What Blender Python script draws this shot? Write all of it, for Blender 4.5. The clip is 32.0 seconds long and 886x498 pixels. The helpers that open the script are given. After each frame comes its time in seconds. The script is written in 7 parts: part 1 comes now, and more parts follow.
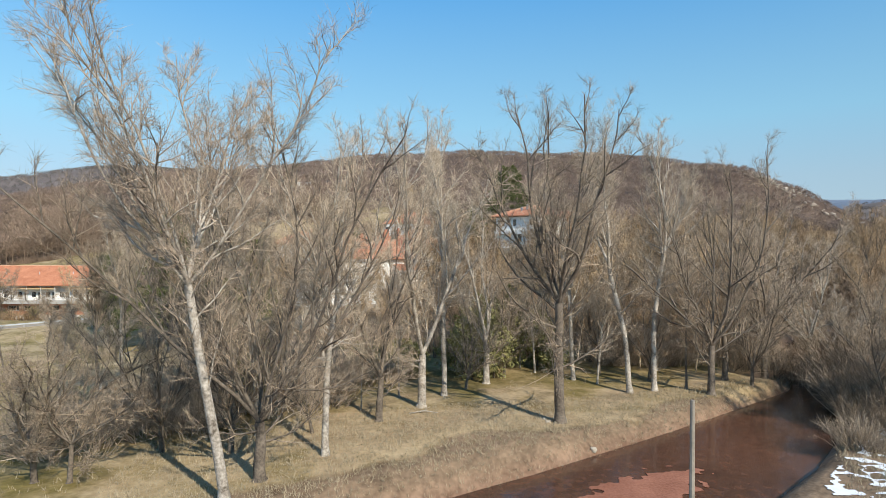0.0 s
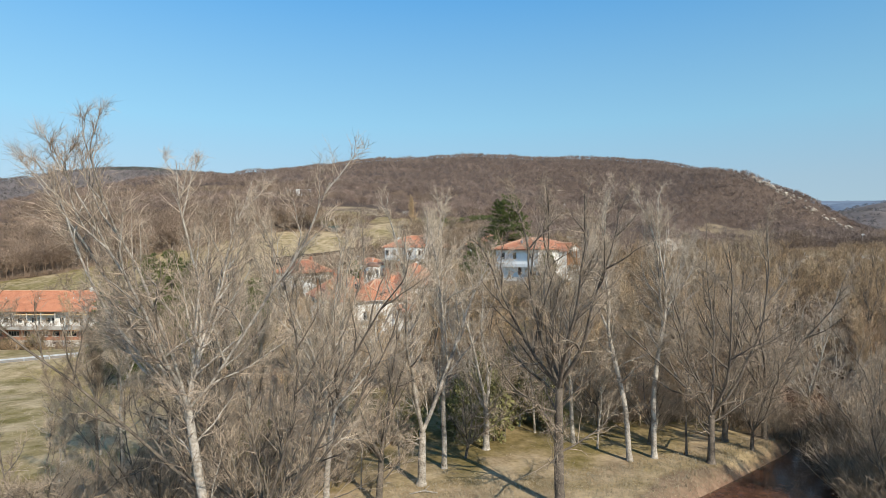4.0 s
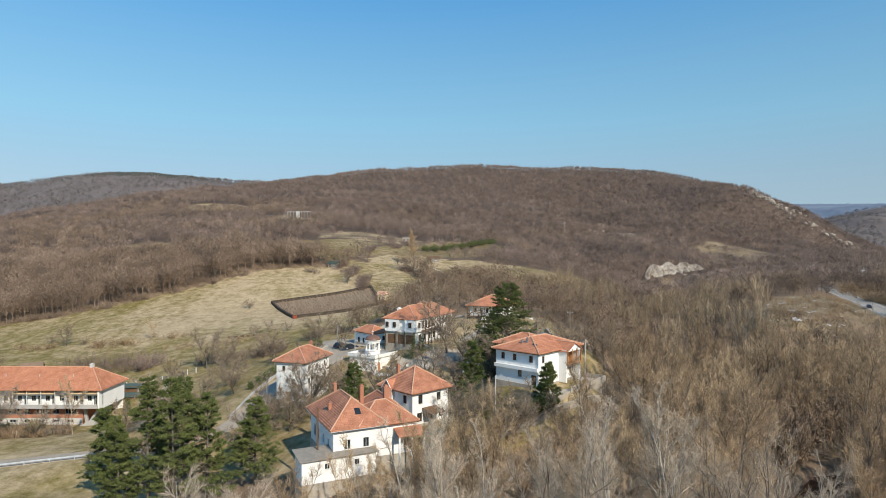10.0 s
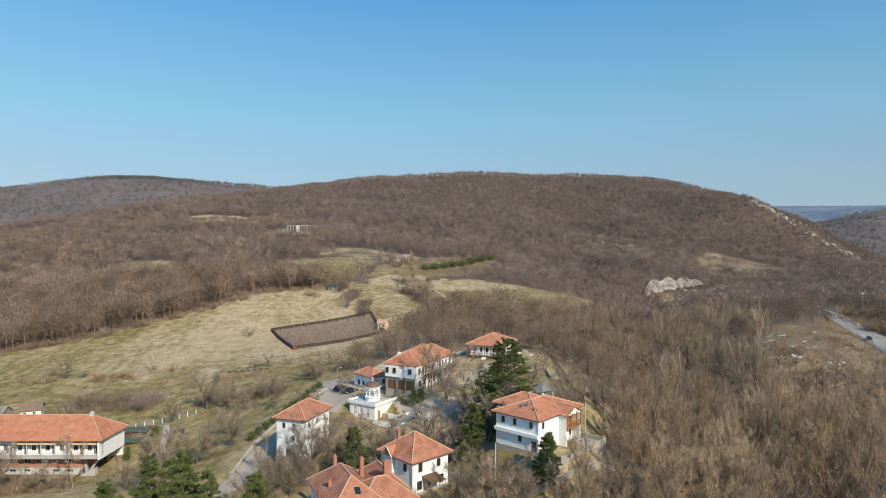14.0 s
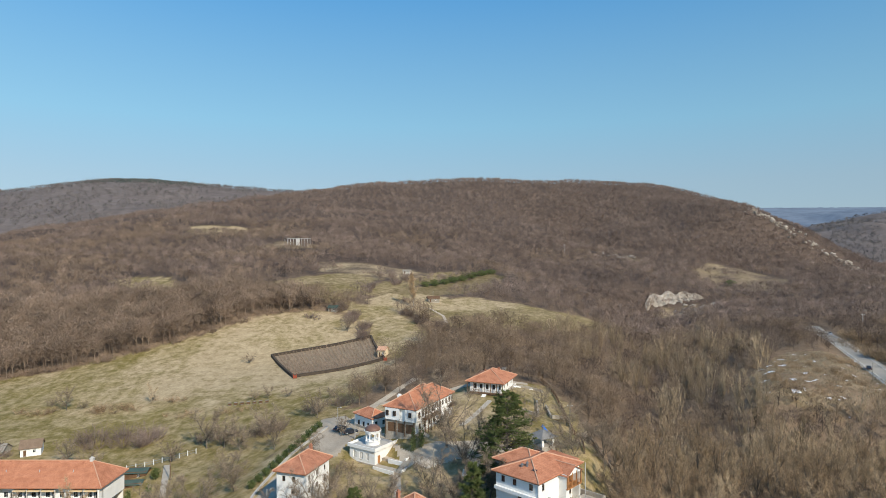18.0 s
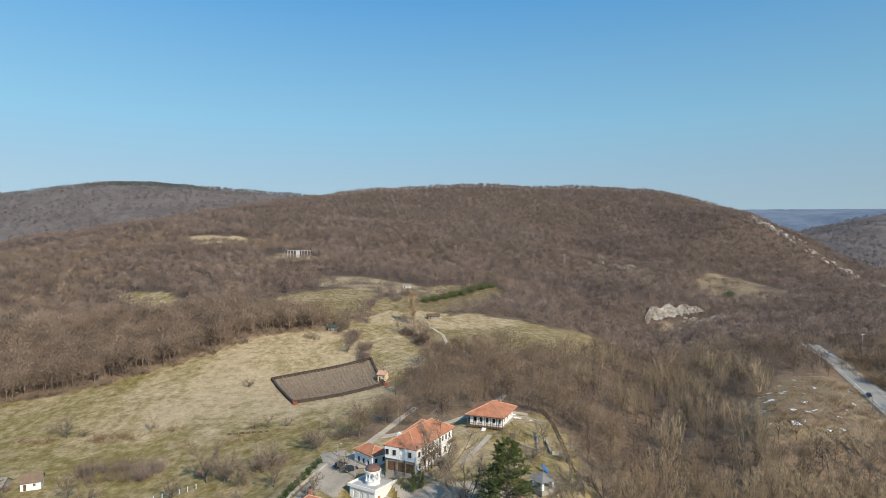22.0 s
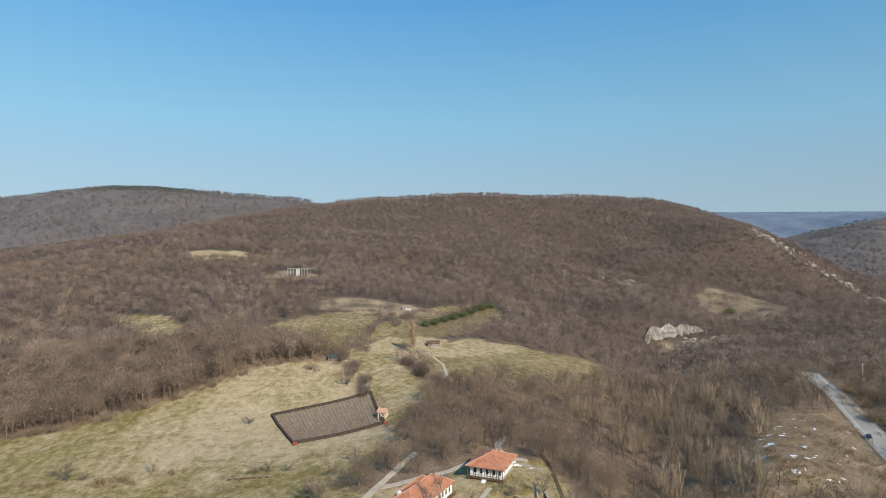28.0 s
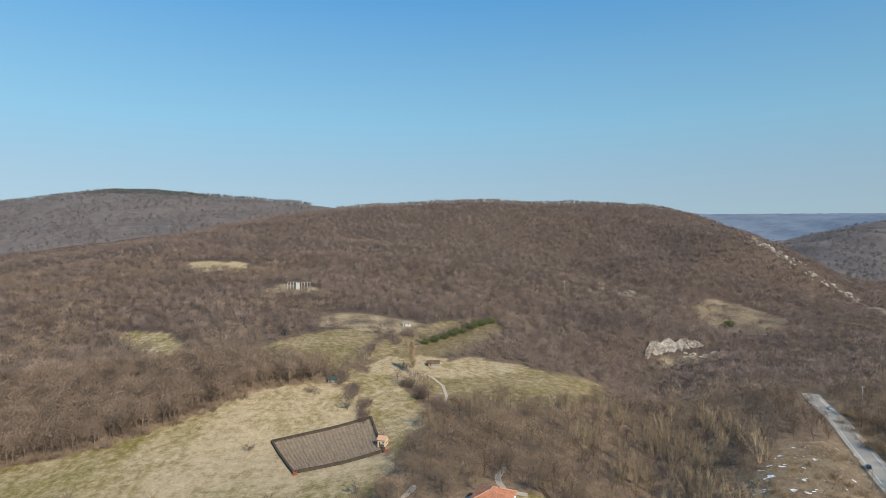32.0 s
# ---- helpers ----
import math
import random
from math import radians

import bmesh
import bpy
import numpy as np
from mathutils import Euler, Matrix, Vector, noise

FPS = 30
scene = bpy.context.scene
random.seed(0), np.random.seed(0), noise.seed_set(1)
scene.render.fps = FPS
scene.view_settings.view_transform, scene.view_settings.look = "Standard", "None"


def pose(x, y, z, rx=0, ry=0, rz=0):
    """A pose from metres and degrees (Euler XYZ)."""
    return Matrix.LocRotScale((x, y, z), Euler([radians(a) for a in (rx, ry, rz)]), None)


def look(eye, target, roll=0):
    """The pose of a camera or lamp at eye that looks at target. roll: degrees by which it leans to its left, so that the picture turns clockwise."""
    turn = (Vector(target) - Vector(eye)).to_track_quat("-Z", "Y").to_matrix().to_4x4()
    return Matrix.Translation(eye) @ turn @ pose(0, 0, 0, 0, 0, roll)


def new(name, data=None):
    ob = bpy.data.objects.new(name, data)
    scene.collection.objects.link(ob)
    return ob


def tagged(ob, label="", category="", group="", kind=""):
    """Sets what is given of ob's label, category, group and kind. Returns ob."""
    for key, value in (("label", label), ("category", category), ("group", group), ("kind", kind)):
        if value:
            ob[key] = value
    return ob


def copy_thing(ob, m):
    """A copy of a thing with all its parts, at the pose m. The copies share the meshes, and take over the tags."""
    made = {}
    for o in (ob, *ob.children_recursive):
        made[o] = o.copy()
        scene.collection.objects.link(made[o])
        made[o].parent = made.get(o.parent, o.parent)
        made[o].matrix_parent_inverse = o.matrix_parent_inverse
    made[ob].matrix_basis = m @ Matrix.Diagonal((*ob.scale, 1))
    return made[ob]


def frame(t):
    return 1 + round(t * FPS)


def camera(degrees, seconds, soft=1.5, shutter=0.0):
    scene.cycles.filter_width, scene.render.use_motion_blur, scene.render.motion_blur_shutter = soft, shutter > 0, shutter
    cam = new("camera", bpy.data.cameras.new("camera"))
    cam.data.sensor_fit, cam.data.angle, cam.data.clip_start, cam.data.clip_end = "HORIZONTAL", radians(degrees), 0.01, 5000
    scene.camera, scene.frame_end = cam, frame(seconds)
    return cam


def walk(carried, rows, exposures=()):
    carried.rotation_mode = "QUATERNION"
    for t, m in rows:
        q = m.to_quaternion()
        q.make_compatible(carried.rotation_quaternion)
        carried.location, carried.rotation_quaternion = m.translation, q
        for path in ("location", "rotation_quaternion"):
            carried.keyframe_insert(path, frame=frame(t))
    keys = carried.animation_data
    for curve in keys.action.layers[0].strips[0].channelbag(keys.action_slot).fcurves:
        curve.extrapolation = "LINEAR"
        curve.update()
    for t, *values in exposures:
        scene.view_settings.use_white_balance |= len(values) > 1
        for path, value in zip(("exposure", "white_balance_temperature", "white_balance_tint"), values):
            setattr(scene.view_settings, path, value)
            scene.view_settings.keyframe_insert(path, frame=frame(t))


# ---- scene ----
# A drone rises straight up beside a river and looks level across a village on a terrace and a wooded hill.
cam = camera(72.52, 32.0, soft=0.75)
RISE = [(0, 21.03), (0.5, 21.49), (1, 22.1), (1.5, 22.76), (2, 23.48), (2.5, 24.27), (3, 25.13), (3.5, 26.1),
        (4.5, 29.05), (5.5, 32.44), (6, 34.08), (7, 37.37), (8, 40.59), (9, 43.81), (10, 46.99), (11, 50.15), (12, 53.28),
        (13, 56.37), (14, 59.47), (14.5, 61.02), (15.5, 64.06), (16.5, 67.0), (17, 68.45), (18, 71.18), (19, 74.1),
        (20, 76.75), (21, 79.25), (22, 81.85), (23, 84.42), (24, 87.01), (25, 89.68), (25.5, 91.03), (26.5, 93.85),
        (27.5, 96.77), (28, 98.26), (29, 101.39), (30, 104.45), (31, 107.47), (32, 110.35)]
walk(cam, [(t, pose(0, 0, z, 90)) for t, z in RISE], [(0, 0.24), (3, 0.20), (6, 0.12), (9, 0.05), (14, 0.0), (32, -0.03)])

# ---- daylight ----
SUN_EL, SUN_AZ = radians(36), radians(146)
world = bpy.data.worlds.new("sky")
scene.world = world
world.use_nodes = True
wn = world.node_tree
sky = wn.nodes.new("ShaderNodeTexSky")
sky.sky_type, sky.sun_disc = "NISHITA", False
sky.sun_elevation, sky.sun_rotation = SUN_EL, SUN_AZ
sky.altitude, sky.air_density, sky.dust_density, sky.ozone_density = 300, 0.9, 0.15, 1.3
tone = wn.nodes.new("ShaderNodeHueSaturation")
tone.inputs["Saturation"].default_value, tone.inputs["Hue"].default_value = 1.12, 0.492
wn.links.new(sky.outputs[0], tone.inputs["Color"])
place = wn.nodes.new("ShaderNodeTexCoord")
axes = wn.nodes.new("ShaderNodeSeparateXYZ")
wn.links.new(place.outputs["Generated"], axes.inputs[0])
fade = wn.nodes.new("ShaderNodeValToRGB")
wn.links.new(axes.outputs[2], fade.inputs[0])
fade.color_ramp.elements[0].position, fade.color_ramp.elements[0].color = 0.0, (0.358, 0.475, 0.56, 1)
fade.color_ramp.elements[1].position, fade.color_ramp.elements[1].color = 1.0, (0.055, 0.19, 0.45, 1)
for at_z, tint in ((0.103, (0.325, 0.478, 0.595, 1)), (0.198, (0.245, 0.495, 0.68, 1)), (0.381, (0.106, 0.342, 0.655, 1))):
    fade.color_ramp.elements.new(at_z).color = tint
lift = wn.nodes.new("ShaderNodeVectorMath")
lift.operation = "SCALE"
wn.links.new(fade.outputs[0], lift.inputs[0])
swing = wn.nodes.new("ShaderNodeMapRange")
swing.inputs[1].default_value, swing.inputs[2].default_value, swing.inputs[3].default_value, swing.inputs[4].default_value = -1, 1, 8.9, 6.1
wn.links.new(axes.outputs[0], swing.inputs[0])
wn.links.new(swing.outputs[0], lift.inputs[3])
even = wn.nodes.new("ShaderNodeMix")
even.data_type = "RGBA"
even.inputs[0].default_value = 0.92
wn.links.new(lift.outputs[0], even.inputs[7])
wn.links.new(tone.outputs[0], even.inputs[6])
wn.links.new(even.outputs[2], wn.nodes["Background"].inputs[0])
wn.nodes["Background"].inputs[1].default_value = 0.145
sun = new("sun", bpy.data.lights.new("sun", "SUN"))
sun.data.energy, sun.data.angle, sun.data.color = 4.9, radians(0.53), (1.0, 0.915, 0.77)
sun.matrix_world = look((math.sin(SUN_AZ) * 100, math.cos(SUN_AZ) * 100, math.tan(SUN_EL) * 100), (0, 0, 0))


# ---- materials ----
def mat(name, a, b, scale=1.0, rough=0.85, bump=0.0, fine=None, metal=0.0, rand=0.0, spec=0.3):
    """Two colours mixed by a coarse and a fine noise in metres, with a little relief; rand varies whole objects."""
    m = bpy.data.materials.new(name)
    m.use_nodes = True
    n, l = m.node_tree.nodes, m.node_tree.links
    p = n["Principled BSDF"]
    co = n.new("ShaderNodeTexCoord")
    geo = n.new("ShaderNodeNewGeometry")
    n1, n2 = n.new("ShaderNodeTexNoise"), n.new("ShaderNodeTexNoise")
    n1.inputs["Scale"].default_value, n1.inputs["Detail"].default_value = scale, 3
    n2.inputs["Scale"].default_value, n2.inputs["Detail"].default_value = fine or scale * 9, 4
    l.new(geo.outputs["Position"], n1.inputs["Vector"])
    l.new(geo.outputs["Position"], n2.inputs["Vector"])
    add = n.new("ShaderNodeMath")
    add.operation = "ADD"
    l.new(n1.outputs[0], add.inputs[0])
    l.new(n2.outputs[0], add.inputs[1])
    ramp = n.new("ShaderNodeMapRange")
    ramp.inputs[1].default_value, ramp.inputs[2].default_value = 0.65, 1.35
    l.new(add.outputs[0], ramp.inputs[0])
    mix = n.new("ShaderNodeMix")
    mix.data_type = "RGBA"
    mix.inputs[6].default_value, mix.inputs[7].default_value = (*a, 1), (*b, 1)
    l.new(ramp.outputs[0], mix.inputs[0])
    out = mix.outputs[2]
    if rand:
        info = n.new("ShaderNodeObjectInfo")
        hsv = n.new("ShaderNodeHueSaturation")
        r2 = n.new("ShaderNodeMapRange")
        r2.inputs[3].default_value, r2.inputs[4].default_value = 1 - rand, 1 + rand
        l.new(info.outputs["Random"], r2.inputs[0])
        l.new(r2.outputs[0], hsv.inputs["Value"])
        l.new(out, hsv.inputs["Color"])
        out = hsv.outputs[0]
    l.new(out, p.inputs["Base Color"])
    p.inputs["Roughness"].default_value, p.inputs["Metallic"].default_value = rough, metal
    p.inputs["Specular IOR Level"].default_value = spec
    if bump:
        bp = n.new("ShaderNodeBump")
        bp.inputs["Strength"].default_value, bp.inputs["Distance"].default_value = 0.8, bump
        l.new(n2.outputs[0], bp.inputs["Height"])
        l.new(bp.outputs[0], p.inputs["Normal"])
    return m


def island_mat(name, a, b, rough=0.9, scale=0.03, fine=0.4, lo=0.7, hi=1.35, stand=False):
    """Colour that changes from twig to twig and tree to tree in a joined mesh."""
    m = mat(name, a, b, scale, rough, fine=fine)
    n, l = m.node_tree.nodes, m.node_tree.links
    geo = n.new("ShaderNodeNewGeometry")
    hsv = n.new("ShaderNodeHueSaturation")
    r = n.new("ShaderNodeMapRange")
    r.inputs[3].default_value, r.inputs[4].default_value = lo, hi
    l.new(geo.outputs["Random Per Island"], r.inputs[0])
    l.new(r.outputs[0], hsv.inputs["Value"])
    p = n["Principled BSDF"]
    if stand:
        att = n.new("ShaderNodeAttribute")
        att.attribute_name = "tone"
        each = n.new("ShaderNodeMath")
        each.operation = "MULTIPLY"
        l.new(att.outputs["Fac"], each.inputs[0])
        l.new(r.outputs[0], each.inputs[1])
        l.new(each.outputs[0], hsv.inputs["Value"])
    l.new(p.inputs["Base Color"].links[0].from_socket, hsv.inputs["Color"])
    l.new(hsv.outputs[0], p.inputs["Base Color"])
    return m


M_PLASTER = mat("white_plaster", (0.77, 0.76, 0.73), (0.87, 0.86, 0.83), 0.5, 0.85, 0.004, 6)
M_PLASTER2 = mat("grey_plaster", (0.50, 0.48, 0.45), (0.62, 0.60, 0.56), 0.5, 0.85, 0.004, 6)
M_STONE = mat("stone_wall", (0.30, 0.26, 0.21), (0.46, 0.41, 0.34), 0.8, 0.9, 0.03, 3)
M_MARBLE = mat("pale_stone", (0.74, 0.73, 0.70), (0.85, 0.84, 0.81), 0.7, 0.7, 0.004, 5)
M_BRICK = mat("red_brick", (0.36, 0.15, 0.09), (0.46, 0.22, 0.14), 0.6, 0.9, 0.005, 9)
M_WOOD = mat("dark_wood", (0.10, 0.055, 0.03), (0.19, 0.11, 0.06), 1.2, 0.7, 0.004, 8)
M_WOODL = mat("orange_wood", (0.33, 0.15, 0.06), (0.45, 0.22, 0.09), 1.2, 0.6, 0.004, 8)
M_WOODG = mat("grey_wood", (0.20, 0.18, 0.15), (0.34, 0.30, 0.25), 1.5, 0.85, 0.004, 9)
M_GLASS = mat("window_glass", (0.015, 0.02, 0.025), (0.03, 0.035, 0.04), 0.5, 0.08, spec=0.6)
M_FRAME = mat("white_paint", (0.72, 0.72, 0.70), (0.82, 0.82, 0.80), 2, 0.5)
M_METAL = mat("grey_metal", (0.30, 0.31, 0.32), (0.42, 0.43, 0.44), 1.5, 0.45, metal=0.7)
M_GALV = mat("galvanised_steel", (0.52, 0.54, 0.55), (0.64, 0.65, 0.66), 1.5, 0.5, metal=0.3)
M_SLATE = mat("grey_slate_roof", (0.16, 0.155, 0.145), (0.27, 0.26, 0.245), 1.0, 0.75, 0.01, 6)
M_CONC = mat("concrete", (0.36, 0.35, 0.33), (0.50, 0.48, 0.45), 0.4, 0.9, 0.005, 5)
M_ASPH = mat("worn_asphalt", (0.31, 0.262, 0.205), (0.45, 0.388, 0.312), 0.15, 0.95, 0.004, 2, spec=0.04)
M_ROAD = mat("pale_road_asphalt", (0.27, 0.245, 0.21), (0.40, 0.365, 0.315), 0.2, 0.95, 0.004, 1.5, spec=0.03)
M_YARD = mat("worn_yard_paving", (0.34, 0.287, 0.222), (0.57, 0.49, 0.39), 0.25, 0.95, 0.01, 3, spec=0.05)
M_PAVE = mat("pale_paving", (0.33, 0.29, 0.235), (0.46, 0.415, 0.35), 0.5, 0.9, 0.005, 4)
M_GREENROOF = mat("green_sheet_roof", (0.045, 0.075, 0.06), (0.085, 0.12, 0.10), 0.8, 0.5)
M_BLACK = mat("dark_rubber", (0.012, 0.012, 0.013), (0.025, 0.025, 0.025), 2, 0.8)
M_BLUE = mat("blue_paint", (0.03, 0.12, 0.42), (0.05, 0.18, 0.55), 2, 0.5)
M_RED = mat("red_paint", (0.28, 0.06, 0.03), (0.36, 0.09, 0.05), 2, 0.7)
M_CARD = mat("dark_car_paint", (0.02, 0.025, 0.035), (0.03, 0.035, 0.05), 2, 0.25, spec=0.6)
M_CARW = mat("silver_car_paint", (0.55, 0.56, 0.57), (0.62, 0.63, 0.64), 2, 0.25, metal=0.4)
M_DARKHEDGE = mat("dark_old_boards", (0.045, 0.034, 0.027), (0.10, 0.078, 0.06), 0.5, 0.95, 0.03, 3)
M_SNOW = mat("old_snow", (0.72, 0.75, 0.80), (0.86, 0.88, 0.92), 0.8, 0.7, 0.02, 4)
M_ROCK = mat("pale_limestone", (0.20, 0.165, 0.13), (0.52, 0.47, 0.40), 0.16, 0.95, 0.3, 0.6)
M_GRAVEL = mat("red_gravel", (0.22, 0.085, 0.05), (0.40, 0.18, 0.115), 0.6, 0.6, 0.05, 6)
M_BARKP = mat("pale_poplar_bark", (0.10, 0.08, 0.06), (0.60, 0.55, 0.48), 1.4, 0.9, 0.03, 7)
M_BARKD = mat("dark_bark", (0.055, 0.045, 0.036), (0.24, 0.20, 0.16), 1.2, 0.95, 0.03, 7)
M_BARKW = mat("tan_willow_bark", (0.15, 0.105, 0.065), (0.50, 0.40, 0.27), 1.4, 0.9, 0.03, 7)
M_TWIGP = island_mat("pale_twigs", (0.375, 0.262, 0.150), (0.65, 0.475, 0.295), lo=0.42, hi=1.4)
M_TWIGD = island_mat("brown_twigs", (0.225, 0.153, 0.088), (0.455, 0.322, 0.198), lo=0.4, hi=1.45)
M_TWIGR = island_mat("reddish_twigs", (0.345, 0.232, 0.142), (0.585, 0.424, 0.272), lo=0.42, hi=1.4)
M_BANKP = island_mat("pale_bank_twigs", (0.33, 0.262, 0.190), (0.585, 0.485, 0.375), lo=0.42, hi=1.4)
M_BANKD = island_mat("brown_bank_twigs", (0.205, 0.160, 0.114), (0.43, 0.345, 0.258), lo=0.4, hi=1.45)
M_BANKR = island_mat("reddish_bank_twigs", (0.315, 0.244, 0.180), (0.55, 0.447, 0.345), lo=0.42, hi=1.4)
M_TWIGY = island_mat("dark_yard_twigs", (0.185, 0.140, 0.098), (0.38, 0.295, 0.212), lo=0.5, hi=1.4)
M_WOODS = island_mat("far_bare_wood", (0.156, 0.113, 0.091), (0.280, 0.209, 0.171), scale=0.011, fine=0.07, lo=0.91, hi=1.11, stand=True)
M_WOODO = island_mat("russet_bare_wood", (0.160, 0.114, 0.084), (0.300, 0.220, 0.160), scale=0.02, fine=0.1, lo=0.85, hi=1.2, stand=True)
# distant pines and copses: greyed base colours carry the haze before them
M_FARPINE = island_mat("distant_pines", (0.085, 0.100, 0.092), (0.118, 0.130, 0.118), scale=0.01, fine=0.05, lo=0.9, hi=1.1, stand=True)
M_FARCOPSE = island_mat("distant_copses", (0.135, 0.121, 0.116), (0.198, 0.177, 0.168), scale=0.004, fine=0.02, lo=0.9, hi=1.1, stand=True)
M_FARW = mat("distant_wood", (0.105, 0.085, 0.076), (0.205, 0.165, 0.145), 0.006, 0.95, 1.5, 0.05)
# farthest hills: aerial haze is painted into the blue-grey base colours
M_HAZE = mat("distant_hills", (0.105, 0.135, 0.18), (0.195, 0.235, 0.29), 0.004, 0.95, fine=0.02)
M_WOODSP = island_mat("pale_bare_wood", (0.22, 0.163, 0.103), (0.385, 0.295, 0.193), lo=0.8, hi=1.2, stand=True)
M_WOODD = island_mat("dark_bare_wood", (0.095, 0.068, 0.052), (0.190, 0.138, 0.105), stand=True)
M_WOODM = island_mat("brown_bare_wood", (0.150, 0.106, 0.072), (0.275, 0.198, 0.134), lo=0.8, hi=1.2, stand=True)
M_NEEDLE = island_mat("pine_needles", (0.055, 0.080, 0.024), (0.150, 0.170, 0.052))
M_HEDGE = island_mat("evergreen_leaves", (0.06, 0.085, 0.025), (0.14, 0.16, 0.055))
M_OLIVE = island_mat("olive_shrub_leaves", (0.145, 0.145, 0.056), (0.29, 0.27, 0.112))
M_GRASS = island_mat("dry_grass", (0.26, 0.215, 0.140), (0.43, 0.36, 0.25), lo=0.75, hi=1.25)
M_VINE = island_mat("vine_stocks", (0.17, 0.118, 0.082), (0.31, 0.225, 0.16))


def tile_mat(name="clay_tiles", a=(0.33, 0.118, 0.060), b=(0.60, 0.265, 0.15)):
    """Clay tiles: courses down the slope as relief, colour that varies from tile to tile."""
    m = mat(name, a, b, 0.6, 0.85, fine=4.5)
    n, l = m.node_tree.nodes, m.node_tree.links
    p = n["Principled BSDF"]
    co = n.new("ShaderNodeTexCoord")
    wave = n.new("ShaderNodeTexWave")
    wave.bands_direction = "X"
    wave.inputs["Scale"].default_value, wave.inputs["Distortion"].default_value = 1.1, 0.6
    l.new(co.outputs["Object"], wave.inputs["Vector"])
    wz = n.new("ShaderNodeTexWave")
    wz.bands_direction = "Z"
    wz.inputs["Scale"].default_value = 1.6
    l.new(co.outputs["Object"], wz.inputs["Vector"])
    add = n.new("ShaderNodeMath")
    l.new(wave.outputs[1], add.inputs[0])
    l.new(wz.outputs[1], add.inputs[1])
    bp = n.new("ShaderNodeBump")
    bp.inputs["Strength"].default_value, bp.inputs["Distance"].default_value = 0.6, 0.06
    l.new(add.outputs[0], bp.inputs["Height"])
    l.new(bp.outputs[0], p.inputs["Normal"])
    return m


M_TILE = tile_mat()
M_TILEOLD = tile_mat("weathered_clay_tiles", (0.25, 0.096, 0.055), (0.56, 0.252, 0.150))
M_RIDGE = mat("pale_ridge_tiles", (0.50, 0.27, 0.17), (0.62, 0.38, 0.26), 1.0, 0.85, 0.01, 6)


# ---- building helpers ----
class Geo:
    """Collects boxes, tubes and polygons for one mesh."""

    def __init__(self):
        self.v, self.f = [], []

    def poly(self, *faces):
        for pts in faces:
            k = len(self.v)
            self.v += [tuple(p) for p in pts]
            self.f.append(tuple(range(k, k + len(pts))))
        return self

    def solid(self, low, high):
        """A closed body between two loops of the same number of points."""
        k, n = len(self.v), len(low)
        self.v += [tuple(p) for p in low] + [tuple(p) for p in high]
        self.f.append(tuple(range(k + n - 1, k - 1, -1)))
        self.f.append(tuple(range(k + n, k + 2 * n)))
        for i in range(n):
            j = (i + 1) % n
            self.f.append((k + i, k + j, k + n + j, k + n + i))
        return self

    def box(self, x0, x1, y0, y1, z0, z1):
        b = [(x0, y0), (x1, y0), (x1, y1), (x0, y1)]
        return self.solid([(*p, z0) for p in b], [(*p, z1) for p in b])

    def slope(self, x0, x1, y0, y1, za, zb, thick):
        """A slab that falls from za at y0 to zb at y1."""
        return self.solid([(x0, y0, za - thick), (x1, y0, za - thick), (x1, y1, zb - thick), (x0, y1, zb - thick)],
                          [(x0, y0, za), (x1, y0, za), (x1, y1, zb), (x0, y1, zb)])

    def bar(self, a, b, w, n=4):
        """A straight bar of radius w from a to b."""
        return self.tube([a, b], [w, w], n)

    def tube(self, path, radii, n=6):
        path = [Vector(p) for p in path]
        k = len(self.v)
        for i, p in enumerate(path):
            d = path[min(i + 1, len(path) - 1)] - path[max(i - 1, 0)]
            d.normalize()
            s = d.cross(Vector((0, 0, 1)) if abs(d.z) < 0.9 else Vector((1, 0, 0))).normalized()
            u = s.cross(d)
            for j in range(n):
                a = 2 * math.pi * (j + 0.5) / n
                self.v.append(tuple(p + (s * math.cos(a) + u * math.sin(a)) * radii[i]))
        for i in range(len(path) - 1):
            for j in range(n):
                q = k + i * n
                self.f.append((q + j, q + (j + 1) % n, q + n + (j + 1) % n, q + n + j))
        self.f.append(tuple(range(k + n - 1, k - 1, -1)))
        self.f.append(tuple(range(k + (len(path) - 1) * n, k + len(path) * n)))
        return self

    def ring(self, cx, cy, rows, n=16):
        """A turned body: rows of (radius, height)."""
        k = len(self.v)
        for r, z in rows:
            self.v += [(cx + r * math.cos(2 * math.pi * j / n), cy + r * math.sin(2 * math.pi * j / n), z) for j in range(n)]
        for i in range(len(rows) - 1):
            for j in range(n):
                q = k + i * n
                self.f.append((q + j, q + (j + 1) % n, q + n + (j + 1) % n, q + n + j))
        self.f.append(tuple(range(k + n - 1, k - 1, -1)))
        self.f.append(tuple(range(k + (len(rows) - 1) * n, k + len(rows) * n)))
        return self


def part(name, geo, material, parent=None, label="", m=None, smooth=False):
    me = bpy.data.meshes.new(name)
    me.from_pydata(geo.v, [], geo.f)
    me.materials.append(material)
    if smooth:
        me.shade_smooth()
    ob = new(name, me)
    if parent:
        ob.parent = parent
    if m:
        ob.matrix_basis = m
    if label:
        tagged(ob, label)
    return ob


def thing(name, m, label, category, group="", kind=""):
    ob = new(name)
    ob.empty_display_size = 0.3
    ob.matrix_basis = m
    return tagged(ob, label, category, group, kind)


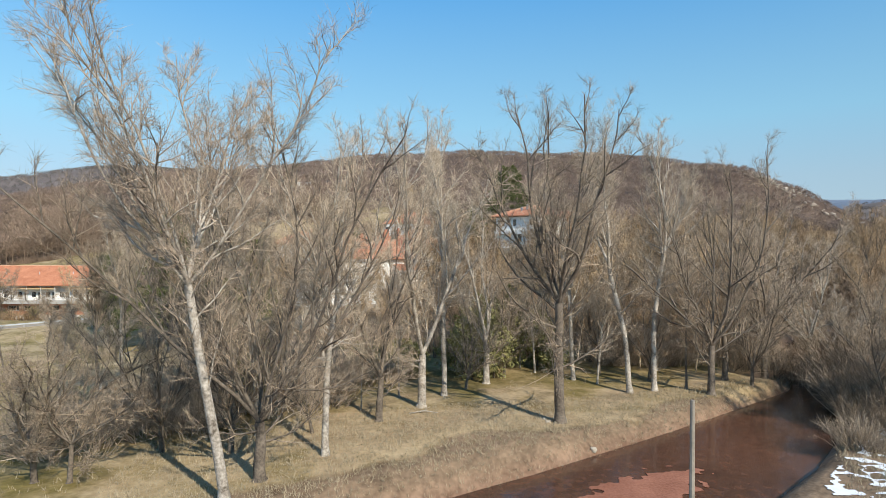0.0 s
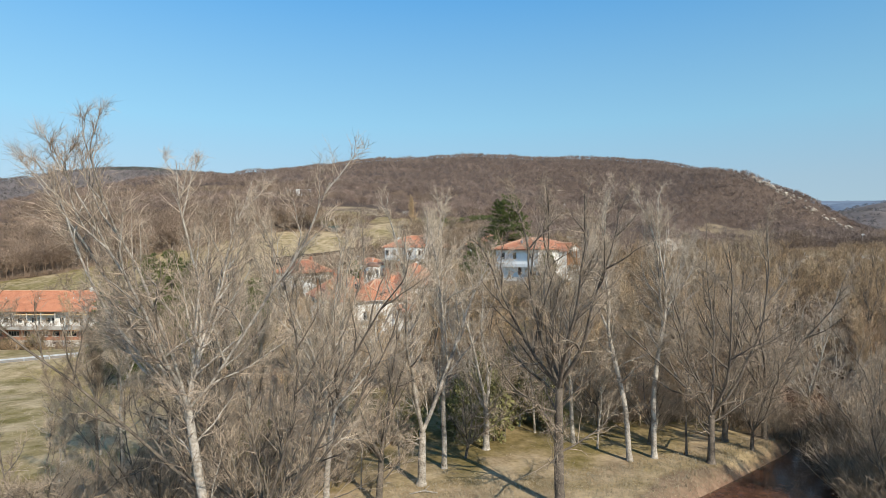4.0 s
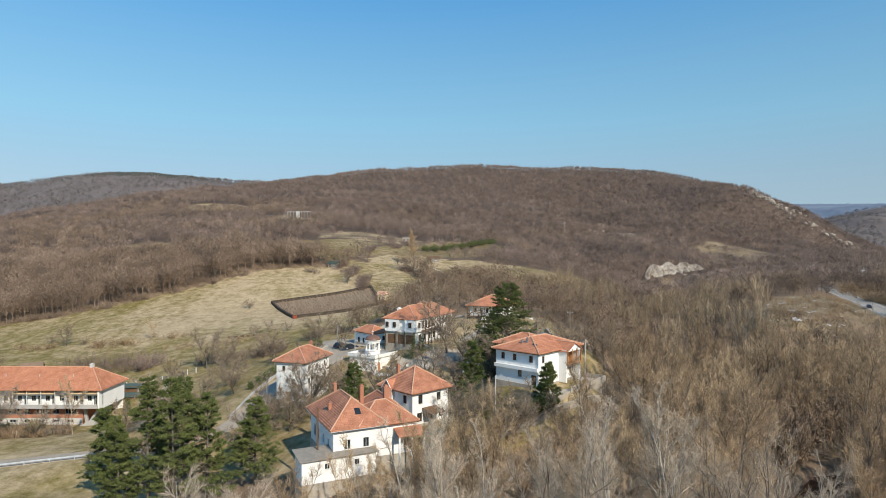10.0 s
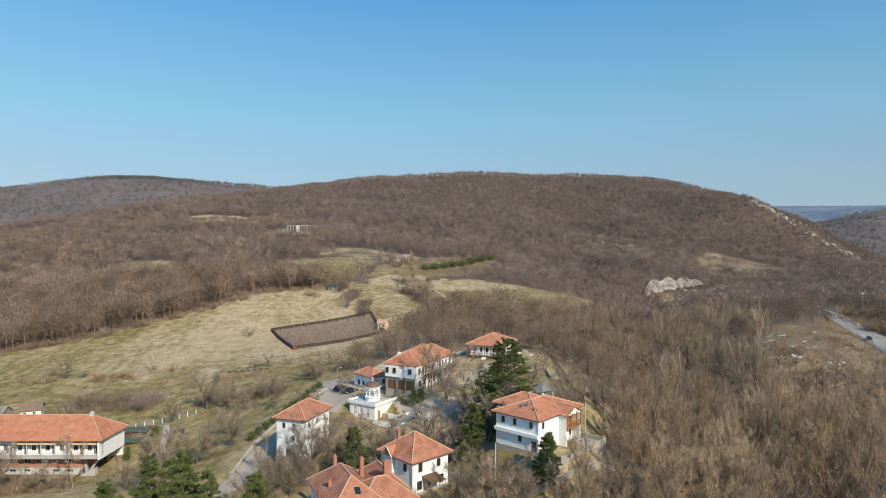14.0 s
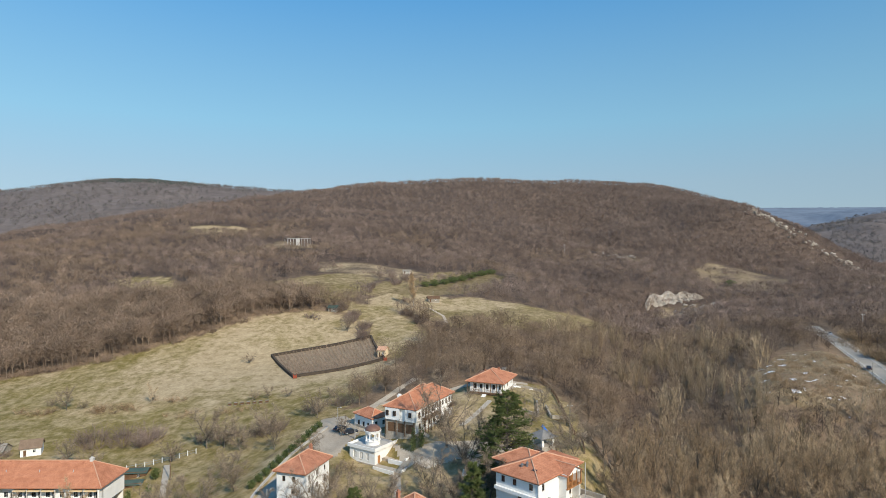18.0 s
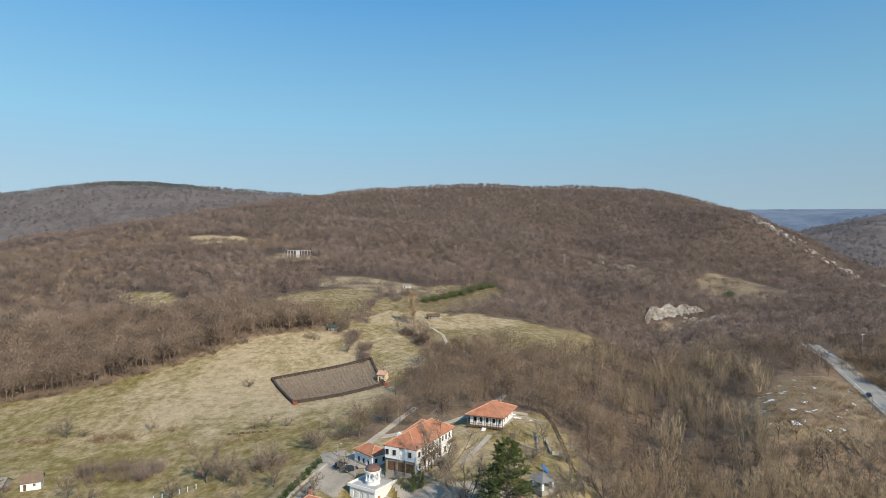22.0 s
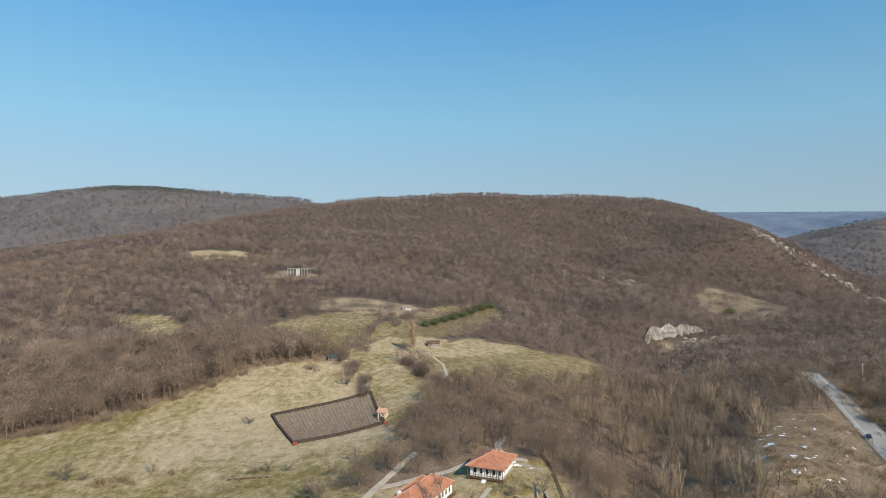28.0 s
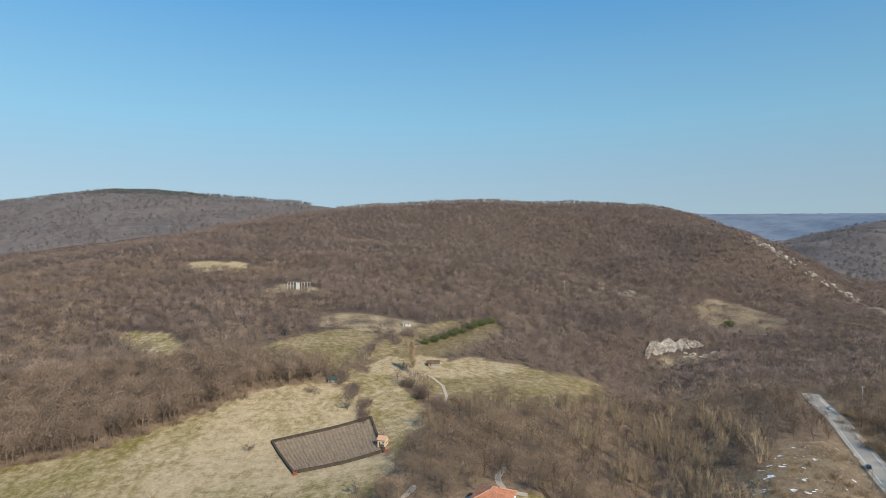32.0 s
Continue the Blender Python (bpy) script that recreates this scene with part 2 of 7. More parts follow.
def arrays(name, v, f, material, kind_label=None, smooth=False):
    """A mesh from numpy arrays of corners and triangles."""
    me = bpy.data.meshes.new(name)
    v, f = np.asarray(v, np.float32), np.asarray(f, np.int32)
    me.vertices.add(len(v))
    me.vertices.foreach_set("co", v.ravel())
    me.loops.add(f.size)
    me.loops.foreach_set("vertex_index", f.ravel())
    me.polygons.add(len(f))
    me.polygons.foreach_set("loop_start", np.arange(0, f.size, f.shape[1], dtype=np.int32))
    me.update(calc_edges=True)
    if smooth:
        me.shade_smooth()
    me.materials.append(material)
    return me


# ---- the lie of the land ----
ROWS = [0, 60, 85, 94, 105, 135, 170, 210, 260, 330, 430, 480, 515, 600, 670, 850, 1150, 1600, 2500, 4000]
COLS = [-0.75, -0.55, -0.35, -0.17, 0, 0.17, 0.35, 0.45, 0.55, 0.75]
LAND = np.array([
    [7.7, 6.5, 5.5, 5, 5, 6, 6, 8, 12, 24, 42, 48.7, 54.0, 66, 70.5, 82, 70, 150, 293, 200],
    [7.7, 7, 5.8, 5.2, 5.2, 6, 6, 9, 17, 32, 48, 55.3, 61.0, 74, 85.2, 114, 95, 190, 338, 220],
    [7.7, 7.5, 6.5, 6.5, 7, 10, 11, 14, 19, 38, 56, 63.8, 70.0, 84, 96.3, 128, 152, 160, 316, 220],
    [7.7, 7.9, 9.5, 11.5, 13, 14.5, 18.5, 19, 21, 36, 55, 61.4, 66.5, 78, 91.4, 126, 182, 150, 270, 150],
    [7.7, 8, 8.8, 9.8, 14, 16.5, 21, 24, 27, 34, 47, 52.9, 57.5, 68, 83.7, 124, 196, 150, 150, 100],
    [7.7, 7.8, 8, 8.2, 14, 19, 21, 22, 22, 29, 36, 41.0, 45.0, 54, 69.7, 110, 195, 150, 150, 100],
    [7.7, 7.5, 7.5, 7.6, 8, 8.5, 9.5, 10.5, 12.5, 14, 16, 19, 38, 52, 64, 114, 187, 150, 120, 340],
    [7.7, 7.4, 7.4, 7.5, 7.6, 8, 9, 15, 18, 20, 24, 27, 33, 40, 51, 135, 153, 110, 90, 342],
    [7.7, 7.3, 7.3, 7.4, 7.5, 8, 10, 24.5, 26, 26, 28, 30, 32, 37, 45, 109, 76, 50, 100, 346],
    [7.7, 7.2, 7.2, 7.4, 7.5, 8, 11, 22, 26, 27, 32, 33.1, 34.0, 36, 36.6, 38, 32, 40, 200, 348]])


def cubic(x, xs, ys):
    """Smooth, overshoot-free curve through knots; ys has the knots last."""
    xs = np.asarray(xs, float)
    h = np.diff(xs)
    d = np.diff(ys, axis=-1) / h
    g = np.zeros_like(ys, float)
    same = d[..., :-1] * d[..., 1:] > 0
    g[..., 1:-1] = np.where(same, 2 * d[..., :-1] * d[..., 1:] / np.where(same, d[..., :-1] + d[..., 1:], 1), 0)
    g[..., 0], g[..., -1] = d[..., 0], d[..., -1]
    i = np.clip(np.searchsorted(xs, x) - 1, 0, len(xs) - 2)
    t = np.clip((x - xs[i]) / h[i], 0, 1)
    a, b = np.take(ys, i, -1), np.take(ys, i + 1, -1)
    ga, gb = np.take(g, i, -1) * h[i], np.take(g, i + 1, -1) * h[i]
    return a * (1 + 2 * t) * (1 - t) ** 2 + ga * t * (1 - t) ** 2 + b * t * t * (3 - 2 * t) + gb * t * t * (t - 1)


def waves(x, y, size, seed):
    """Soft irregular swell of about unit height."""
    r = np.random.RandomState(seed)
    out = np.zeros(np.shape(x))
    for k in range(9):
        a, p, s = r.rand() * 6.28, r.rand() * 6.28, size * (0.55 + 0.9 * r.rand())
        out = out + np.sin((x * math.cos(a) + y * math.sin(a)) * 6.28 / s + p)
    return out / 4


RIVER = np.array([(-112, -3), (-63, 2), (-28, 12.5), (-6, 24), (3.9, 30.6), (9.2, 34.3), (14.3, 38.4), (21.1, 44), (27, 49.6), (39, 60.3), (48.3, 77), (56, 92.4), (67.2, 105), (98, 112)], float)
RWIDE = np.array([6, 6, 6, 5.8, 5.4, 5.3, 5.0, 4.5, 3.7, 2.9, 2.8, 2.4, 2.1, 2.1], float)


def along(x, y, line, values=None):
    """Distance to a broken line, and a value carried along it."""
    best, val = np.full(np.shape(x), 1e9), np.zeros(np.shape(x))
    for i in range(len(line) - 1):
        a, d = line[i], line[i + 1] - line[i]
        t = np.clip(((x - a[0]) * d[0] + (y - a[1]) * d[1]) / (d @ d), 0, 1)
        e = np.hypot(x - a[0] - t * d[0], y - a[1] - t * d[1])
        near = e < best
        best = np.where(near, e, best)
        if values is not None:
            val = np.where(near, values[i] + t * (values[i + 1] - values[i]), val)
    return best, val


ROAD = np.array([(215, 130), (180, 165), (160, 207), (176, 250), (196, 300), (206, 334), (213, 350)], float)
ROADZ = np.array([20, 20.5, 21.6, 24, 25.6, 26.2, 26.5], float)
LANE = np.array([(-190, 92), (-130, 106), (-88, 115), (-66, 118), (-50, 116.5), (-43, 124), (-42, 145), (-37, 164), (-30, 178), (-16, 187)], float)
LANEZ = np.array([4.5, 5, 5.6, 7.2, 9, 10.2, 12.8, 16, 18.6, 20.6], float)
UPLANE = np.array([(-31, 172), (-28, 180), (-23, 193), (-16, 208), (-10, 221)], float)
BACKLANE = np.array([(-21, 196), (-10, 198.5), (2, 202), (12, 211), (20, 215), (30, 214)], float)


PADS = [(-17.5, 158.5, 11, 9, 14.6), (-13.6, 151.5, 5, 5.5, 14.3), (-31, 135, 9, 10, 13.3), (-4, 112, 9, 9, 14.6), (21, 119, 13.5, 12.5, 20.9), (-3, 172, 15, 15, 20.8), (16, 196, 13, 11, 25.0),
        (-23, 176, 9, 7, 19.5), (31, 156, 10, 13, 21.6), (-104, 150, 34, 16, 2.9), (-150, 150, 30, 16, 2.9)]


BED = 5.8


def ground(x, y):
    x, y = np.asarray(x, float), np.asarray(y, float)
    yy = np.clip(y, 0, 3990)
    u = np.clip(x / np.maximum(yy, 45), -0.745, 0.745)
    rows = cubic(np.log(yy + 60), np.log(np.array(ROWS) + 60.0), LAND)
    z = np.zeros(np.shape(x))
    cols = np.array(COLS)
    i = np.clip(np.searchsorted(cols, u) - 1, 0, 8)
    t = (u - cols[i]) / (cols[i + 1] - cols[i])
    idx = np.indices(np.shape(x)) if np.ndim(x) else ()
    pick = lambda k: rows[(np.clip(k, 0, 9), *idx)]
    p0, p1, p2, p3 = pick(i - 1), pick(i), pick(i + 1), pick(i + 2)
    z = 0.5 * (2 * p1 + (p2 - p0) * t + (2 * p0 - 5 * p1 + 4 * p2 - p3) * t * t + (3 * p1 - p0 - 3 * p2 + p3) * t ** 3)
    far = np.clip((y - 260) / 500, 0, 1)
    z = z + waves(x, y, 160, 3) * 5 * far * np.clip((1250 - y) / 350, 0.35, 1) + waves(x, y, 60, 4) * 1.2 * far + waves(x * 0.35, y, 150, 33) * 3.0 * np.clip((y - 560) / 150, 0, 1) * np.clip((1080 - y) / 150, 0, 1) + waves(x, y, 17, 5) * 0.12 + waves(x * 1.4, y * 0.6, 420, 91) * 16 * np.clip((y - 1500) / 500, 0, 1) * np.clip((3600 - y) / 500, 0, 1) * (x > 600)
    d, w = along(x, y, RIVER, RWIDE)
    bank = np.clip((d - w) / 2.3, 0, 1)
    bank = bank * bank * (3 - 2 * bank)
    z = np.where(d < w + 30, BED + (z - BED) * bank, z)
    z = np.where(d < w, BED + 0.5 * np.clip(1 - (w - d) / 2.1, 0, 1) ** 2, z)
    for px, py, rx, ry, pz in PADS:
        k = np.exp(-(((x - px) / rx) ** 2 + ((y - py) / ry) ** 2) ** 2)
        z = z + (pz - z) * k
    for line, lz, half in ((ROAD, ROADZ, 5.6), (LANE, LANEZ, 3.0)):
        d, v = along(x, y, line, lz)
        k = np.clip((d - half) / 11, 0, 1)
        k = k * k * (3 - 2 * k)
        z = v * (1 - k) + z * k
    return z


def gz(x, y):
    return float(ground(np.array([x]), np.array([y]))[0])


def inside(x, y, loop):
    """Whether points lie in a closed loop."""
    hit = np.zeros(np.shape(x), bool)
    for (ax, ay), (bx, by) in zip(loop, loop[1:] + loop[:1]):
        cross = (ay > y) != (by > y)
        hit ^= cross & (x < (bx - ax) * (y - ay) / (by - ay + 1e-9) + ax)
    return hit


# open land: loops on the plan
PALE = [(-250, 190), (-205, 266), (-160, 274), (-134, 290), (-112, 305), (-100, 320), (-66, 332), (-50, 322), (-40, 300), (-28, 272), (-20, 250), (-20, 235), (-34, 190), (-60, 150), (-90, 165)]
UPPER = [(-126, 362), (-110, 390), (-82, 417), (-66, 426), (-43, 417), (-51, 389), (-51, 366), (-60, 349), (-82, 350)]
GREENS = [(-51, 366), (-52, 379), (-36, 410), (-18, 450), (-1, 478), (30, 497), (10, 468), (-6, 440), (-19, 410), (-34, 380), (-46, 366)]
ROUGH = [(-99, 473), (-73, 474), (-24, 470), (-8, 461), (-30, 424), (-47, 419), (-72, 430), (-87, 429)]
MIDF = [(-57, 349), (-37, 346), (-21, 330), (-8, 301), (-8, 283), (-15, 266), (-19, 250), (-26, 270), (-36, 291), (-46, 315)]
STRIP = [(-10, 351), (-6, 371), (18, 396), (52, 389), (66, 375), (97, 389), (104, 366), (84, 338), (52, 322), (15, 311), (-1, 307), (-10, 330)]
CROSS = [(-46, 358), (-33, 376), (-15, 383), (4, 388), (-5, 352), (-12, 336), (-23, 334), (-36, 344)]
CLEAR = [(-284, 664), (-239, 668), (-214, 676), (-209, 627), (-256, 620)]
LEFTG = [(-244, 442), (-227, 440), (-196, 427), (-172, 398), (-158, 362), (-172, 364), (-196, 392), (-224, 417)]
RIGHTG = [(262, 640), (300, 668), (330, 660), (345, 606), (318, 552), (290, 536), (250, 548)]
HOLLOW = [(-46, 366), (-19, 404), (-6, 428), (14, 455), (34, 492), (50, 480), (30, 432), (8, 400), (-14, 376)]
FIELDS = (UPPER, GREENS, ROUGH, MIDF, STRIP, CROSS, CLEAR, LEFTG, RIGHTG)
YARD = [(-62, 118), (-54, 150), (-38, 196), (-6, 196), (8, 206), (38, 218), (42, 190), (42, 160), (41, 130), (24, 106), (4, 100), (-26, 100)]
MEADOW = [(-200, 15), (-200, 120), (-90, 128), (-56, 120), (-40, 92), (-18, 58), (8, 61), (38, 70), (32, 59), (6, 43), (-6, 36), (-28, 24)]
SNOWY = [(106, 198), (112, 226), (150, 262), (176, 262), (160, 214), (146, 194), (124, 190)]
GLADES = [(-134, 540, 26, 20), (190, 478, 26, 10), (205, 650, 18, 12)]

SCAR = np.array([(436, 890), (430, 800), (464, 775), (486, 758), (505, 745), (499, 690), (492, 655)], float)


def open_land(x, y):
    hit = inside(x, y, PALE) | inside(x, y, YARD) | inside(x, y, MEADOW) | inside(x, y, SNOWY)
    for loop in FIELDS + (HOLLOW,):
        hit |= inside(x, y, loop)
    for cx, cy, rx, ry in GLADES:
        hit |= ((x - cx) / rx) ** 2 + ((y - cy) / ry) ** 2 < 1
    hit |= along(x, y, ROAD)[0] < 7
    hit |= (along(x, y, SCAR)[0] < 6) & (y < 850)
    hit |= np.hypot((x - 45) / 9, (y - 150) / 8) < 1
    hit |= along(x, y, LANE)[0] < 6
    hit |= (along(x, y, UPLANE)[0] < 2.4) | (along(x, y, BACKLANE)[0] < 2.6)
    d, w = along(x, y, RIVER, RWIDE)
    return hit | (d < w + 1.5)


def land_mesh():
    ys = np.concatenate([np.linspace(-140, 19, 26), np.arange(20, 98, 0.9), 98 * (4850 / 98) ** np.linspace(0.0, 1, 330)])
    us = np.linspace(-1.25, 1.25, 400)
    U, Y = np.meshgrid(us, ys)
    X = U * (np.maximum(Y, 0) + 130)
    Z = ground(X, Y)
    nr, nc = X.shape
    k = np.arange(nr * nc).reshape(nr, nc)
    f = np.stack([k[:-1, :-1], k[:-1, 1:], k[1:, 1:], k[1:, :-1]], -1).reshape(-1, 4)
    me = arrays("ground", np.stack([X, Y, Z], -1).reshape(-1, 3), f, M_LAND, smooth=True)
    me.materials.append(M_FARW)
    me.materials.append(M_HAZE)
    # slots by distance: land, far wood, hills with haze in their colour
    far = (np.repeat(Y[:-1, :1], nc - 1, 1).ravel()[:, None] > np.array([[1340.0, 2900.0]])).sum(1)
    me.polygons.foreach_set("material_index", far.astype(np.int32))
    x, y = X.ravel(), Y.ravel()
    soft = waves(x, y, 24, 8)
    jx, jy = x + waves(x, y, 14, 21) * 1.6, y + waves(x, y, 14, 22) * 1.6
    pale, yard, meadow = inside(jx, jy, PALE), inside(jx, jy, YARD), inside(jx, jy, MEADOW)
    upper, greens, rough, midf, strip_, cross, clear, leftg, rightg = (inside(jx, jy, loop) for loop in FIELDS)
    glade = np.zeros(len(x), bool)
    for cx, cy, rx, ry in GLADES:
        glade |= ((jx - cx) / rx) ** 2 + ((jy - cy) / ry) ** 2 < 1
    streak = waves(x * 0.3 + y * 0.15, y, 11, 14)
    dry = np.where(pale, np.clip((y - 226 - x * 0.14) / 26, -0.25, 1) * np.clip((x + 152) / 50, 0, 1) * np.clip((312 - y) / 30, 0.75, 1) * 0.62 + 0.2 * soft + 0.10 * streak, 0)
    dry = np.where(upper | greens, 0.16 + 0.08 * streak, dry)
    dry = np.where(strip_, np.where(y < 346 + (x + 9) * 0.42, 0.05, 0.4 + 0.22 * soft), dry)
    dry = np.where(midf, 0.3 + 0.16 * soft, dry)
    dry = np.where(cross | clear | rough | rightg, 0.55 + 0.2 * soft, dry)
    dry = np.where(leftg, 0.25 + 0.2 * soft, dry)
    dry = np.where(yard & ~pale, 0.2 + 0.25 * soft, dry)
    dry = np.where(glade, 0.5 + 0.25 * soft, dry)
    dry = np.where(meadow, 0.2 + 0.35 * soft + 0.2 * waves(x, y, 6, 63), dry)
    dry = np.where(inside(jx, jy, SNOWY), 0.35 + 0.35 * soft, dry)
    green = np.where(pale | upper | greens | strip_ | midf | cross | clear | leftg | yard | meadow, 1.0, 0.0)
    green = np.where(glade | rough | rightg, np.clip(0.45 + 0.4 * soft, 0.1, 1), green)
    green = np.where(inside(jx, jy, SNOWY), np.clip(0.12 + 0.35 * streak, 0, 0.6), green)
    green = np.where(rightg, np.clip(0.3 + 0.3 * waves(x, y, 30, 66), 0.05, 0.6), green)
    green = np.where(strip_ & (x > 86), 0.35, green)
    green = np.where(upper | greens | (strip_ & (y < 346 + (x + 9) * 0.42)), 0.74, green)
    green, dry = np.where(inside(jx, jy, HOLLOW) & ~greens & ~cross, 0.5, green), np.where(rightg, 0.6 + 0.2 * soft, dry)
    bankside = meadow & (x > -9 + waves(x, y, 9, 9) * 2) & (y < 66)
    green = np.where(bankside, 0.78 + 0.25 * waves(x, y, 7, 61), green)
    dry = np.where(bankside, np.where(y > 49 + x * 0.05, 0.4 + 0.35 * waves(x, y, 8, 62), 0.75 + 0.2 * soft), dry)
    lawn = inside(jx, jy, [(-14, 53), (-12, 80), (20, 82), (38, 72), (24, 61), (8, 55.5)])
    green, dry = np.where(lawn, 0.85 + 0.2 * soft, green), np.where(lawn, 0.0 + 0.25 * waves(x, y, 8, 62), dry)
    d, w = along(x, y, RIVER, RWIDE)
    mud = np.clip(1 - (d - w) / 2.2, 0, 1) * (y > 0)
    col = np.ones((len(x), 4), np.float32)
    school = inside(jx, jy, [(-190, 118), (-190, 200), (-60, 200), (-40, 140), (-70, 124)])
    dry = np.where(school & ~pale, 0.2 + 0.3 * soft, dry)
    green = np.where(school, 1.0, green)
    # alpha grows with distance and picks the litter with painted tree shade
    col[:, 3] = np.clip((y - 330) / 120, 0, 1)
    col[:, 0], col[:, 1], col[:, 2] = np.clip(dry, 0, 1), np.clip(green, 0, 1), np.where(d < w + 5, mud, 0)
    at = me.color_attributes.new("cover", "FLOAT_COLOR", "POINT")
    at.data.foreach_set("color", col.ravel())
    return me


def land_mat():
    """Leaf litter, green and dry grass and red mud, by the land's cover; far litter has tree shade in its colour."""
    m = bpy.data.materials.new("land")
    m.use_nodes = True
    n, l = m.node_tree.nodes, m.node_tree.links
    p = n["Principled BSDF"]
    geo = n.new("ShaderNodeNewGeometry")

    def noise_node(scale, detail=4):
        k = n.new("ShaderNodeTexNoise")
        k.inputs["Scale"].default_value, k.inputs["Detail"].default_value = scale, detail
        l.new(geo.outputs["Position"], k.inputs["Vector"])
        return k.outputs[0]

    def mixed(fac, a, b):
        k = n.new("ShaderNodeMix")
        k.data_type = "RGBA"
        l.new(fac, k.inputs[0])
        for s, c in ((6, a), (7, b)):
            if isinstance(c, tuple):
                k.inputs[s].default_value = (*c, 1)
            else:
                l.new(c, k.inputs[s])
        return k.outputs[2]

    def steep(v, lo, hi):
        k = n.new("ShaderNodeMapRange")
        k.inputs[1].default_value, k.inputs[2].default_value = lo, hi
        l.new(v, k.inputs[0])
        return k.outputs[0]

    def plus(a, b, op="ADD"):
        k = n.new("ShaderNodeMath")
        k.operation = op
        l.new(a, k.inputs[0])
        if isinstance(b, float):
            k.inputs[1].default_value = b
        else:
            l.new(b, k.inputs[1])
        return k.outputs[0]

    big, mid, fine = noise_node(0.035), noise_node(0.3), noise_node(3.0)
    att = n.new("ShaderNodeVertexColor")
    att.layer_name = "cover"
    sep = n.new("ShaderNodeSeparateColor")
    l.new(att.outputs[0], sep.inputs[0])
    grain = steep(plus(mid, plus(fine, noise_node(0.9))), 1.15, 1.85)
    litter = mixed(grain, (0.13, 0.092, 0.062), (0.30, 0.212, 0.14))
    # far woods: shade under the trees is put into the darker litter colours
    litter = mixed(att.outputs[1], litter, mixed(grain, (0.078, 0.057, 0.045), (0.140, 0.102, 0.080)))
    green = mixed(grain, (0.136, 0.110, 0.037), (0.266, 0.207, 0.078))
    dry = mixed(grain, (0.300, 0.224, 0.128), (0.51, 0.397, 0.248))
    grass = mixed(steep(plus(plus(plus(sep.outputs[0], big), mid), plus(noise_node(0.8, 6), 0.7, "MULTIPLY")), 1.22, 1.95), green, dry)
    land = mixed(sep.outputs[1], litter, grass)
    mud = mixed(grain, (0.16, 0.085, 0.055), (0.32, 0.20, 0.14))
    land = mixed(steep(sep.outputs[2], 0.25, 0.9), land, mud)
    l.new(land, p.inputs["Base Color"])
    p.inputs["Roughness"].default_value, p.inputs["Specular IOR Level"].default_value = 0.95, 0.1
    bp = n.new("ShaderNodeBump")
    bp.inputs["Strength"].default_value, bp.inputs["Distance"].default_value = 0.6, 0.12
    l.new(fine, bp.inputs["Height"])
    l.new(bp.outputs[0], p.inputs["Normal"])
    return m


M_LAND = land_mat()
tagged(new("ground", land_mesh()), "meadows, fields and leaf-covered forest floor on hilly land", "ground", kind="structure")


def water_mat():
    m = mat("river_water", (0.042, 0.022, 0.015), (0.14, 0.064, 0.040), 0.11, 0.14, 0.014, 1.6, spec=0.35)
    return m


def ribbon(line, half, lift, step=2.0, zs=None, sides=1):
    """A strip of land-following quads along a broken line."""
    pts, zz = [], []
    for i in range(len(line) - 1):
        k = max(1, int(np.hypot(*(line[i + 1] - line[i])) / step))
        for j in range(k):
            pts.append(line[i] + (line[i + 1] - line[i]) * j / k)
            if zs is not None:
                zz.append(zs[i] + (zs[i + 1] - zs[i]) * j / k)
    pts.append(line[-1])
    if zs is not None:
        zz.append(zs[-1])
    pts = np.array(pts)
    for _ in range(6):
        pts[1:-1] = (pts[:-2] + 2 * pts[1:-1] + pts[2:]) / 4
    d = np.gradient(pts, axis=0)
    d /= np.hypot(d[:, 0], d[:, 1])[:, None]
    nrm = np.stack([-d[:, 1], d[:, 0]], -1)
    return pts, nrm, (np.array(zz) if zs is not None else None)


def strip(pts, nrm, z, a, b, lift, thick=0.0):
    """A band from offset a to offset b beside a line."""
    g = Geo()
    L, R = pts + nrm * a, pts + nrm * b
    for i in range(len(pts) - 1):
        lo = [(*L[i], z[i] + lift), (*R[i], z[i] + lift), (*R[i + 1], z[i + 1] + lift), (*L[i + 1], z[i + 1] + lift)]
        g.solid([(p[0], p[1], p[2] - max(thick, 0.05)) for p in lo], lo)
    return g


w_pts, w_nrm, w_half = ribbon(RIVER, 10, 0, zs=RWIDE)
wg = Geo()
for i in range(len(w_pts) - 1):
    wg.poly([(*(w_pts[j] + w_nrm[j] * s * (w_half[j] + 1.8)), BED + 0.52) for j, s in ((i, 1), (i, -1), (i + 1, -1), (i + 1, 1))])
tagged(part("water", wg, water_mat()), "shallow reddish-brown river between grassy banks", "river", kind="structure")

r_pts, r_nrm, r_z = ribbon(ROAD, 4, 0, 5, ROADZ)
for side in (-1, 1):
    tagged(part("road_line", strip(r_pts, r_nrm, r_z, side * 2.85 - 0.09, side * 2.85 + 0.09, 0.128, 0.05), M_FRAME), "worn white edge line of the road", "road marking", kind="structure")
    tagged(part("road_shoulder", strip(r_pts, r_nrm, r_z, side * 3.85 - 0.74, side * 3.85 + 0.74, 0.06, 0.3), M_YARD), "pale gravel shoulder of the road", "road", kind="structure")
tagged(part("road", strip(r_pts, r_nrm, r_z, -3.1, 3.1, 0.12, 0.3), M_ROAD), "pale worn asphalt road along the valley", "road", kind="structure")
l_pts, l_nrm, l_z = ribbon(LANE, 2.5, 0, 3, LANEZ)
tagged(part("lane", strip(l_pts, l_nrm, l_z, -2.2, 2.2, 0.1, 0.3), M_ASPH), "grey asphalt lane up to the village", "road", kind="structure")


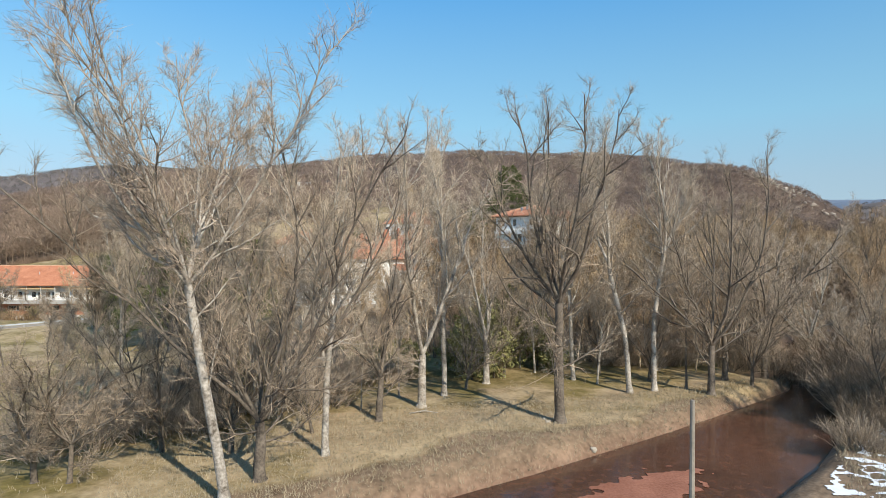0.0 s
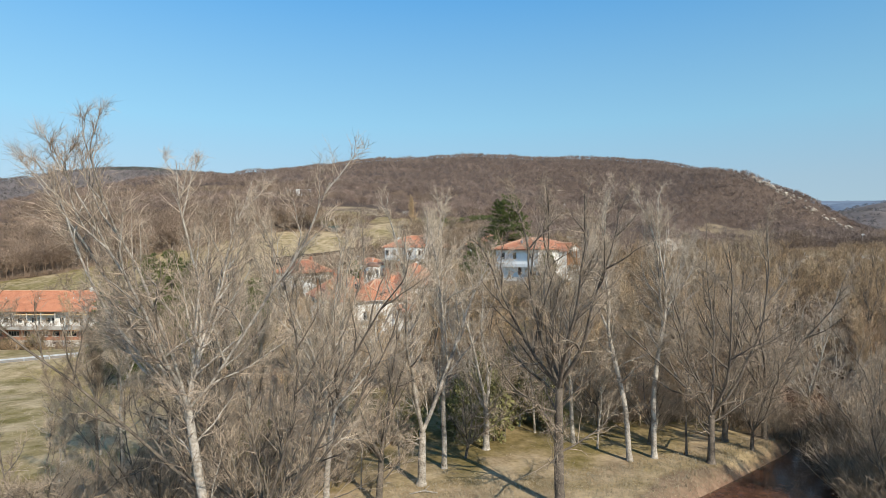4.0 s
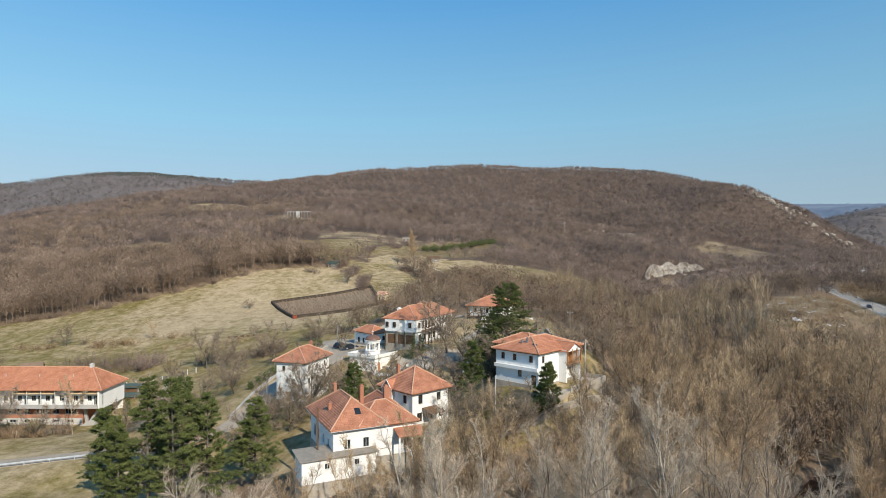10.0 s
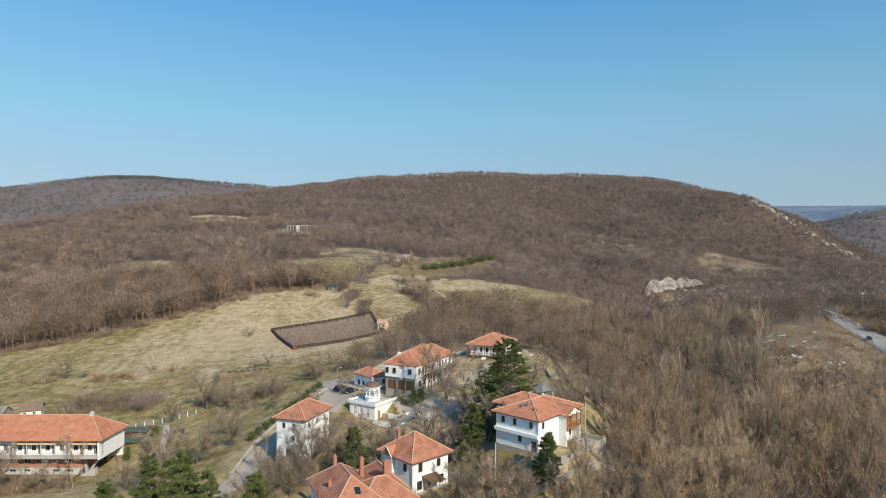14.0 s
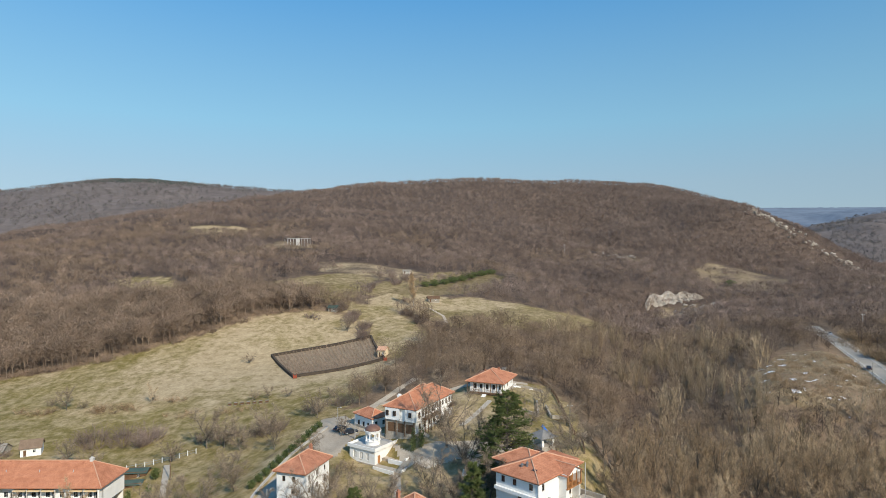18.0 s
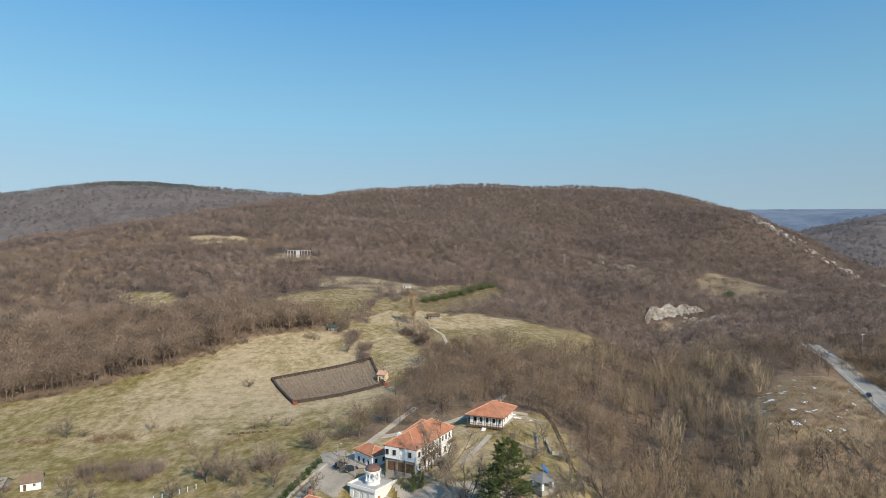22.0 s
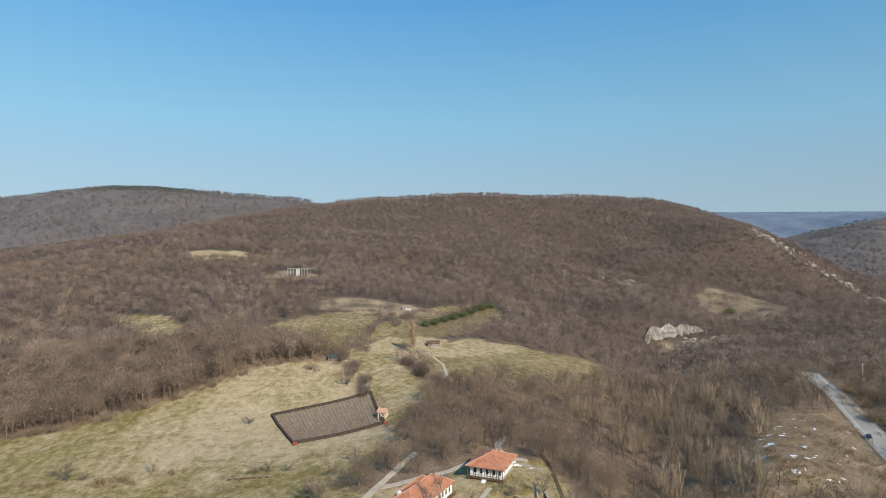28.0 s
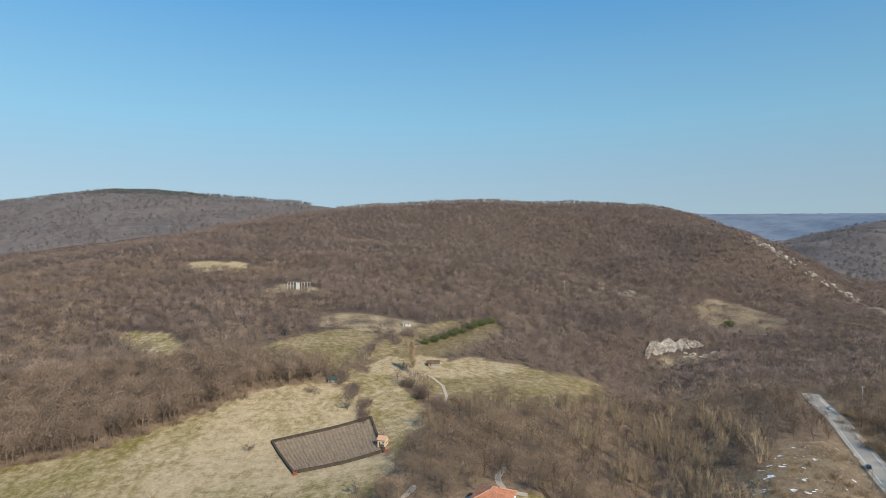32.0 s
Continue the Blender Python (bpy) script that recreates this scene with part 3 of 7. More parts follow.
# ---- trees ----
def unit(v):
    return v / np.maximum(np.linalg.norm(v, axis=-1, keepdims=True), 1e-9)


def grow(r, start, way, length, k, curl, wob):
    """Many curved branches at once: points (n, k, 3)."""
    n = len(start)
    out = np.zeros((n, k, 3))
    out[:, 0] = start
    d = unit(way)
    step = (np.asarray(length) / (k - 1))[:, None]
    for j in range(1, k):
        d = unit(d + np.array([0, 0, curl]) + r.normal(0, wob, (n, 3)))
        out[:, j] = out[:, j - 1] + d * step
    return out


def sprout(r, pts, count, lo, hi, angle, spread=0.25, close=0.0):
    """Places and directions of children along branches, with their fraction of the way."""
    n, k, _ = pts.shape
    f = lo + (hi - lo) * (np.arange(count)[None] + r.rand(n, count)) / count
    q = np.clip(f * (k - 1), 0, k - 1.001)
    i = q.astype(int)
    t = (q - i)[..., None]
    rows = np.arange(n)[:, None]
    a, b = pts[rows, i], pts[rows, i + 1]
    tan = unit(b - a)
    side = unit(np.cross(tan, r.normal(size=tan.shape)))
    ang = (angle * (1 - close * f) * (1 + r.normal(0, spread, f.shape)))[..., None]
    return (a + (b - a) * t).reshape(-1, 3), (tan * np.cos(ang) + side * np.sin(ang)).reshape(-1, 3), f.ravel()


def tubes(pts, r0, r1, sides):
    """Tapered tubes round branches, as corners and triangles."""
    n, k, _ = pts.shape
    tan = unit(np.gradient(pts, axis=1))
    side = unit(np.cross(tan, np.array([0.31, 0.83, 0.17])))
    up = np.cross(tan, side)
    a = np.arange(sides) * 2 * np.pi / sides
    rad = (np.asarray(r0)[:, None] + (np.asarray(r1) - np.asarray(r0))[:, None] * np.linspace(0, 1, k))[..., None, None]
    v = pts[:, :, None] + (side[:, :, None] * np.cos(a)[:, None] + up[:, :, None] * np.sin(a)[:, None]) * rad
    q = np.arange(n * k * sides).reshape(n, k, sides)
    A, B, C, D = q[:, :-1], np.roll(q, -1, 2)[:, :-1], np.roll(q, -1, 2)[:, 1:], q[:, 1:]
    f = np.concatenate([np.stack([A, B, C], -1).reshape(-1, 3), np.stack([A, C, D], -1).reshape(-1, 3)])
    return v.reshape(-1, 3), f


def blades(r, start, way, length, width):
    """One slim triangle a twig."""
    n = len(start)
    d = unit(way)
    s = unit(np.cross(d, r.normal(size=(n, 3)))) * (np.asarray(width) / 2)[:, None]
    v = np.stack([start - s, start + s, start + d * np.asarray(length)[:, None]], 1)
    return v.reshape(-1, 3), np.arange(3 * n).reshape(n, 3)


def merge(*sets):
    vs, fs, k = [], [], 0
    for v, f in sets:
        vs.append(v)
        fs.append(f + k)
        k += len(v)
    return np.concatenate(vs), np.concatenate(fs)


def bare_tree(seed, H, base=0.25, limbs=24, reach=0.32, angle=0.75, curl=0.16, subs=8, twigs=8, lean=(0, 0), thick=0.013,
              fine=0.0145, bole=1.0, leaders=1, split=0.3, low=4, bits=3, stretch=1.0):
    """Trunk with leaders and limbs, and a crown of branches, twigs and twig ends; both as corners and triangles."""
    r = np.random.RandomState(seed)
    rt = H * thick
    trunk = grow(r, np.zeros((1, 3)), np.array([[lean[0], lean[1], 1.0]]), np.array([H * bole * 0.96]), 12, 0.03, 0.035)
    flare = tubes(np.array([[[0, 0, -0.6], [0, 0, 0.2], trunk[0, 1] * min(1.0, 1.3 / trunk[0, 1, 2])]]), np.array([rt * 1.7]), np.array([rt * 0.98]), 8)
    end = 0.10 if bole == 1 else 0.72
    sets = [tubes(trunk, np.array([rt]), np.array([rt * end]), 9), flare]
    ends = fine
    if bole < 1:
        way = unit(trunk[:, -1] - trunk[:, -2])
        a = np.arange(leaders) * 6.28 / leaders + r.rand() * 6 + r.normal(0, 0.3, leaders)
        w = np.repeat(way, leaders, 0) + np.stack([np.cos(a), np.sin(a), a * 0], -1) * split * (0.5 + r.rand(leaders))[:, None]
        rise = H * (1 - bole) * (0.8 + 0.28 * r.rand(leaders))
        axis = grow(r, np.repeat(trunk[:, -1], leaders, 0), w, rise, 10, 0.05, 0.10)
        sets.append(tubes(axis, np.full(leaders, rt * 0.72 / leaders ** 0.35), np.full(leaders, rt * 0.08), 6))
        p, d, f = sprout(r, axis, limbs // leaders, 0.04, 0.99, angle, close=0.5)
        ln = H * reach * np.clip(1.2 - f, 0.25, 1) ** 0.55 * (0.45 + 0.75 * r.rand(len(p)))
        if low:
            q, e, g = sprout(r, trunk, low, base / bole, 0.95, 1.15)
            p, d, f = np.concatenate([p, q]), np.concatenate([d, e]), np.concatenate([f, g * 0.4])
            ln = np.concatenate([ln, H * reach * stretch * (0.5 + 0.5 * r.rand(low))])
    else:
        p, d, f = sprout(r, trunk, limbs, base, 0.99, angle, close=0.55)
        ln = H * reach * np.clip(1.15 - f, 0.3, 1) ** 0.6 * np.clip((f - base) / 0.15 + 0.5, 0, 1) * (0.55 + 0.75 * r.rand(len(p)))
    L = grow(r, p, d, ln, 7, curl, 0.13)
    rl = np.minimum(rt * 0.45, 0.02 + ln * 0.013)
    sets.append(tubes(L, rl, np.full(len(p), fine), 4))
    p2, d2, f2 = sprout(r, L, subs, 0.10, 0.99, 0.82, close=0.25)
    par, rpar = np.repeat(ln, subs), np.repeat(rl, subs)
    keep = r.rand(len(p2)) < np.clip(par / (0.55 * ln.max()), 0.2, 1)
    p2, d2, f2, par, rpar = p2[keep], d2[keep], f2[keep], par[keep], rpar[keep]
    ln2 = np.maximum(par * (0.50 - 0.28 * f2), 0.05 * ln.max()) * (0.4 + 0.9 * r.rand(len(p2)))
    B = grow(r, p2, d2, ln2, 3, curl, 0.16)
    crown = [tubes(B, rpar * 0.5 * (1.1 - f2) + fine, np.full(len(p2), fine * 0.8), 3)]
    p3, d3, f3 = sprout(r, B, twigs, 0.10, 1.0, 0.72, close=0.2)
    ln3 = np.clip(np.repeat(ln2, twigs) * (0.6 - 0.25 * f3), 0.45, 2.4) * (0.4 + r.rand(len(p3)))
    d3[:, 2] += curl
    T = grow(r, p3, d3, ln3, 2, curl, 0.1)
    crown.append(blades(r, p3, T[:, 1] - T[:, 0], ln3, np.full(len(p3), fine * 2.2)))
    if bits:
        p5, d5, f5 = sprout(r, T, bits, 0.2, 1.0, 0.7)
        d5[:, 2] += curl
        crown.append(blades(r, p5, d5, 0.35 + 0.9 * r.rand(len(p5)), np.full(len(p5), fine * 1.9)))
    if bole == 1:
        p4, d4, f4 = sprout(r, trunk[:, 7:], 12, 0.2, 1.0, 0.5)
        T4 = grow(r, p4, d4, H * 0.05 * (0.5 + r.rand(len(p4))), 3, curl, 0.15)
        crown.append(tubes(T4, np.full(len(p4), fine * 1.3), np.full(len(p4), fine * 0.5), 3))
    return merge(*sets), merge(*crown)


def tree_thing(name, spec, bark, twig, m, label, group=""):
    wood, crown = spec
    t = thing(name, m, label, "tree", group)
    for nm, (v, f), mt in (("trunk", wood, bark), ("crown", crown, twig)):
        ob = new(nm, arrays(nm, v, f, mt, smooth=nm == "trunk"))
        ob.parent = t
    return t


def plant(name, kinds, xs, ys, hs, material, label, seed, sink=0.0, vary=0.2):
    """One joined wood: templates turned, scaled and set on the land."""
    r = np.random.RandomState(seed)
    zs = ground(xs, ys) - sink
    vs, fs, ts, k = [], [], [], 0
    pick = r.randint(0, len(kinds), len(xs))
    for j, (v, f) in enumerate(kinds):
        sel = np.where(pick == j)[0]
        if not len(sel):
            continue
        a = r.rand(len(sel)) * 6.28
        c, s = np.cos(a)[:, None], np.sin(a)[:, None]
        h = hs[sel][:, None]
        wide = (0.85 + 0.4 * r.rand(len(sel)))[:, None]
        V = np.stack([(v[:, 0] * c - v[:, 1] * s) * h * wide + xs[sel][:, None], (v[:, 0] * s + v[:, 1] * c) * h * wide + ys[sel][:, None],
                      v[:, 2] * h + zs[sel][:, None]], -1)
        vs.append(V.reshape(-1, 3))
        ts.append(np.repeat(np.clip(r.normal(1, vary, len(sel)), 0.5, 1.6), len(v)))
        fs.append((f[None] + (np.arange(len(sel)) * len(v))[:, None, None]).reshape(-1, 3) + k)
        k += V.shape[0] * V.shape[1]
    me = arrays(name, np.concatenate(vs), np.concatenate(fs), material)
    me.attributes.new("tone", "FLOAT", "POINT").data.foreach_set("value", np.concatenate(ts).astype(np.float32))
    return tagged(new(name, me), label, "woodland", kind="stuff")


def scatter(seed, x0, x1, y0, y1, gap, keep):
    """Jittered places on the plan that keep() allows."""
    r = np.random.RandomState(seed)
    X, Y = np.meshgrid(np.arange(x0, x1, gap), np.arange(y0, y1, gap))
    x, y = X.ravel() + r.uniform(-0.5, 0.5, X.size) * gap, Y.ravel() + r.uniform(-0.5, 0.5, X.size) * gap
    ok = keep(x, y)
    return x[ok], y[ok], r


def in_view(x, y, m=0.06):
    return np.abs(x) < (0.735 + m) * y + 8


# riverside trees that stand alone: x, y, height and form
H_BIG = dict(base=0.22, bole=0.46, leaders=9, split=0.62, limbs=96, reach=0.20, angle=0.72, curl=0.10, subs=11, twigs=9, lean=(-0.10, -0.05), thick=0.0108, low=5, fine=0.012)
H_DARK = dict(base=0.10, bole=0.16, leaders=6, split=0.66, limbs=66, reach=0.24, angle=0.75, curl=0.10, subs=9, twigs=9, thick=0.016, low=4, bits=2, fine=0.0125)
H_SLIM = dict(base=0.26, bole=0.52, leaders=3, split=0.30, limbs=45, reach=0.20, angle=0.72, curl=0.13, subs=9, twigs=8, thick=0.0105, low=9, fine=0.012)
H_FORK = dict(base=0.14, bole=0.20, leaders=3, split=0.36, limbs=48, reach=0.23, angle=0.72, curl=0.12, subs=9, twigs=8, thick=0.0165, low=3, fine=0.012)
H_OAK = dict(base=0.18, bole=0.38, leaders=6, split=0.80, limbs=72, reach=0.25, angle=0.85, curl=0.07, subs=10, twigs=9, thick=0.0165, low=9, fine=0.0125)
H_LOW = dict(base=0.12, bole=0.22, leaders=4, split=0.9, limbs=34, reach=0.40, angle=0.95, curl=0.04, subs=9, twigs=7, thick=0.020, fine=0.014, low=4)
H_SAP = dict(base=0.3, limbs=18, reach=0.26, angle=0.6, curl=0.15, subs=4, twigs=4, thick=0.008)
P, D = (M_BARKP, M_BANKP), (M_BARKD, M_BANKD)
R = (M_BARKD, M_BANKR)
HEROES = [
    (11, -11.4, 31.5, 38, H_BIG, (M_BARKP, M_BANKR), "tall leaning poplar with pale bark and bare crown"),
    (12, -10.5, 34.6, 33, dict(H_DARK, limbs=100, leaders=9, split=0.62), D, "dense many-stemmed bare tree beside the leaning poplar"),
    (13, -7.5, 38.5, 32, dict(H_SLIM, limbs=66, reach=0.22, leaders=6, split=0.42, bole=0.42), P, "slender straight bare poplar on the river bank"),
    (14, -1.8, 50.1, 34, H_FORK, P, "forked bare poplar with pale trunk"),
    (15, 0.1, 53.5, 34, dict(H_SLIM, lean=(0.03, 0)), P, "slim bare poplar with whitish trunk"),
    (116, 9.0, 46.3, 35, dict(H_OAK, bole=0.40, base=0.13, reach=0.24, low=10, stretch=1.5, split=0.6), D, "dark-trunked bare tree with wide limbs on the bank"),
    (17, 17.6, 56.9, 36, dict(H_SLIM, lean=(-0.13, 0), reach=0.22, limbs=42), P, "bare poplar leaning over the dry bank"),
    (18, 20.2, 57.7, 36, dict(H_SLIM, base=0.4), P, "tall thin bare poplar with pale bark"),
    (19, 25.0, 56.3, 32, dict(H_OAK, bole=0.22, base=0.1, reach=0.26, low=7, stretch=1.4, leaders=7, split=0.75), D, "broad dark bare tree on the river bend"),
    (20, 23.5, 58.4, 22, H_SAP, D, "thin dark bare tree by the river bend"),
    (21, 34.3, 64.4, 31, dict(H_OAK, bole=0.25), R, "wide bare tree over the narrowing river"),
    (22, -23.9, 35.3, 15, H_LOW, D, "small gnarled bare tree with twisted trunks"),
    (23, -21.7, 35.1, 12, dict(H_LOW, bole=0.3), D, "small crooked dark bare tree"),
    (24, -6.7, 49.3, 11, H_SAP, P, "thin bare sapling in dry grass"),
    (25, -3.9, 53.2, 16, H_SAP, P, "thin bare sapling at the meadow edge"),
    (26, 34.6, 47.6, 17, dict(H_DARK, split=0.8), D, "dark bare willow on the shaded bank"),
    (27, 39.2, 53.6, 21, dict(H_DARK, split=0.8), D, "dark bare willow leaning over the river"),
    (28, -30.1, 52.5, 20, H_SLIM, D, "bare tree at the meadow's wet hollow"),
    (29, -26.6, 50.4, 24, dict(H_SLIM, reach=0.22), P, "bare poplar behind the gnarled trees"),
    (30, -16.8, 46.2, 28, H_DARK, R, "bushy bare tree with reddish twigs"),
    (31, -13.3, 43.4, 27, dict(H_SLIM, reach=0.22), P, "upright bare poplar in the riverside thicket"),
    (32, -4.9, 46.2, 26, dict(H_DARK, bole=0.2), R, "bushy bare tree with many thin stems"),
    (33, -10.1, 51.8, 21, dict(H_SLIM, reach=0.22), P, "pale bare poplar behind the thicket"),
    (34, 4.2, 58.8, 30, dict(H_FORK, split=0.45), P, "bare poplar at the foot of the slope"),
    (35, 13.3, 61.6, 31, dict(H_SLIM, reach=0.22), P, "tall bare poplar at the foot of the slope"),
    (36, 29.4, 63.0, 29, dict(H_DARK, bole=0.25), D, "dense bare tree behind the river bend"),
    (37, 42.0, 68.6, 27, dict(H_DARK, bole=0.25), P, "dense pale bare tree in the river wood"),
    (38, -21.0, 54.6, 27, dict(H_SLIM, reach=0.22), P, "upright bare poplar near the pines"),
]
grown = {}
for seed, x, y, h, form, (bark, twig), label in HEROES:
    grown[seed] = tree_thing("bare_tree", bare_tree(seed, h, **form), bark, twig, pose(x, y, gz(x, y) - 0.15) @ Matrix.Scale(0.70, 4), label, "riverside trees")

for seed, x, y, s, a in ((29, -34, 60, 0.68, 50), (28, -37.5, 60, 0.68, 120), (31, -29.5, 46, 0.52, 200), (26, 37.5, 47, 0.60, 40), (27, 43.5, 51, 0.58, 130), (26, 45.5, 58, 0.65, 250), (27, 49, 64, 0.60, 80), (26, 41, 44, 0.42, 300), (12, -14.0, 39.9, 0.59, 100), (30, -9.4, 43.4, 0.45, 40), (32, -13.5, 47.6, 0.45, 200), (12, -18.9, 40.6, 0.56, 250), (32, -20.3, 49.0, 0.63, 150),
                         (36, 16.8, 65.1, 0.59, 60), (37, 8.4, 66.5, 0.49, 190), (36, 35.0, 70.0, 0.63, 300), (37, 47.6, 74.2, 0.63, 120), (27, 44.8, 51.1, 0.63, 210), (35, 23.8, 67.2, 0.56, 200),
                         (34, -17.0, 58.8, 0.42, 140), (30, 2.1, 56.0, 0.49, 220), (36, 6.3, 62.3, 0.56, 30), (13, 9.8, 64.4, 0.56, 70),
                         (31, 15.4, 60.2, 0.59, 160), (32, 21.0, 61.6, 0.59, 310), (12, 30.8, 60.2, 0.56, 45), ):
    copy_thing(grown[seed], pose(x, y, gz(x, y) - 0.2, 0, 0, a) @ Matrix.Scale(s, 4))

# trees of the river wood, from six grown forms
FORMS = []
for k in range(6):
    h = (16, 18, 13, 17, 20, 12)[k]
    form = dict(base=0.2, limbs=24, reach=(0.24, 0.22, 0.28, 0.26, 0.22, 0.30)[k], angle=0.58, curl=0.17, subs=7, twigs=7, thick=0.0095, fine=0.015,
                bole=(0.45, 0.5, 0.15, 0.3, 0.5, 0.1)[k], leaders=(3, 3, 5, 4, 2, 6)[k], split=(0.4, 0.4, 0.7, 0.55, 0.35, 0.75)[k], bits=2, low=3)
    bark, twig = ((M_BARKW, M_TWIGP), (M_BARKD, M_TWIGD), (M_BARKW, M_TWIGR))[k % 3]
    FORMS.append(tree_thing("bare_tree", bare_tree(60 + k, h, **form), bark, twig, pose(-10 + 9 * k, 70 + k, gz(-10 + 9 * k, 70 + k) - 0.2),
                            ("upright bare poplar with pale twigs in the river wood", "dark bare tree in the river wood", "bare tree with reddish twigs in the river wood")[k % 3], "river wood trees"))
NEARWOOD = [(-24, 62), (-8, 60), (16, 64), (42, 70), (86, 90), (104, 126), (118, 165), (92, 172), (46, 160), (40, 128), (30, 104), (4, 92), (-2, 84), (-7, 67), (-21, 66), (-30, 74)]
x, y, r = scatter(7, -45, 130, 58, 178, 4.7, lambda x, y: inside(x, y, NEARWOOD) & (along(x, y, RIVER)[0] > 6))
thin = ~((x > -8) & (x < 24) & (y < 90) & (r.rand(len(x)) < 0.55))
x, y = x[thin], y[thin]
order = np.argsort(y)[:210]
rest = np.argsort(y)[210:]
for i in order:
    copy_thing(FORMS[r.randint(6)], pose(x[i], y[i], gz(x[i], y[i]) - 0.2, 0, 0, r.rand() * 360) @ Matrix.Scale(0.75 + 0.4 * r.rand(), 4))
# brooms below the white annex
for i, (bx, by, bs) in enumerate(((-8.6, 84.5, 0.62), (-6.2, 86.2, 0.72), (-4.2, 84.4, 0.70), (-2.2, 88.0, 0.74), (-0.4, 85.6, 0.80), (1.2, 90.6, 0.72), (-7.4, 80.6, 0.70), (-10.8, 81.0, 0.55), (-4.6, 80.0, 0.78), (2.2, 82.4, 0.85), (-13.5, 79.0, 0.5), (-9.8, 76.5, 0.62), (5.6, 88.0, 0.8), (7.4, 84.2, 0.85), (4.2, 78.0, 0.9))):
    copy_thing(FORMS[(0, 2, 5, 3)[i % 4]], pose(bx, by, gz(bx, by) - 0.2, 0, 0, 73 * i) @ Matrix.Scale(bs, 4))


def facing(r, start, way, length, width, out):
    """Slim twig triangles that lie in the outer skin of a crown."""
    n = len(start)
    d = unit(way)
    side = unit(np.cross(d, out + r.normal(0, 0.35, (n, 3)))) * (np.asarray(width) / 2)[:, None]
    v = np.stack([start - side, start + side, start + d * np.asarray(length)[:, None]], 1)
    return v.reshape(-1, 3), np.arange(3 * n).reshape(n, 3)


def dome_tree(seed, n, width, ln, wide=0.42, base=0.25, stem=0.014, lobes=4, limbs=6):
    """A bare tree of unit height for woods: a stem, limbs, and an uneven crown of several rounded sprays."""
    r = np.random.RandomState(seed)
    a = np.arange(lobes) * 6.28 / lobes + r.rand() * 6
    far = wide * (0.35 + 0.25 * r.rand(lobes))
    hub = np.stack([np.cos(a) * far, np.sin(a) * far, base + (1 - base) * (0.32 + 0.22 * r.rand(lobes))], -1)
    hub[0] = [0, 0, base + (1 - base) * 0.55]
    pick = r.randint(0, lobes, n)
    q = unit(r.normal(size=(n, 3)) + [0, 0, 0.45])
    size = np.array([wide * 0.66, wide * 0.66, (1 - base) * 0.48])
    p = hub[pick] + q * size * (0.55 + 0.5 * r.rand(n, 1))
    d = unit(q * 0.7 + r.normal(0, 0.6, (n, 3)) + [0, 0, 0.3])
    L = ln * (0.55 + 0.8 * r.rand(n))
    trunk = grow(r, np.zeros((1, 3)), np.array([[0.0, 0, 1]]), np.array([base + (1 - base) * 0.55]), 3, 0, 0.05)
    sets = [tubes(trunk, np.array([stem]), np.array([stem * 0.5]), 3), facing(r, p - d * L[:, None] * 0.5, d, L, np.full(n, width), q)]
    if limbs:
        at = np.repeat(trunk[:, 1], limbs, 0) * (0.6 + 0.5 * r.rand(limbs, 1))
        end = hub[r.randint(0, lobes, limbs)] + r.normal(0, 0.1, (limbs, 3)) + [0, 0, 0.12]
        sets.append(blades(r, at, end - at, np.linalg.norm(end - at, axis=1), np.full(limbs, stem * 1.1)))
    return merge(*sets)


def plume_tree(seed, stems, n, width, ln, spread=0.2, stem=0.011):
    """A young poplar clump of unit height: upright pale stems in brooms of steep twigs."""
    r = np.random.RandomState(seed)
    a = r.rand(stems) * 6.28
    way = np.stack([np.cos(a) * spread * r.rand(stems) * 1.6, np.sin(a) * spread * r.rand(stems) * 1.6, np.ones(stems)], -1)
    S = grow(r, r.normal(0, 0.03, (stems, 3)) * [1, 1, 0], way, 0.75 + 0.25 * r.rand(stems), 4, 0.04, 0.05)
    p, d, f = sprout(r, S, n, 0.25, 1.0, 0.75, close=0.3)
    p = p + r.normal(0, 0.035, p.shape)
    out = unit((p - [0, 0, 0.4]) * [1, 1, 0.35])
    L = ln * (0.5 + 0.7 * r.rand(len(p))) * (1.25 - 0.7 * f)
    return merge(tubes(S, np.full(stems, stem), np.full(stems, stem * 0.3), 3), facing(r, p, d + [0, 0, 0.3], L, np.full(len(p), width), out))


MID = [dome_tree(100 + k, 300, 0.0165, 0.10, wide=(0.50, 0.42, 0.56, 0.46)[k % 4], base=0.2, lobes=4 + k % 3, limbs=10) for k in range(8)]
NEAR = [dome_tree(300 + k, 640, 0.0105, 0.085, wide=(0.48, 0.40, 0.54, 0.44)[k % 4], base=0.2, lobes=5 + k % 3, limbs=14) for k in range(6)]
PLUME = [plume_tree(310 + k, 5 + k % 3, 75, 0.0095, 0.10, spread=(0.24, 0.34, 0.44)[k % 3]) for k in range(6)]
TALL = [dome_tree(320 + k, 230, 0.0165, 0.11, wide=(0.30, 0.36, 0.33)[k % 3], base=0.27, stem=0.011, lobes=4 + k % 3, limbs=10) for k in range(8)]
FAR = [dome_tree(120 + k, 76, 0.034, 0.22, wide=0.5, base=0.2, lobes=3 + k % 3, limbs=3) for k in range(8)]
VFAR = [dome_tree(140 + k, 34, 0.085, 0.30, wide=0.62, base=0.15, lobes=3, limbs=0) for k in range(8)]
wooded = lambda x, y: ~open_land(x, y) & in_view(x, y)
if len(rest):
    plant("bare_wood", PLUME, x[rest], y[rest], 10 + 5 * r.rand(len(rest)), M_WOODSP, "pale bare wood beside the river", 0)
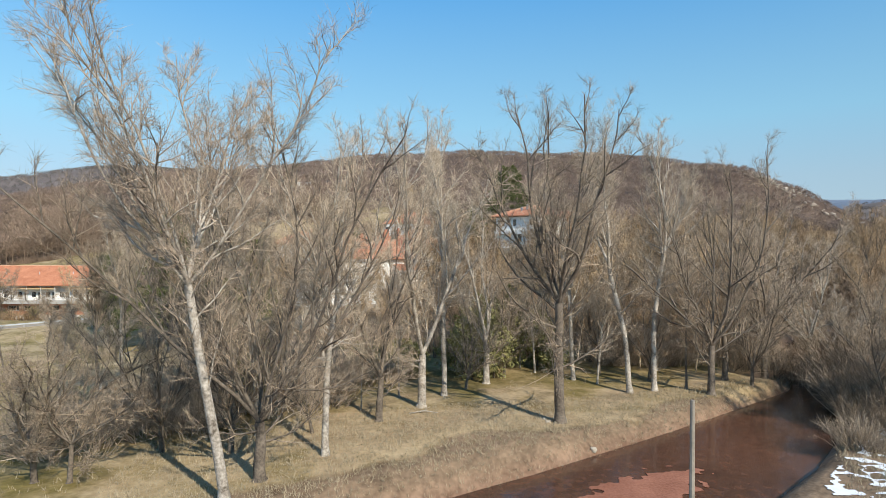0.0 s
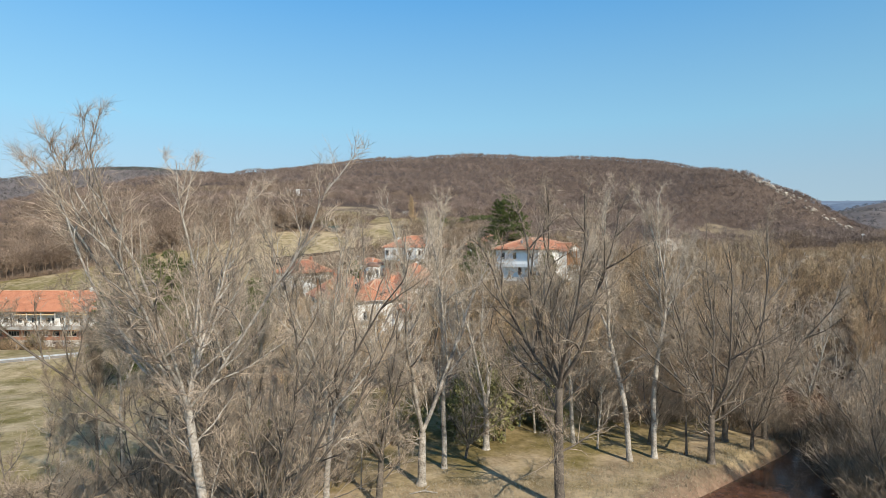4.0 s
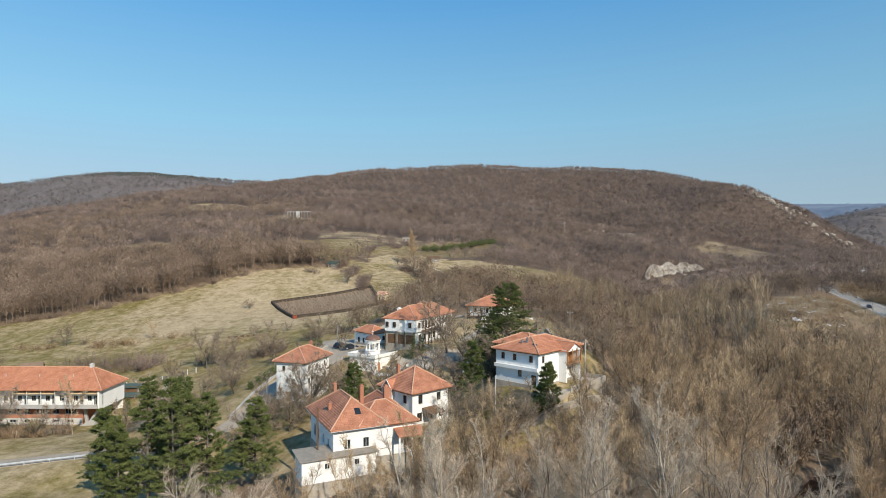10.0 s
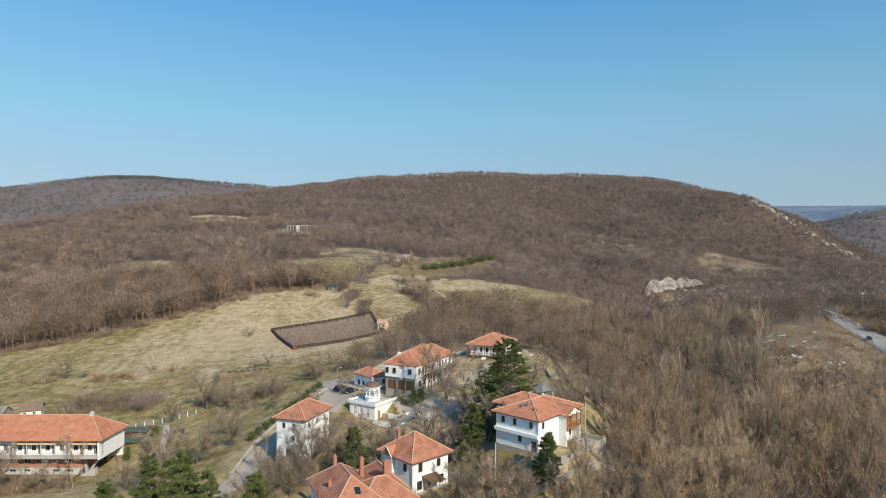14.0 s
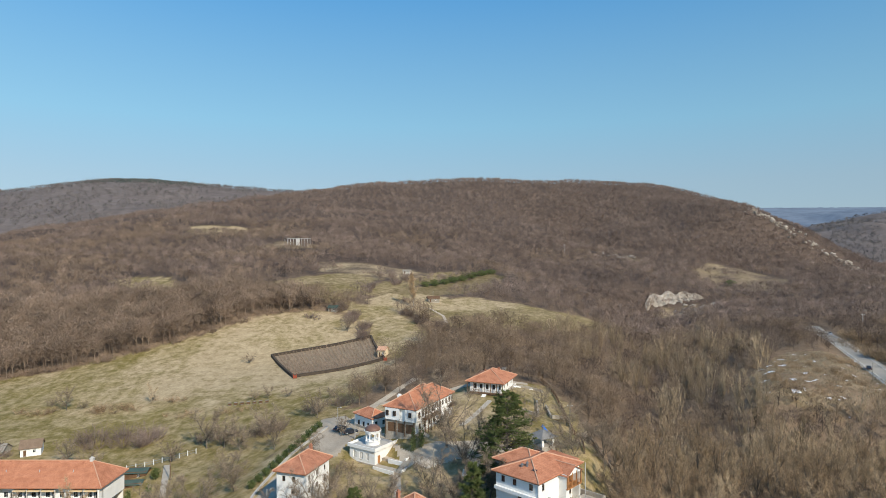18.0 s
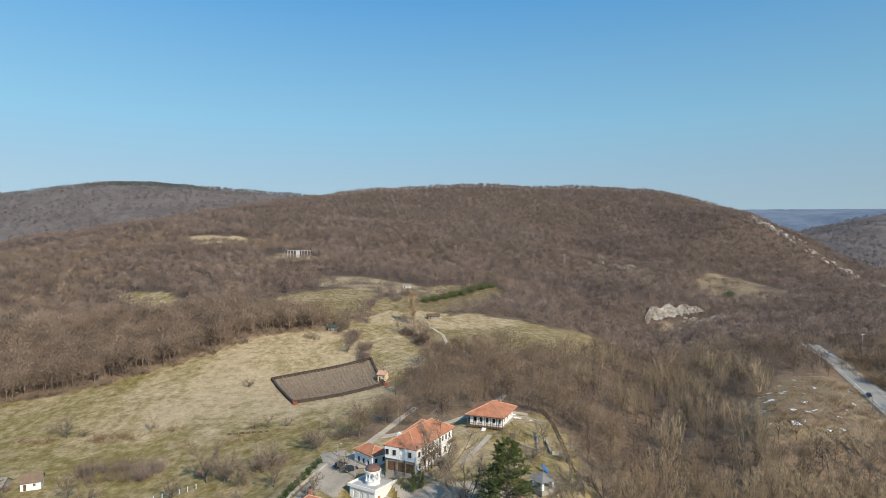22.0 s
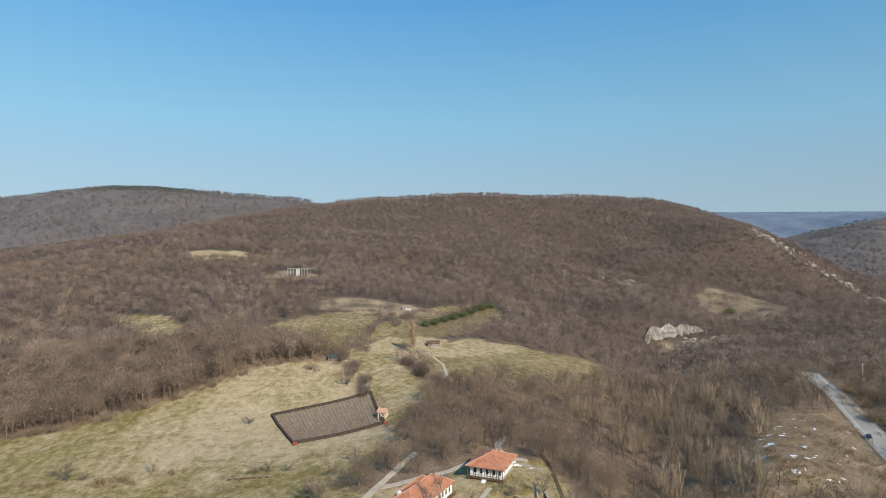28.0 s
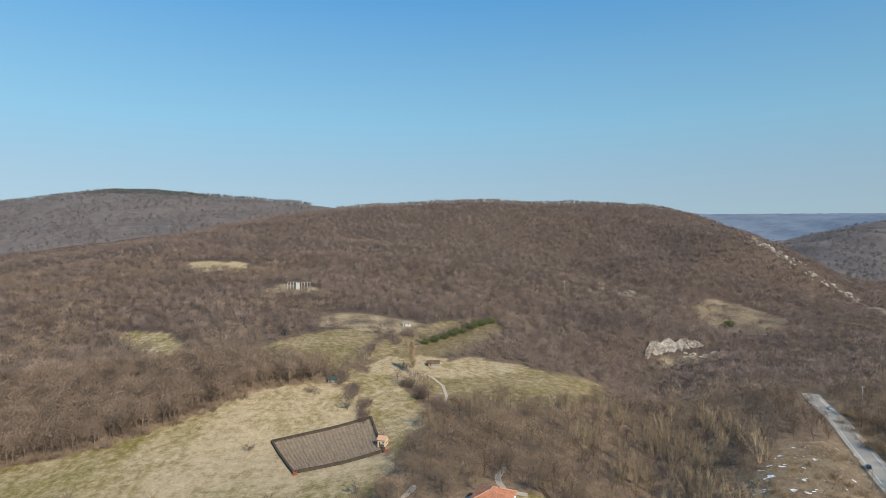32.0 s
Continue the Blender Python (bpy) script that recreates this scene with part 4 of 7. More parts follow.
x, y, r = scatter(19, 48, 116, 90, 140, 3.4, lambda x, y: inside(x, y, NEARWOOD) & (along(x, y, RIVER)[0] > 4.5))
plant("bare_wood", NEAR + PLUME, x, y, 8 + 5 * r.rand(len(x)), M_WOODM, "brown bare wood filling the river bend", 9)
# valley woods in stands: pale poplar brooms, brown oak and dark round scrub
x, y, r = scatter(8, -70, 330, 78, 352, 5.3, lambda x, y: wooded(x, y) & ~(inside(x, y, NEARWOOD)) & ((y > 168) | (x > 60)) & (y < 352))
stand = waves(x, y, 42, 31) + 0.15 * r.normal(size=len(x)) + 0.5 * (x > 60) * (y < 330) - 0.7 * (x < 55)
scrub = waves(x, y, 34, 37) + 0.15 * r.normal(size=len(x)) + 0.45 * (x > 55)
pale = (stand > 0.8) & ~((x > 140) & (y > 225))
dark = ~pale & (scrub > np.where((x > 140) & (y > 225), -0.5, 0.2))
mid = ~pale & ~dark
for sel, kinds, lo, hi, m, label, seed in ((pale, PLUME, 9, 6, M_WOODSP, "pale bare poplar wood in the valley", 1), (dark, MID, 5, 3.5, M_WOODD, "dark dense round scrub in the valley", 8)):
    plant("bare_wood", kinds, x[sel], y[sel], lo + hi * r.rand(sel.sum()), m, label, seed)
for sel, kinds, seed in ((mid & (y < 235), NEAR, 2), (mid & (y >= 235), MID, 12)):
    plant("bare_wood", kinds, x[sel], y[sel], 7.5 + 4 * r.rand(sel.sum()) + 1.5 * waves(x[sel], y[sel], 30, 38), M_WOODM, "brown bare deciduous wood round the fields", seed)
x, y, r = scatter(18, -290, -70, 170, 356, 4.1, lambda x, y: wooded(x, y) & (y < 354))
plant("bare_wood", TALL, x, y, 10.5 + 4 * r.rand(len(x)) + 1.6 * waves(x, y, 26, 54), M_WOODO, "tall russet bare wood above the pale field", 6)
x, y, r = scatter(9, -580, 580, 350, 720, 6.2, wooded)
size = 6.2 + 2.6 * r.rand(len(x)) + 1.8 * waves(x, y, 26, 51)
russet = waves(x, y, 120, 52) + 0.5 * r.normal(size=len(x)) + np.clip((-x - 60) / 200, 0, 0.8) > 0.75
plant("hill_wood", FAR, x[~russet], y[~russet], size[~russet], M_WOODS, "brown bare wood on the lower hillside", 3)
plant("hill_wood", FAR, x[russet], y[russet], size[russet], M_WOODO, "russet bare wood on the lower hillside", 7)
x, y, r = scatter(10, -1020, 1020, 720, 1330, 8.6, wooded)
extra = scatter(11, 120, 560, 680, 1000, 8.6, wooded)
x, y = np.concatenate([x, extra[0]]), np.concatenate([y, extra[1]])
plant("hill_wood", VFAR, x, y, 5.5 + 2 * r.rand(len(x)) + 1.2 * waves(x, y, 60, 53), M_WOODS, "brown bare wood on the hilltop", 4, vary=0.12)
COPSE = [dome_tree(160 + k, 16, 0.17, 0.42, wide=0.8, base=0.1, lobes=3, limbs=0) for k in range(5)]
x, y, r = scatter(14, -2300, 2300, 1340, 2900, 24, lambda x, y: in_view(x, y) & ((x < -0.22 * y) | (x > 0.48 * y)) & (waves(x, y, 260, 57) > -0.5))
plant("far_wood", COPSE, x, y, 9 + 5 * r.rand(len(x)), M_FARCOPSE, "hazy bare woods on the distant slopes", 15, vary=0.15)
r = np.random.RandomState(13)
a, q = r.rand(4200) * 6.28, np.sqrt(r.rand(4200))
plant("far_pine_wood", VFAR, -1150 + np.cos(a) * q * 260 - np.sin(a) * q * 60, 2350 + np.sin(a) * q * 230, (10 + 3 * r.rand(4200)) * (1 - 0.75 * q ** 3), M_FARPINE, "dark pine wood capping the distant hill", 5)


def bush(seed, stems=16, n=13, width=0.013):
    """A rounded thicket of unit height: stems that fan out, with blades for twigs."""
    r = np.random.RandomState(seed)
    a = r.rand(stems) * 6.28
    s = r.rand(stems) * 0.25
    start = np.stack([np.cos(a) * s, np.sin(a) * s, a * 0 - 0.03], -1)
    way = np.stack([np.cos(a) * (0.3 + 0.7 * r.rand(stems)), np.sin(a) * (0.3 + 0.7 * r.rand(stems)), np.ones(stems)], -1)
    S = grow(r, start, way, 0.6 + 0.45 * r.rand(stems), 4, 0.05, 0.12)
    p, d, f = sprout(r, S, n, 0.2, 1.0, 0.7)
    return merge(tubes(S, np.full(stems, 0.010), np.full(stems, 0.003), 3), blades(r, p, d, 0.12 + 0.22 * r.rand(len(p)), np.full(len(p), width)))


BUSH = [bush(200 + k) for k in range(5)]
FINEBUSH = [bush(210 + k, 24, 26, 0.006) for k in range(4)]


def thicket(name, spots, material, label, seed, kinds=None):
    """Bushes round a few spots: x, y, spread, count, height."""
    r = np.random.RandomState(seed)
    xs, ys, hs = [], [], []
    for x, y, rx, ry, n, h in spots:
        a, q = r.rand(n) * 6.28, np.sqrt(r.rand(n))
        xs.append(x + np.cos(a) * q * rx)
        ys.append(y + np.sin(a) * q * ry)
        hs.append(h * (0.6 + 0.7 * r.rand(n)))
    return plant(name, kinds or BUSH, np.concatenate(xs), np.concatenate(ys), np.concatenate(hs), material, label, seed, 0.1)


thicket("riverside_thicket", [(-16.8, 49, 8.4, 5.6, 36, 4.2), (-9.4, 60, 6, 3, 22, 3.2), (-26.6, 46.2, 5.6, 7, 20, 3.5), (5.6, 74, 8.4, 2.8, 22, 4.2), (23, 71, 8.4, 2.8, 26, 4.2), (-19.6, 63, 5.6, 4.2, 18, 4.2)],
        M_BANKR, "tangled bare thicket of thin brown stems", 41, FINEBUSH)
thicket("riverside_thicket", [(39.2, 49, 4.2, 5.6, 22, 3.5), (44.8, 58.8, 4.2, 5.6, 18, 4.2), (37.1, 68.6, 5.6, 4.2, 20, 4.2), (51.8, 67.2, 5.6, 5.6, 16, 4.2), (29.4, 42, 1.4, 2.1, 8, 2.1)],
        M_BANKD, "dark bare scrub on the shaded river bank", 42, FINEBUSH)
thicket("riverside_thicket", [(33.8, 45.8, 1.6, 3.4, 26, 2.6), (37.8, 50.8, 2.6, 4.5, 60, 4.5), (43.4, 57, 3.4, 6, 60, 6), (45.5, 49, 4, 6, 40, 6)], M_TWIGY, "dark dense scrub overhanging the river bend", 47, FINEBUSH)
thicket("wood_edge_bushes", [(-205, 268, 10, 2.5, 18, 3.2), (-182, 271, 12, 2.5, 22, 3.4), (-160, 276, 10, 3, 20, 3.2), (-146, 284, 8, 3, 18, 3.4), (-133, 292, 8, 3, 18, 3), (-120, 301, 8, 4, 18, 3.4), (-106, 314, 6, 5, 18, 3.2), (-94, 324, 8, 3, 16, 3)],
        M_WOODO, "low russet bushes along the edge of the wood", 48)
thicket("field_bushes", [(-105, 196, 16, 5, 30, 5), (-150, 190, 10, 4, 16, 4), (-136, 188, 4, 2, 4, 3), (-62, 188, 14, 4, 22, 4), (-38, 200, 8, 4, 12, 4), (-168, 205, 8, 4, 10, 4), (-118, 158, 12, 3, 14, 3.5), (-100, 140, 14, 4, 20, 4)],
        M_WOODS, "dense purple-brown bushes along the field edge", 43)
thicket("field_bushes", [(-57, 336, 3, 6, 26, 3.2), (-48, 320, 2.5, 9, 44, 3.5), (-39, 300, 2.5, 11, 48, 3.5), (-20, 332, 3, 5, 22, 3.5), (-12, 320, 3, 7, 30, 3.5), (-2, 304, 3, 9, 34, 4), (-46, 384, 2, 11, 28, 2.8), (-32, 408, 3, 10, 28, 3.2), (-24, 426, 4, 8, 14, 5), (-90, 342, 26, 5, 44, 5), (-68, 318, 4, 3, 5, 4), (-50, 430, 20, 4, 16, 3), (-22, 362, 4, 5, 10, 3)],
        M_WOODS, "bare hedge of bushes along the upper field paths", 44)
thicket("field_bushes", [(118, 188, 16, 10, 26, 3), (126, 206, 12, 8, 34, 2.2), (138, 226, 14, 12, 44, 2.4), (150, 196, 8, 12, 20, 3), (158, 248, 10, 10, 28, 2.6), (196, 270, 8, 30, 30, 4), (134, 240, 12, 10, 30, 2), (116, 214, 8, 12, 30, 2.4), (146, 212, 10, 8, 26, 2), (186, 250, 3, 22, 40, 5), (206, 292, 3, 22, 40, 5)], M_TWIGD, "low brown scrub beside the road", 45)
thicket("field_bushes", [(300, 640, 22, 10, 26, 3), (276, 612, 14, 12, 22, 3), (318, 596, 16, 8, 16, 3), (268, 646, 10, 8, 16, 4)], M_WOODS, "low scrub in the rough hillside clearing", 49)


def pine(seed, H, wide=0.24):
    """Trunk, and boughs with clumps of needles."""
    r = np.random.RandomState(seed)
    trunk = grow(r, np.zeros((1, 3)), np.array([[0.0, 0, 1]]), np.array([H]), 10, 0, 0.02)
    sets = [tubes(trunk, np.array([H * 0.016]), np.array([0.02]), 7)]
    n = int(H * 21 * wide) + 14
    p, d, f = sprout(r, trunk, n, 0.14, 0.98, 1.38, 0.14)
    ln = H * wide * np.clip(1.1 - f, 0.08, 1) ** 0.75 * np.clip(0.6 + f * 2, 0, 1) * (0.7 + 0.45 * r.rand(n))
    B = grow(r, p, d, ln, 5, 0.02, 0.07)
    sets.append(tubes(B, 0.012 * ln + 0.015, np.full(n, 0.012), 3))
    q, e, g = sprout(r, B, 8, 0.3, 1.0, 0.85)
    lq = np.repeat(ln, 8) * 0.34 * (1.15 - 0.6 * g) * (0.6 + 0.6 * r.rand(len(q)))
    e[:, 2] *= 0.2
    S = grow(r, q, e, lq, 3, 0.06, 0.1)
    sets.append(tubes(S, np.full(len(q), 0.018), np.full(len(q), 0.008), 3))
    q, e, g = sprout(r, S, 5, 0.3, 1.0, 0.8)
    c = 7
    q2 = np.repeat(q, c, 0) + r.normal(0, 0.10, (len(q) * c, 3)) * [1, 1, 0.5]
    way = np.repeat(e, c, 0) + r.normal(0, 0.7, q2.shape) * [1, 1, 0.7] + [0, 0, 0.35]
    needles = blades(r, q2, way, 0.24 + 0.3 * r.rand(len(q2)), np.full(len(q2), 0.085))
    return merge(*sets), needles


def pine_thing(seed, x, y, H, wide, label):
    wood, needles = pine(seed, H, wide)
    t = thing("pine_tree", pose(x, y, gz(x, y) - 0.2), label, "tree", "evergreens")
    for nm, (v, f), mt in (("trunk", wood, M_BARKD), ("crown", needles, M_NEEDLE)):
        new(nm, arrays(nm, v, f, mt)).parent = t


for seed, x, y, H, w, label in (
        (1, 14.0, 135, 20.5, 0.42, "tall dark pine towering over the houses"), (2, -42, 94, 22.0, 0.23, "tall dark green pine below the lane"),
        (3, -47, 96, 21.5, 0.23, "dark green pine in a group below the lane"), (4, -37.5, 96, 18.5, 0.24, "dark green pine beside the lower house"),
        (5, -51, 95, 15.5, 0.26, "dark green pine at the edge of the group"), (6, -31, 100, 15, 0.30, "small pine beside the white house"),
        (7, 5.5, 121, 12, 0.30, "young pine in front of the monastery yard"), (8, 18.5, 107, 10, 0.30, "young pine before the white house"),
        (9, -17, 117, 11, 0.32, "green spruce between the houses"), (10, -44, 101, 20, 0.25, "dark green pine behind the group"),
        (11, -57, 103, 15, 0.30, "lower dark pine at the lane"), (12, 9.5, 131, 9, 0.34, "young dark pine under the tallest pine")):
    pine_thing(seed, x, y, H, w, label)


# ---- houses ----
def wall(geo, length, height, holes, put, thick=0.3):
    """One wall with openings right through it; put maps (along, in, up) to the house."""
    us = sorted({0.0, length, *[h[0] for h in holes], *[h[1] for h in holes]})
    vs = sorted({0.0, height, *[h[2] for h in holes], *[h[3] for h in holes]})
    solid = lambda i, j: 0 <= i < len(us) - 1 and 0 <= j < len(vs) - 1 and not any(
        h[0] < (us[i] + us[i + 1]) / 2 < h[1] and h[2] < (vs[j] + vs[j + 1]) / 2 < h[3] for h in holes)
    ids = {}

    def at(i, j, t):
        if (i, j, t) not in ids:
            ids[i, j, t] = len(geo.v)
            geo.v.append(put(us[i], t * thick, vs[j]))
        return ids[i, j, t]

    for i in range(len(us) - 1):
        for j in range(len(vs) - 1):
            if not solid(i, j):
                continue
            geo.f.append((at(i, j, 0), at(i + 1, j, 0), at(i + 1, j + 1, 0), at(i, j + 1, 0)))
            geo.f.append((at(i, j + 1, 1), at(i + 1, j + 1, 1), at(i + 1, j, 1), at(i, j, 1)))
            for di, dj, p, q in ((-1, 0, (i, j), (i, j + 1)), (1, 0, (i + 1, j + 1), (i + 1, j)), (0, -1, (i + 1, j), (i, j)), (0, 1, (i, j + 1), (i + 1, j + 1))):
                if not solid(i + di, j + dj):
                    geo.f.append((at(*p, 0), at(*q, 0), at(*q, 1), at(*p, 1)))


def sides(a, b, o):
    """The four walls of a house on [0,a] x [0,b], drawn in by o: how each maps, and its length."""
    return {"r": (lambda u, t, z: (o + u, o + t, z), a - 2 * o), "l": (lambda u, t, z: (o + t, b - o - u, z), b - 2 * o),
            "b": (lambda u, t, z: (a - o - u, b - o - t, z), a - 2 * o), "e": (lambda u, t, z: (a - o - t, o + u, z), b - 2 * o)}


def window(parent, put, u0, u1, z0, z1, frame=M_FRAME, glass=M_GLASS, sill=True, bars=1):
    """Frame with a mullion, a pane set back, and a sill."""
    def slab(g, a, b, t0, t1, lo, hi):
        c = [(a, t0), (b, t0), (b, t1), (a, t1)]
        g.solid([put(p[0], p[1], lo) for p in c], [put(p[0], p[1], hi) for p in c])
    g, w = Geo(), 0.07
    slab(g, u0, u0 + w, 0.10, 0.18, z0, z1)
    slab(g, u1 - w, u1, 0.10, 0.18, z0, z1)
    slab(g, u0 + w, u1 - w, 0.10, 0.18, z0, z0 + w)
    slab(g, u0 + w, u1 - w, 0.10, 0.18, z1 - w, z1)
    for k in range(bars):
        c = u0 + (u1 - u0) * (k + 1) / (bars + 1)
        slab(g, c - 0.03, c + 0.03, 0.10, 0.17, z0 + w, z1 - w)
    win = part("window", g, frame, parent)
    g = Geo()
    slab(g, u0 + w, u1 - w, 0.13, 0.15, z0 + w, z1 - w)
    part("pane", g, glass, win)
    if sill:
        g = Geo()
        slab(g, u0 - 0.08, u1 + 0.08, -0.10, 0.099, z0 - 0.07, z0)
        part("sill", g, M_MARBLE, win)
    return win


def door(parent, put, u0, u1, z1, material=M_WOOD):
    g = Geo()
    for a, b, t in ((u0, u1, 0.14), (u0 + 0.15, u1 - 0.15, 0.11)):
        c = [(a, t), (b, t), (b, 0.2), (a, 0.2)]
        lo, hi = (0.02, z1) if t == 0.14 else (0.25, z1 - 0.25)
        g.solid([put(p[0], p[1], lo) for p in c], [put(p[0], p[1], hi) for p in c])
    d = part("door", g, material, parent)
    h = Geo()
    c = [(u1 - 0.16, 0.04), (u1 - 0.1, 0.04), (u1 - 0.1, 0.11), (u1 - 0.16, 0.11)]
    h.solid([put(p[0], p[1], 1.0) for p in c], [put(p[0], p[1], 1.12) for p in c])
    part("handle", h, M_METAL, d)


def hip_roof(parent, x0, x1, y0, y1, z, h, thick=0.16, ridge_in=None, material=None):
    """A hipped roof with its pale ridge tiles and a gutter board."""
    a, b = x1 - x0, y1 - y0
    s = min(a, b) / 2 if ridge_in is None else ridge_in
    if a >= b:
        p, q = (x0 + s, (y0 + y1) / 2, z + h), (x1 - s, (y0 + y1) / 2, z + h)
        A, B, C, D = (x0, y0, z), (x1, y0, z), (x1, y1, z), (x0, y1, z)
    else:
        p, q = ((x0 + x1) / 2, y0 + s, z + h), ((x0 + x1) / 2, y1 - s, z + h)
        A, B, C, D = (x1, y0, z), (x1, y1, z), (x0, y1, z), (x0, y0, z)
    dn = lambda v: (v[0], v[1], v[2] - thick)
    g = Geo()
    flat = math.dist(p, q) < 0.05
    if flat:
        g.poly([A, B, p], [B, C, p], [C, D, p], [D, A, p])
    else:
        g.poly([A, B, q, p], [B, C, q], [C, D, p, q], [D, A, p])
    for u, v in ((A, B), (B, C), (C, D), (D, A)):
        g.poly([dn(u), dn(v), v, u])
    g.poly([dn(D), dn(C), dn(B), dn(A)])
    roof = part("roof", g, material or M_TILE, parent)
    for u, v in (((p, q),) if not flat else ()) + ((A, p), (B, q), (C, q), (D, p)):
        part("ridge_tiles", Geo().bar(Vector(u) + Vector((0, 0, 0.04)), Vector(v) + Vector((0, 0, 0.04)), 0.13, 6), M_RIDGE, roof)
    return roof


def chimney(parent, x, y, z0, z1, w=0.35, material=None):
    g = Geo().box(x - w, x + w, y - w, y + w, z0, z1).box(x - w - 0.08, x + w + 0.08, y - w - 0.08, y + w + 0.08, z1, z1 + 0.12)
    g.box(x - w * 0.6, x + w * 0.6, y - w * 0.6, y + w * 0.6, z1 + 0.12, z1 + 0.4)
    return part("chimney", g, material or M_BRICK, parent)


def house(name, label, front, angle, a, b, base, eave, roof_h, openings, o=0.7, wallm=None, roofs=None, category="house", tiles=None):
    """A house whose nearest eave corner is at front; openings by side: (centre, bottom, width, height, kind)."""
    h = thing(name, pose(front[0], front[1], base, 0, 0, angle), label, category, "village houses")
    H = eave - base
    sd = sides(a, b, o)
    for key, (put, length) in sd.items():
        holes = []
        full = put
        if key in "le":
            length2, off = length - 0.6, 0.3
            full = (lambda f, d: lambda u, t, z: f(u + d, t, z))(put, 0.3)
        else:
            length2 = length
        for c, z0, w, hh, kind in openings.get(key, ()):
            holes.append((max(0.05, c - w / 2), min(length2 - 0.05, c + w / 2), z0, min(z0 + hh, H - 0.2)))
        g = Geo()
        wall(g, length2, H, holes, full)
        part("wall", g, wallm or M_PLASTER, h)
        for (c, z0, w, hh, kind), q in zip(openings.get(key, ()), holes):
            if kind == "d":
                door(h, full, q[0], q[1], q[3])
            else:
                window(h, full, q[0], q[1], q[2], q[3], M_WOOD if kind == "b" else M_FRAME)
    found = Geo().box(o - 0.12, a - o + 0.12, o - 0.12, b - o + 0.12, -3.0, 0.25)
    part("foundation", found, M_STONE, h)
    part("soffit", Geo().box(0.1, a - 0.1, 0.1, b - 0.1, H - 0.3, H - 0.17), M_WOOD, h)
    for x0, x1, y0, y1, z, rh, ri in roofs or [(0, a, 0, b, 0, roof_h, None)]:
        hip_roof(h, x0, x1, y0, y1, H + z, rh, ridge_in=ri, material=tiles)
    return h


def row(cs, z0, w, h, kind="w"):
    return [(c, z0, w, h, kind) for c in cs]


def rail(parent, a, b, z0, h, step, material, name="railing", gap=0.16):
    """A balustrade between two points: two rails, and balusters each on its own mesh part."""
    a, b = Vector((*a, z0)), Vector((*b, z0))
    n = max(2, int((b - a).length / step))
    g = Geo().bar(a + Vector((0, 0, h)), b + Vector((0, 0, h)), 0.05).bar(a + Vector((0, 0, 0.12)), b + Vector((0, 0, 0.12)), 0.04)
    top = part(name, g, material, parent)
    for i in range(n + 1):
        p = a.lerp(b, i / n)
        part("baluster", Geo().bar(p, p + Vector((0, 0, h)), 0.035), material, top)
    return top


def gable(parent, x0, x1, y0, y1, z, h, material=None):
    """A small gabled roof whose ridge runs along y."""
    m = (x0 + x1) / 2
    g = Geo()
    for s, e in ((x0, m), (x1, m)):
        lo = [(s, y0, z), (e, y0, z + h), (e, y1, z + h), (s, y1, z)]
        g.solid([(p[0], p[1], p[2] - 0.14) for p in lo], lo)
    roof = part("gable_roof", g, material or M_TILE, parent)
    part("ridge_tiles", Geo().bar((m, y0, z + h + 0.03), (m, y1, z + h + 0.03), 0.12, 6), M_RIDGE, roof)
    part("gable_wall", Geo().solid([(x0 + 0.25, y0 + 0.3, z - 0.1), (x1 - 0.25, y0 + 0.3, z - 0.1), (m, y0 + 0.3, z + h - 0.2)],
                                   [(x0 + 0.25, y0 + 0.5, z - 0.1), (x1 - 0.25, y0 + 0.5, z - 0.1), (m, y0 + 0.5, z + h - 0.2)]), M_PLASTER, parent)
    return roof


# house above the wooded slope, with its low annex
hA = house("house", "white house with large red hipped roof and brick chimneys", (-16.9, 90.5), 26, 14.7, 15.5, 14.3, 19.6, 3.6,
           {"r": row((2.2, 5.2), 2.0, 1.0, 1.5) + row((12.0,), 1.2, 1.1, 1.4), "l": row((2.4, 4.6), 1.4, 1.1, 1.9, "b") + row((8, 11, 14), 1.8, 1.0, 1.4)},
           roofs=[(0, 9.4, 0, 15.5, 0, 3.6, None), (4.4, 14.7, 0.02, 8.8, -0.02, 2.8, 4.3), (9.2, 14.72, 4, 15.48, -0.04, 2.4, 2.8)], tiles=M_TILEOLD)
for x, y, z, w in ((1.9, 7.2, 7.6, 0.26), (4.4, 13.0, 9.4, 0.28), (8.6, 11.2, 9.0, 0.3), (11.2, 6.2, 9.6, 0.42), (12.6, 8.4, 8.6, 0.28)):
    chimney(hA, x, y, z - 3.2, z, w)
part("skylight", Geo().slope(4.6, 5.5, 2.0, 2.9, 6.92, 7.62, 0.1), M_GLASS, hA, "dark roof window")
for z in (2.4, 4.2):
    part("gutter", Geo().bar((0.05, 0.0, 5.12), (9, 0.0, 5.12), 0.07) if z > 3 else Geo().bar((0.0, 0.05, 5.12), (0.0, 15.3, 5.12), 0.07), M_GALV, hA)
part("downpipe", Geo().bar((0.6, 0.55, 0.1), (0.6, 0.55, 5.0), 0.06, 6), M_GALV, hA)
part("porch_roof", Geo().slope(10.4, 15.0, -1.7, 0.7, 3.55, 4.35, 0.14), M_TILEOLD, hA, "red tiled lean-to roof")
for x in (10.6, 12.7, 14.8):
    part("porch_post", Geo().box(x - 0.12, x + 0.12, -1.55, -1.31, -2.4, 3.45), M_PLASTER, hA)

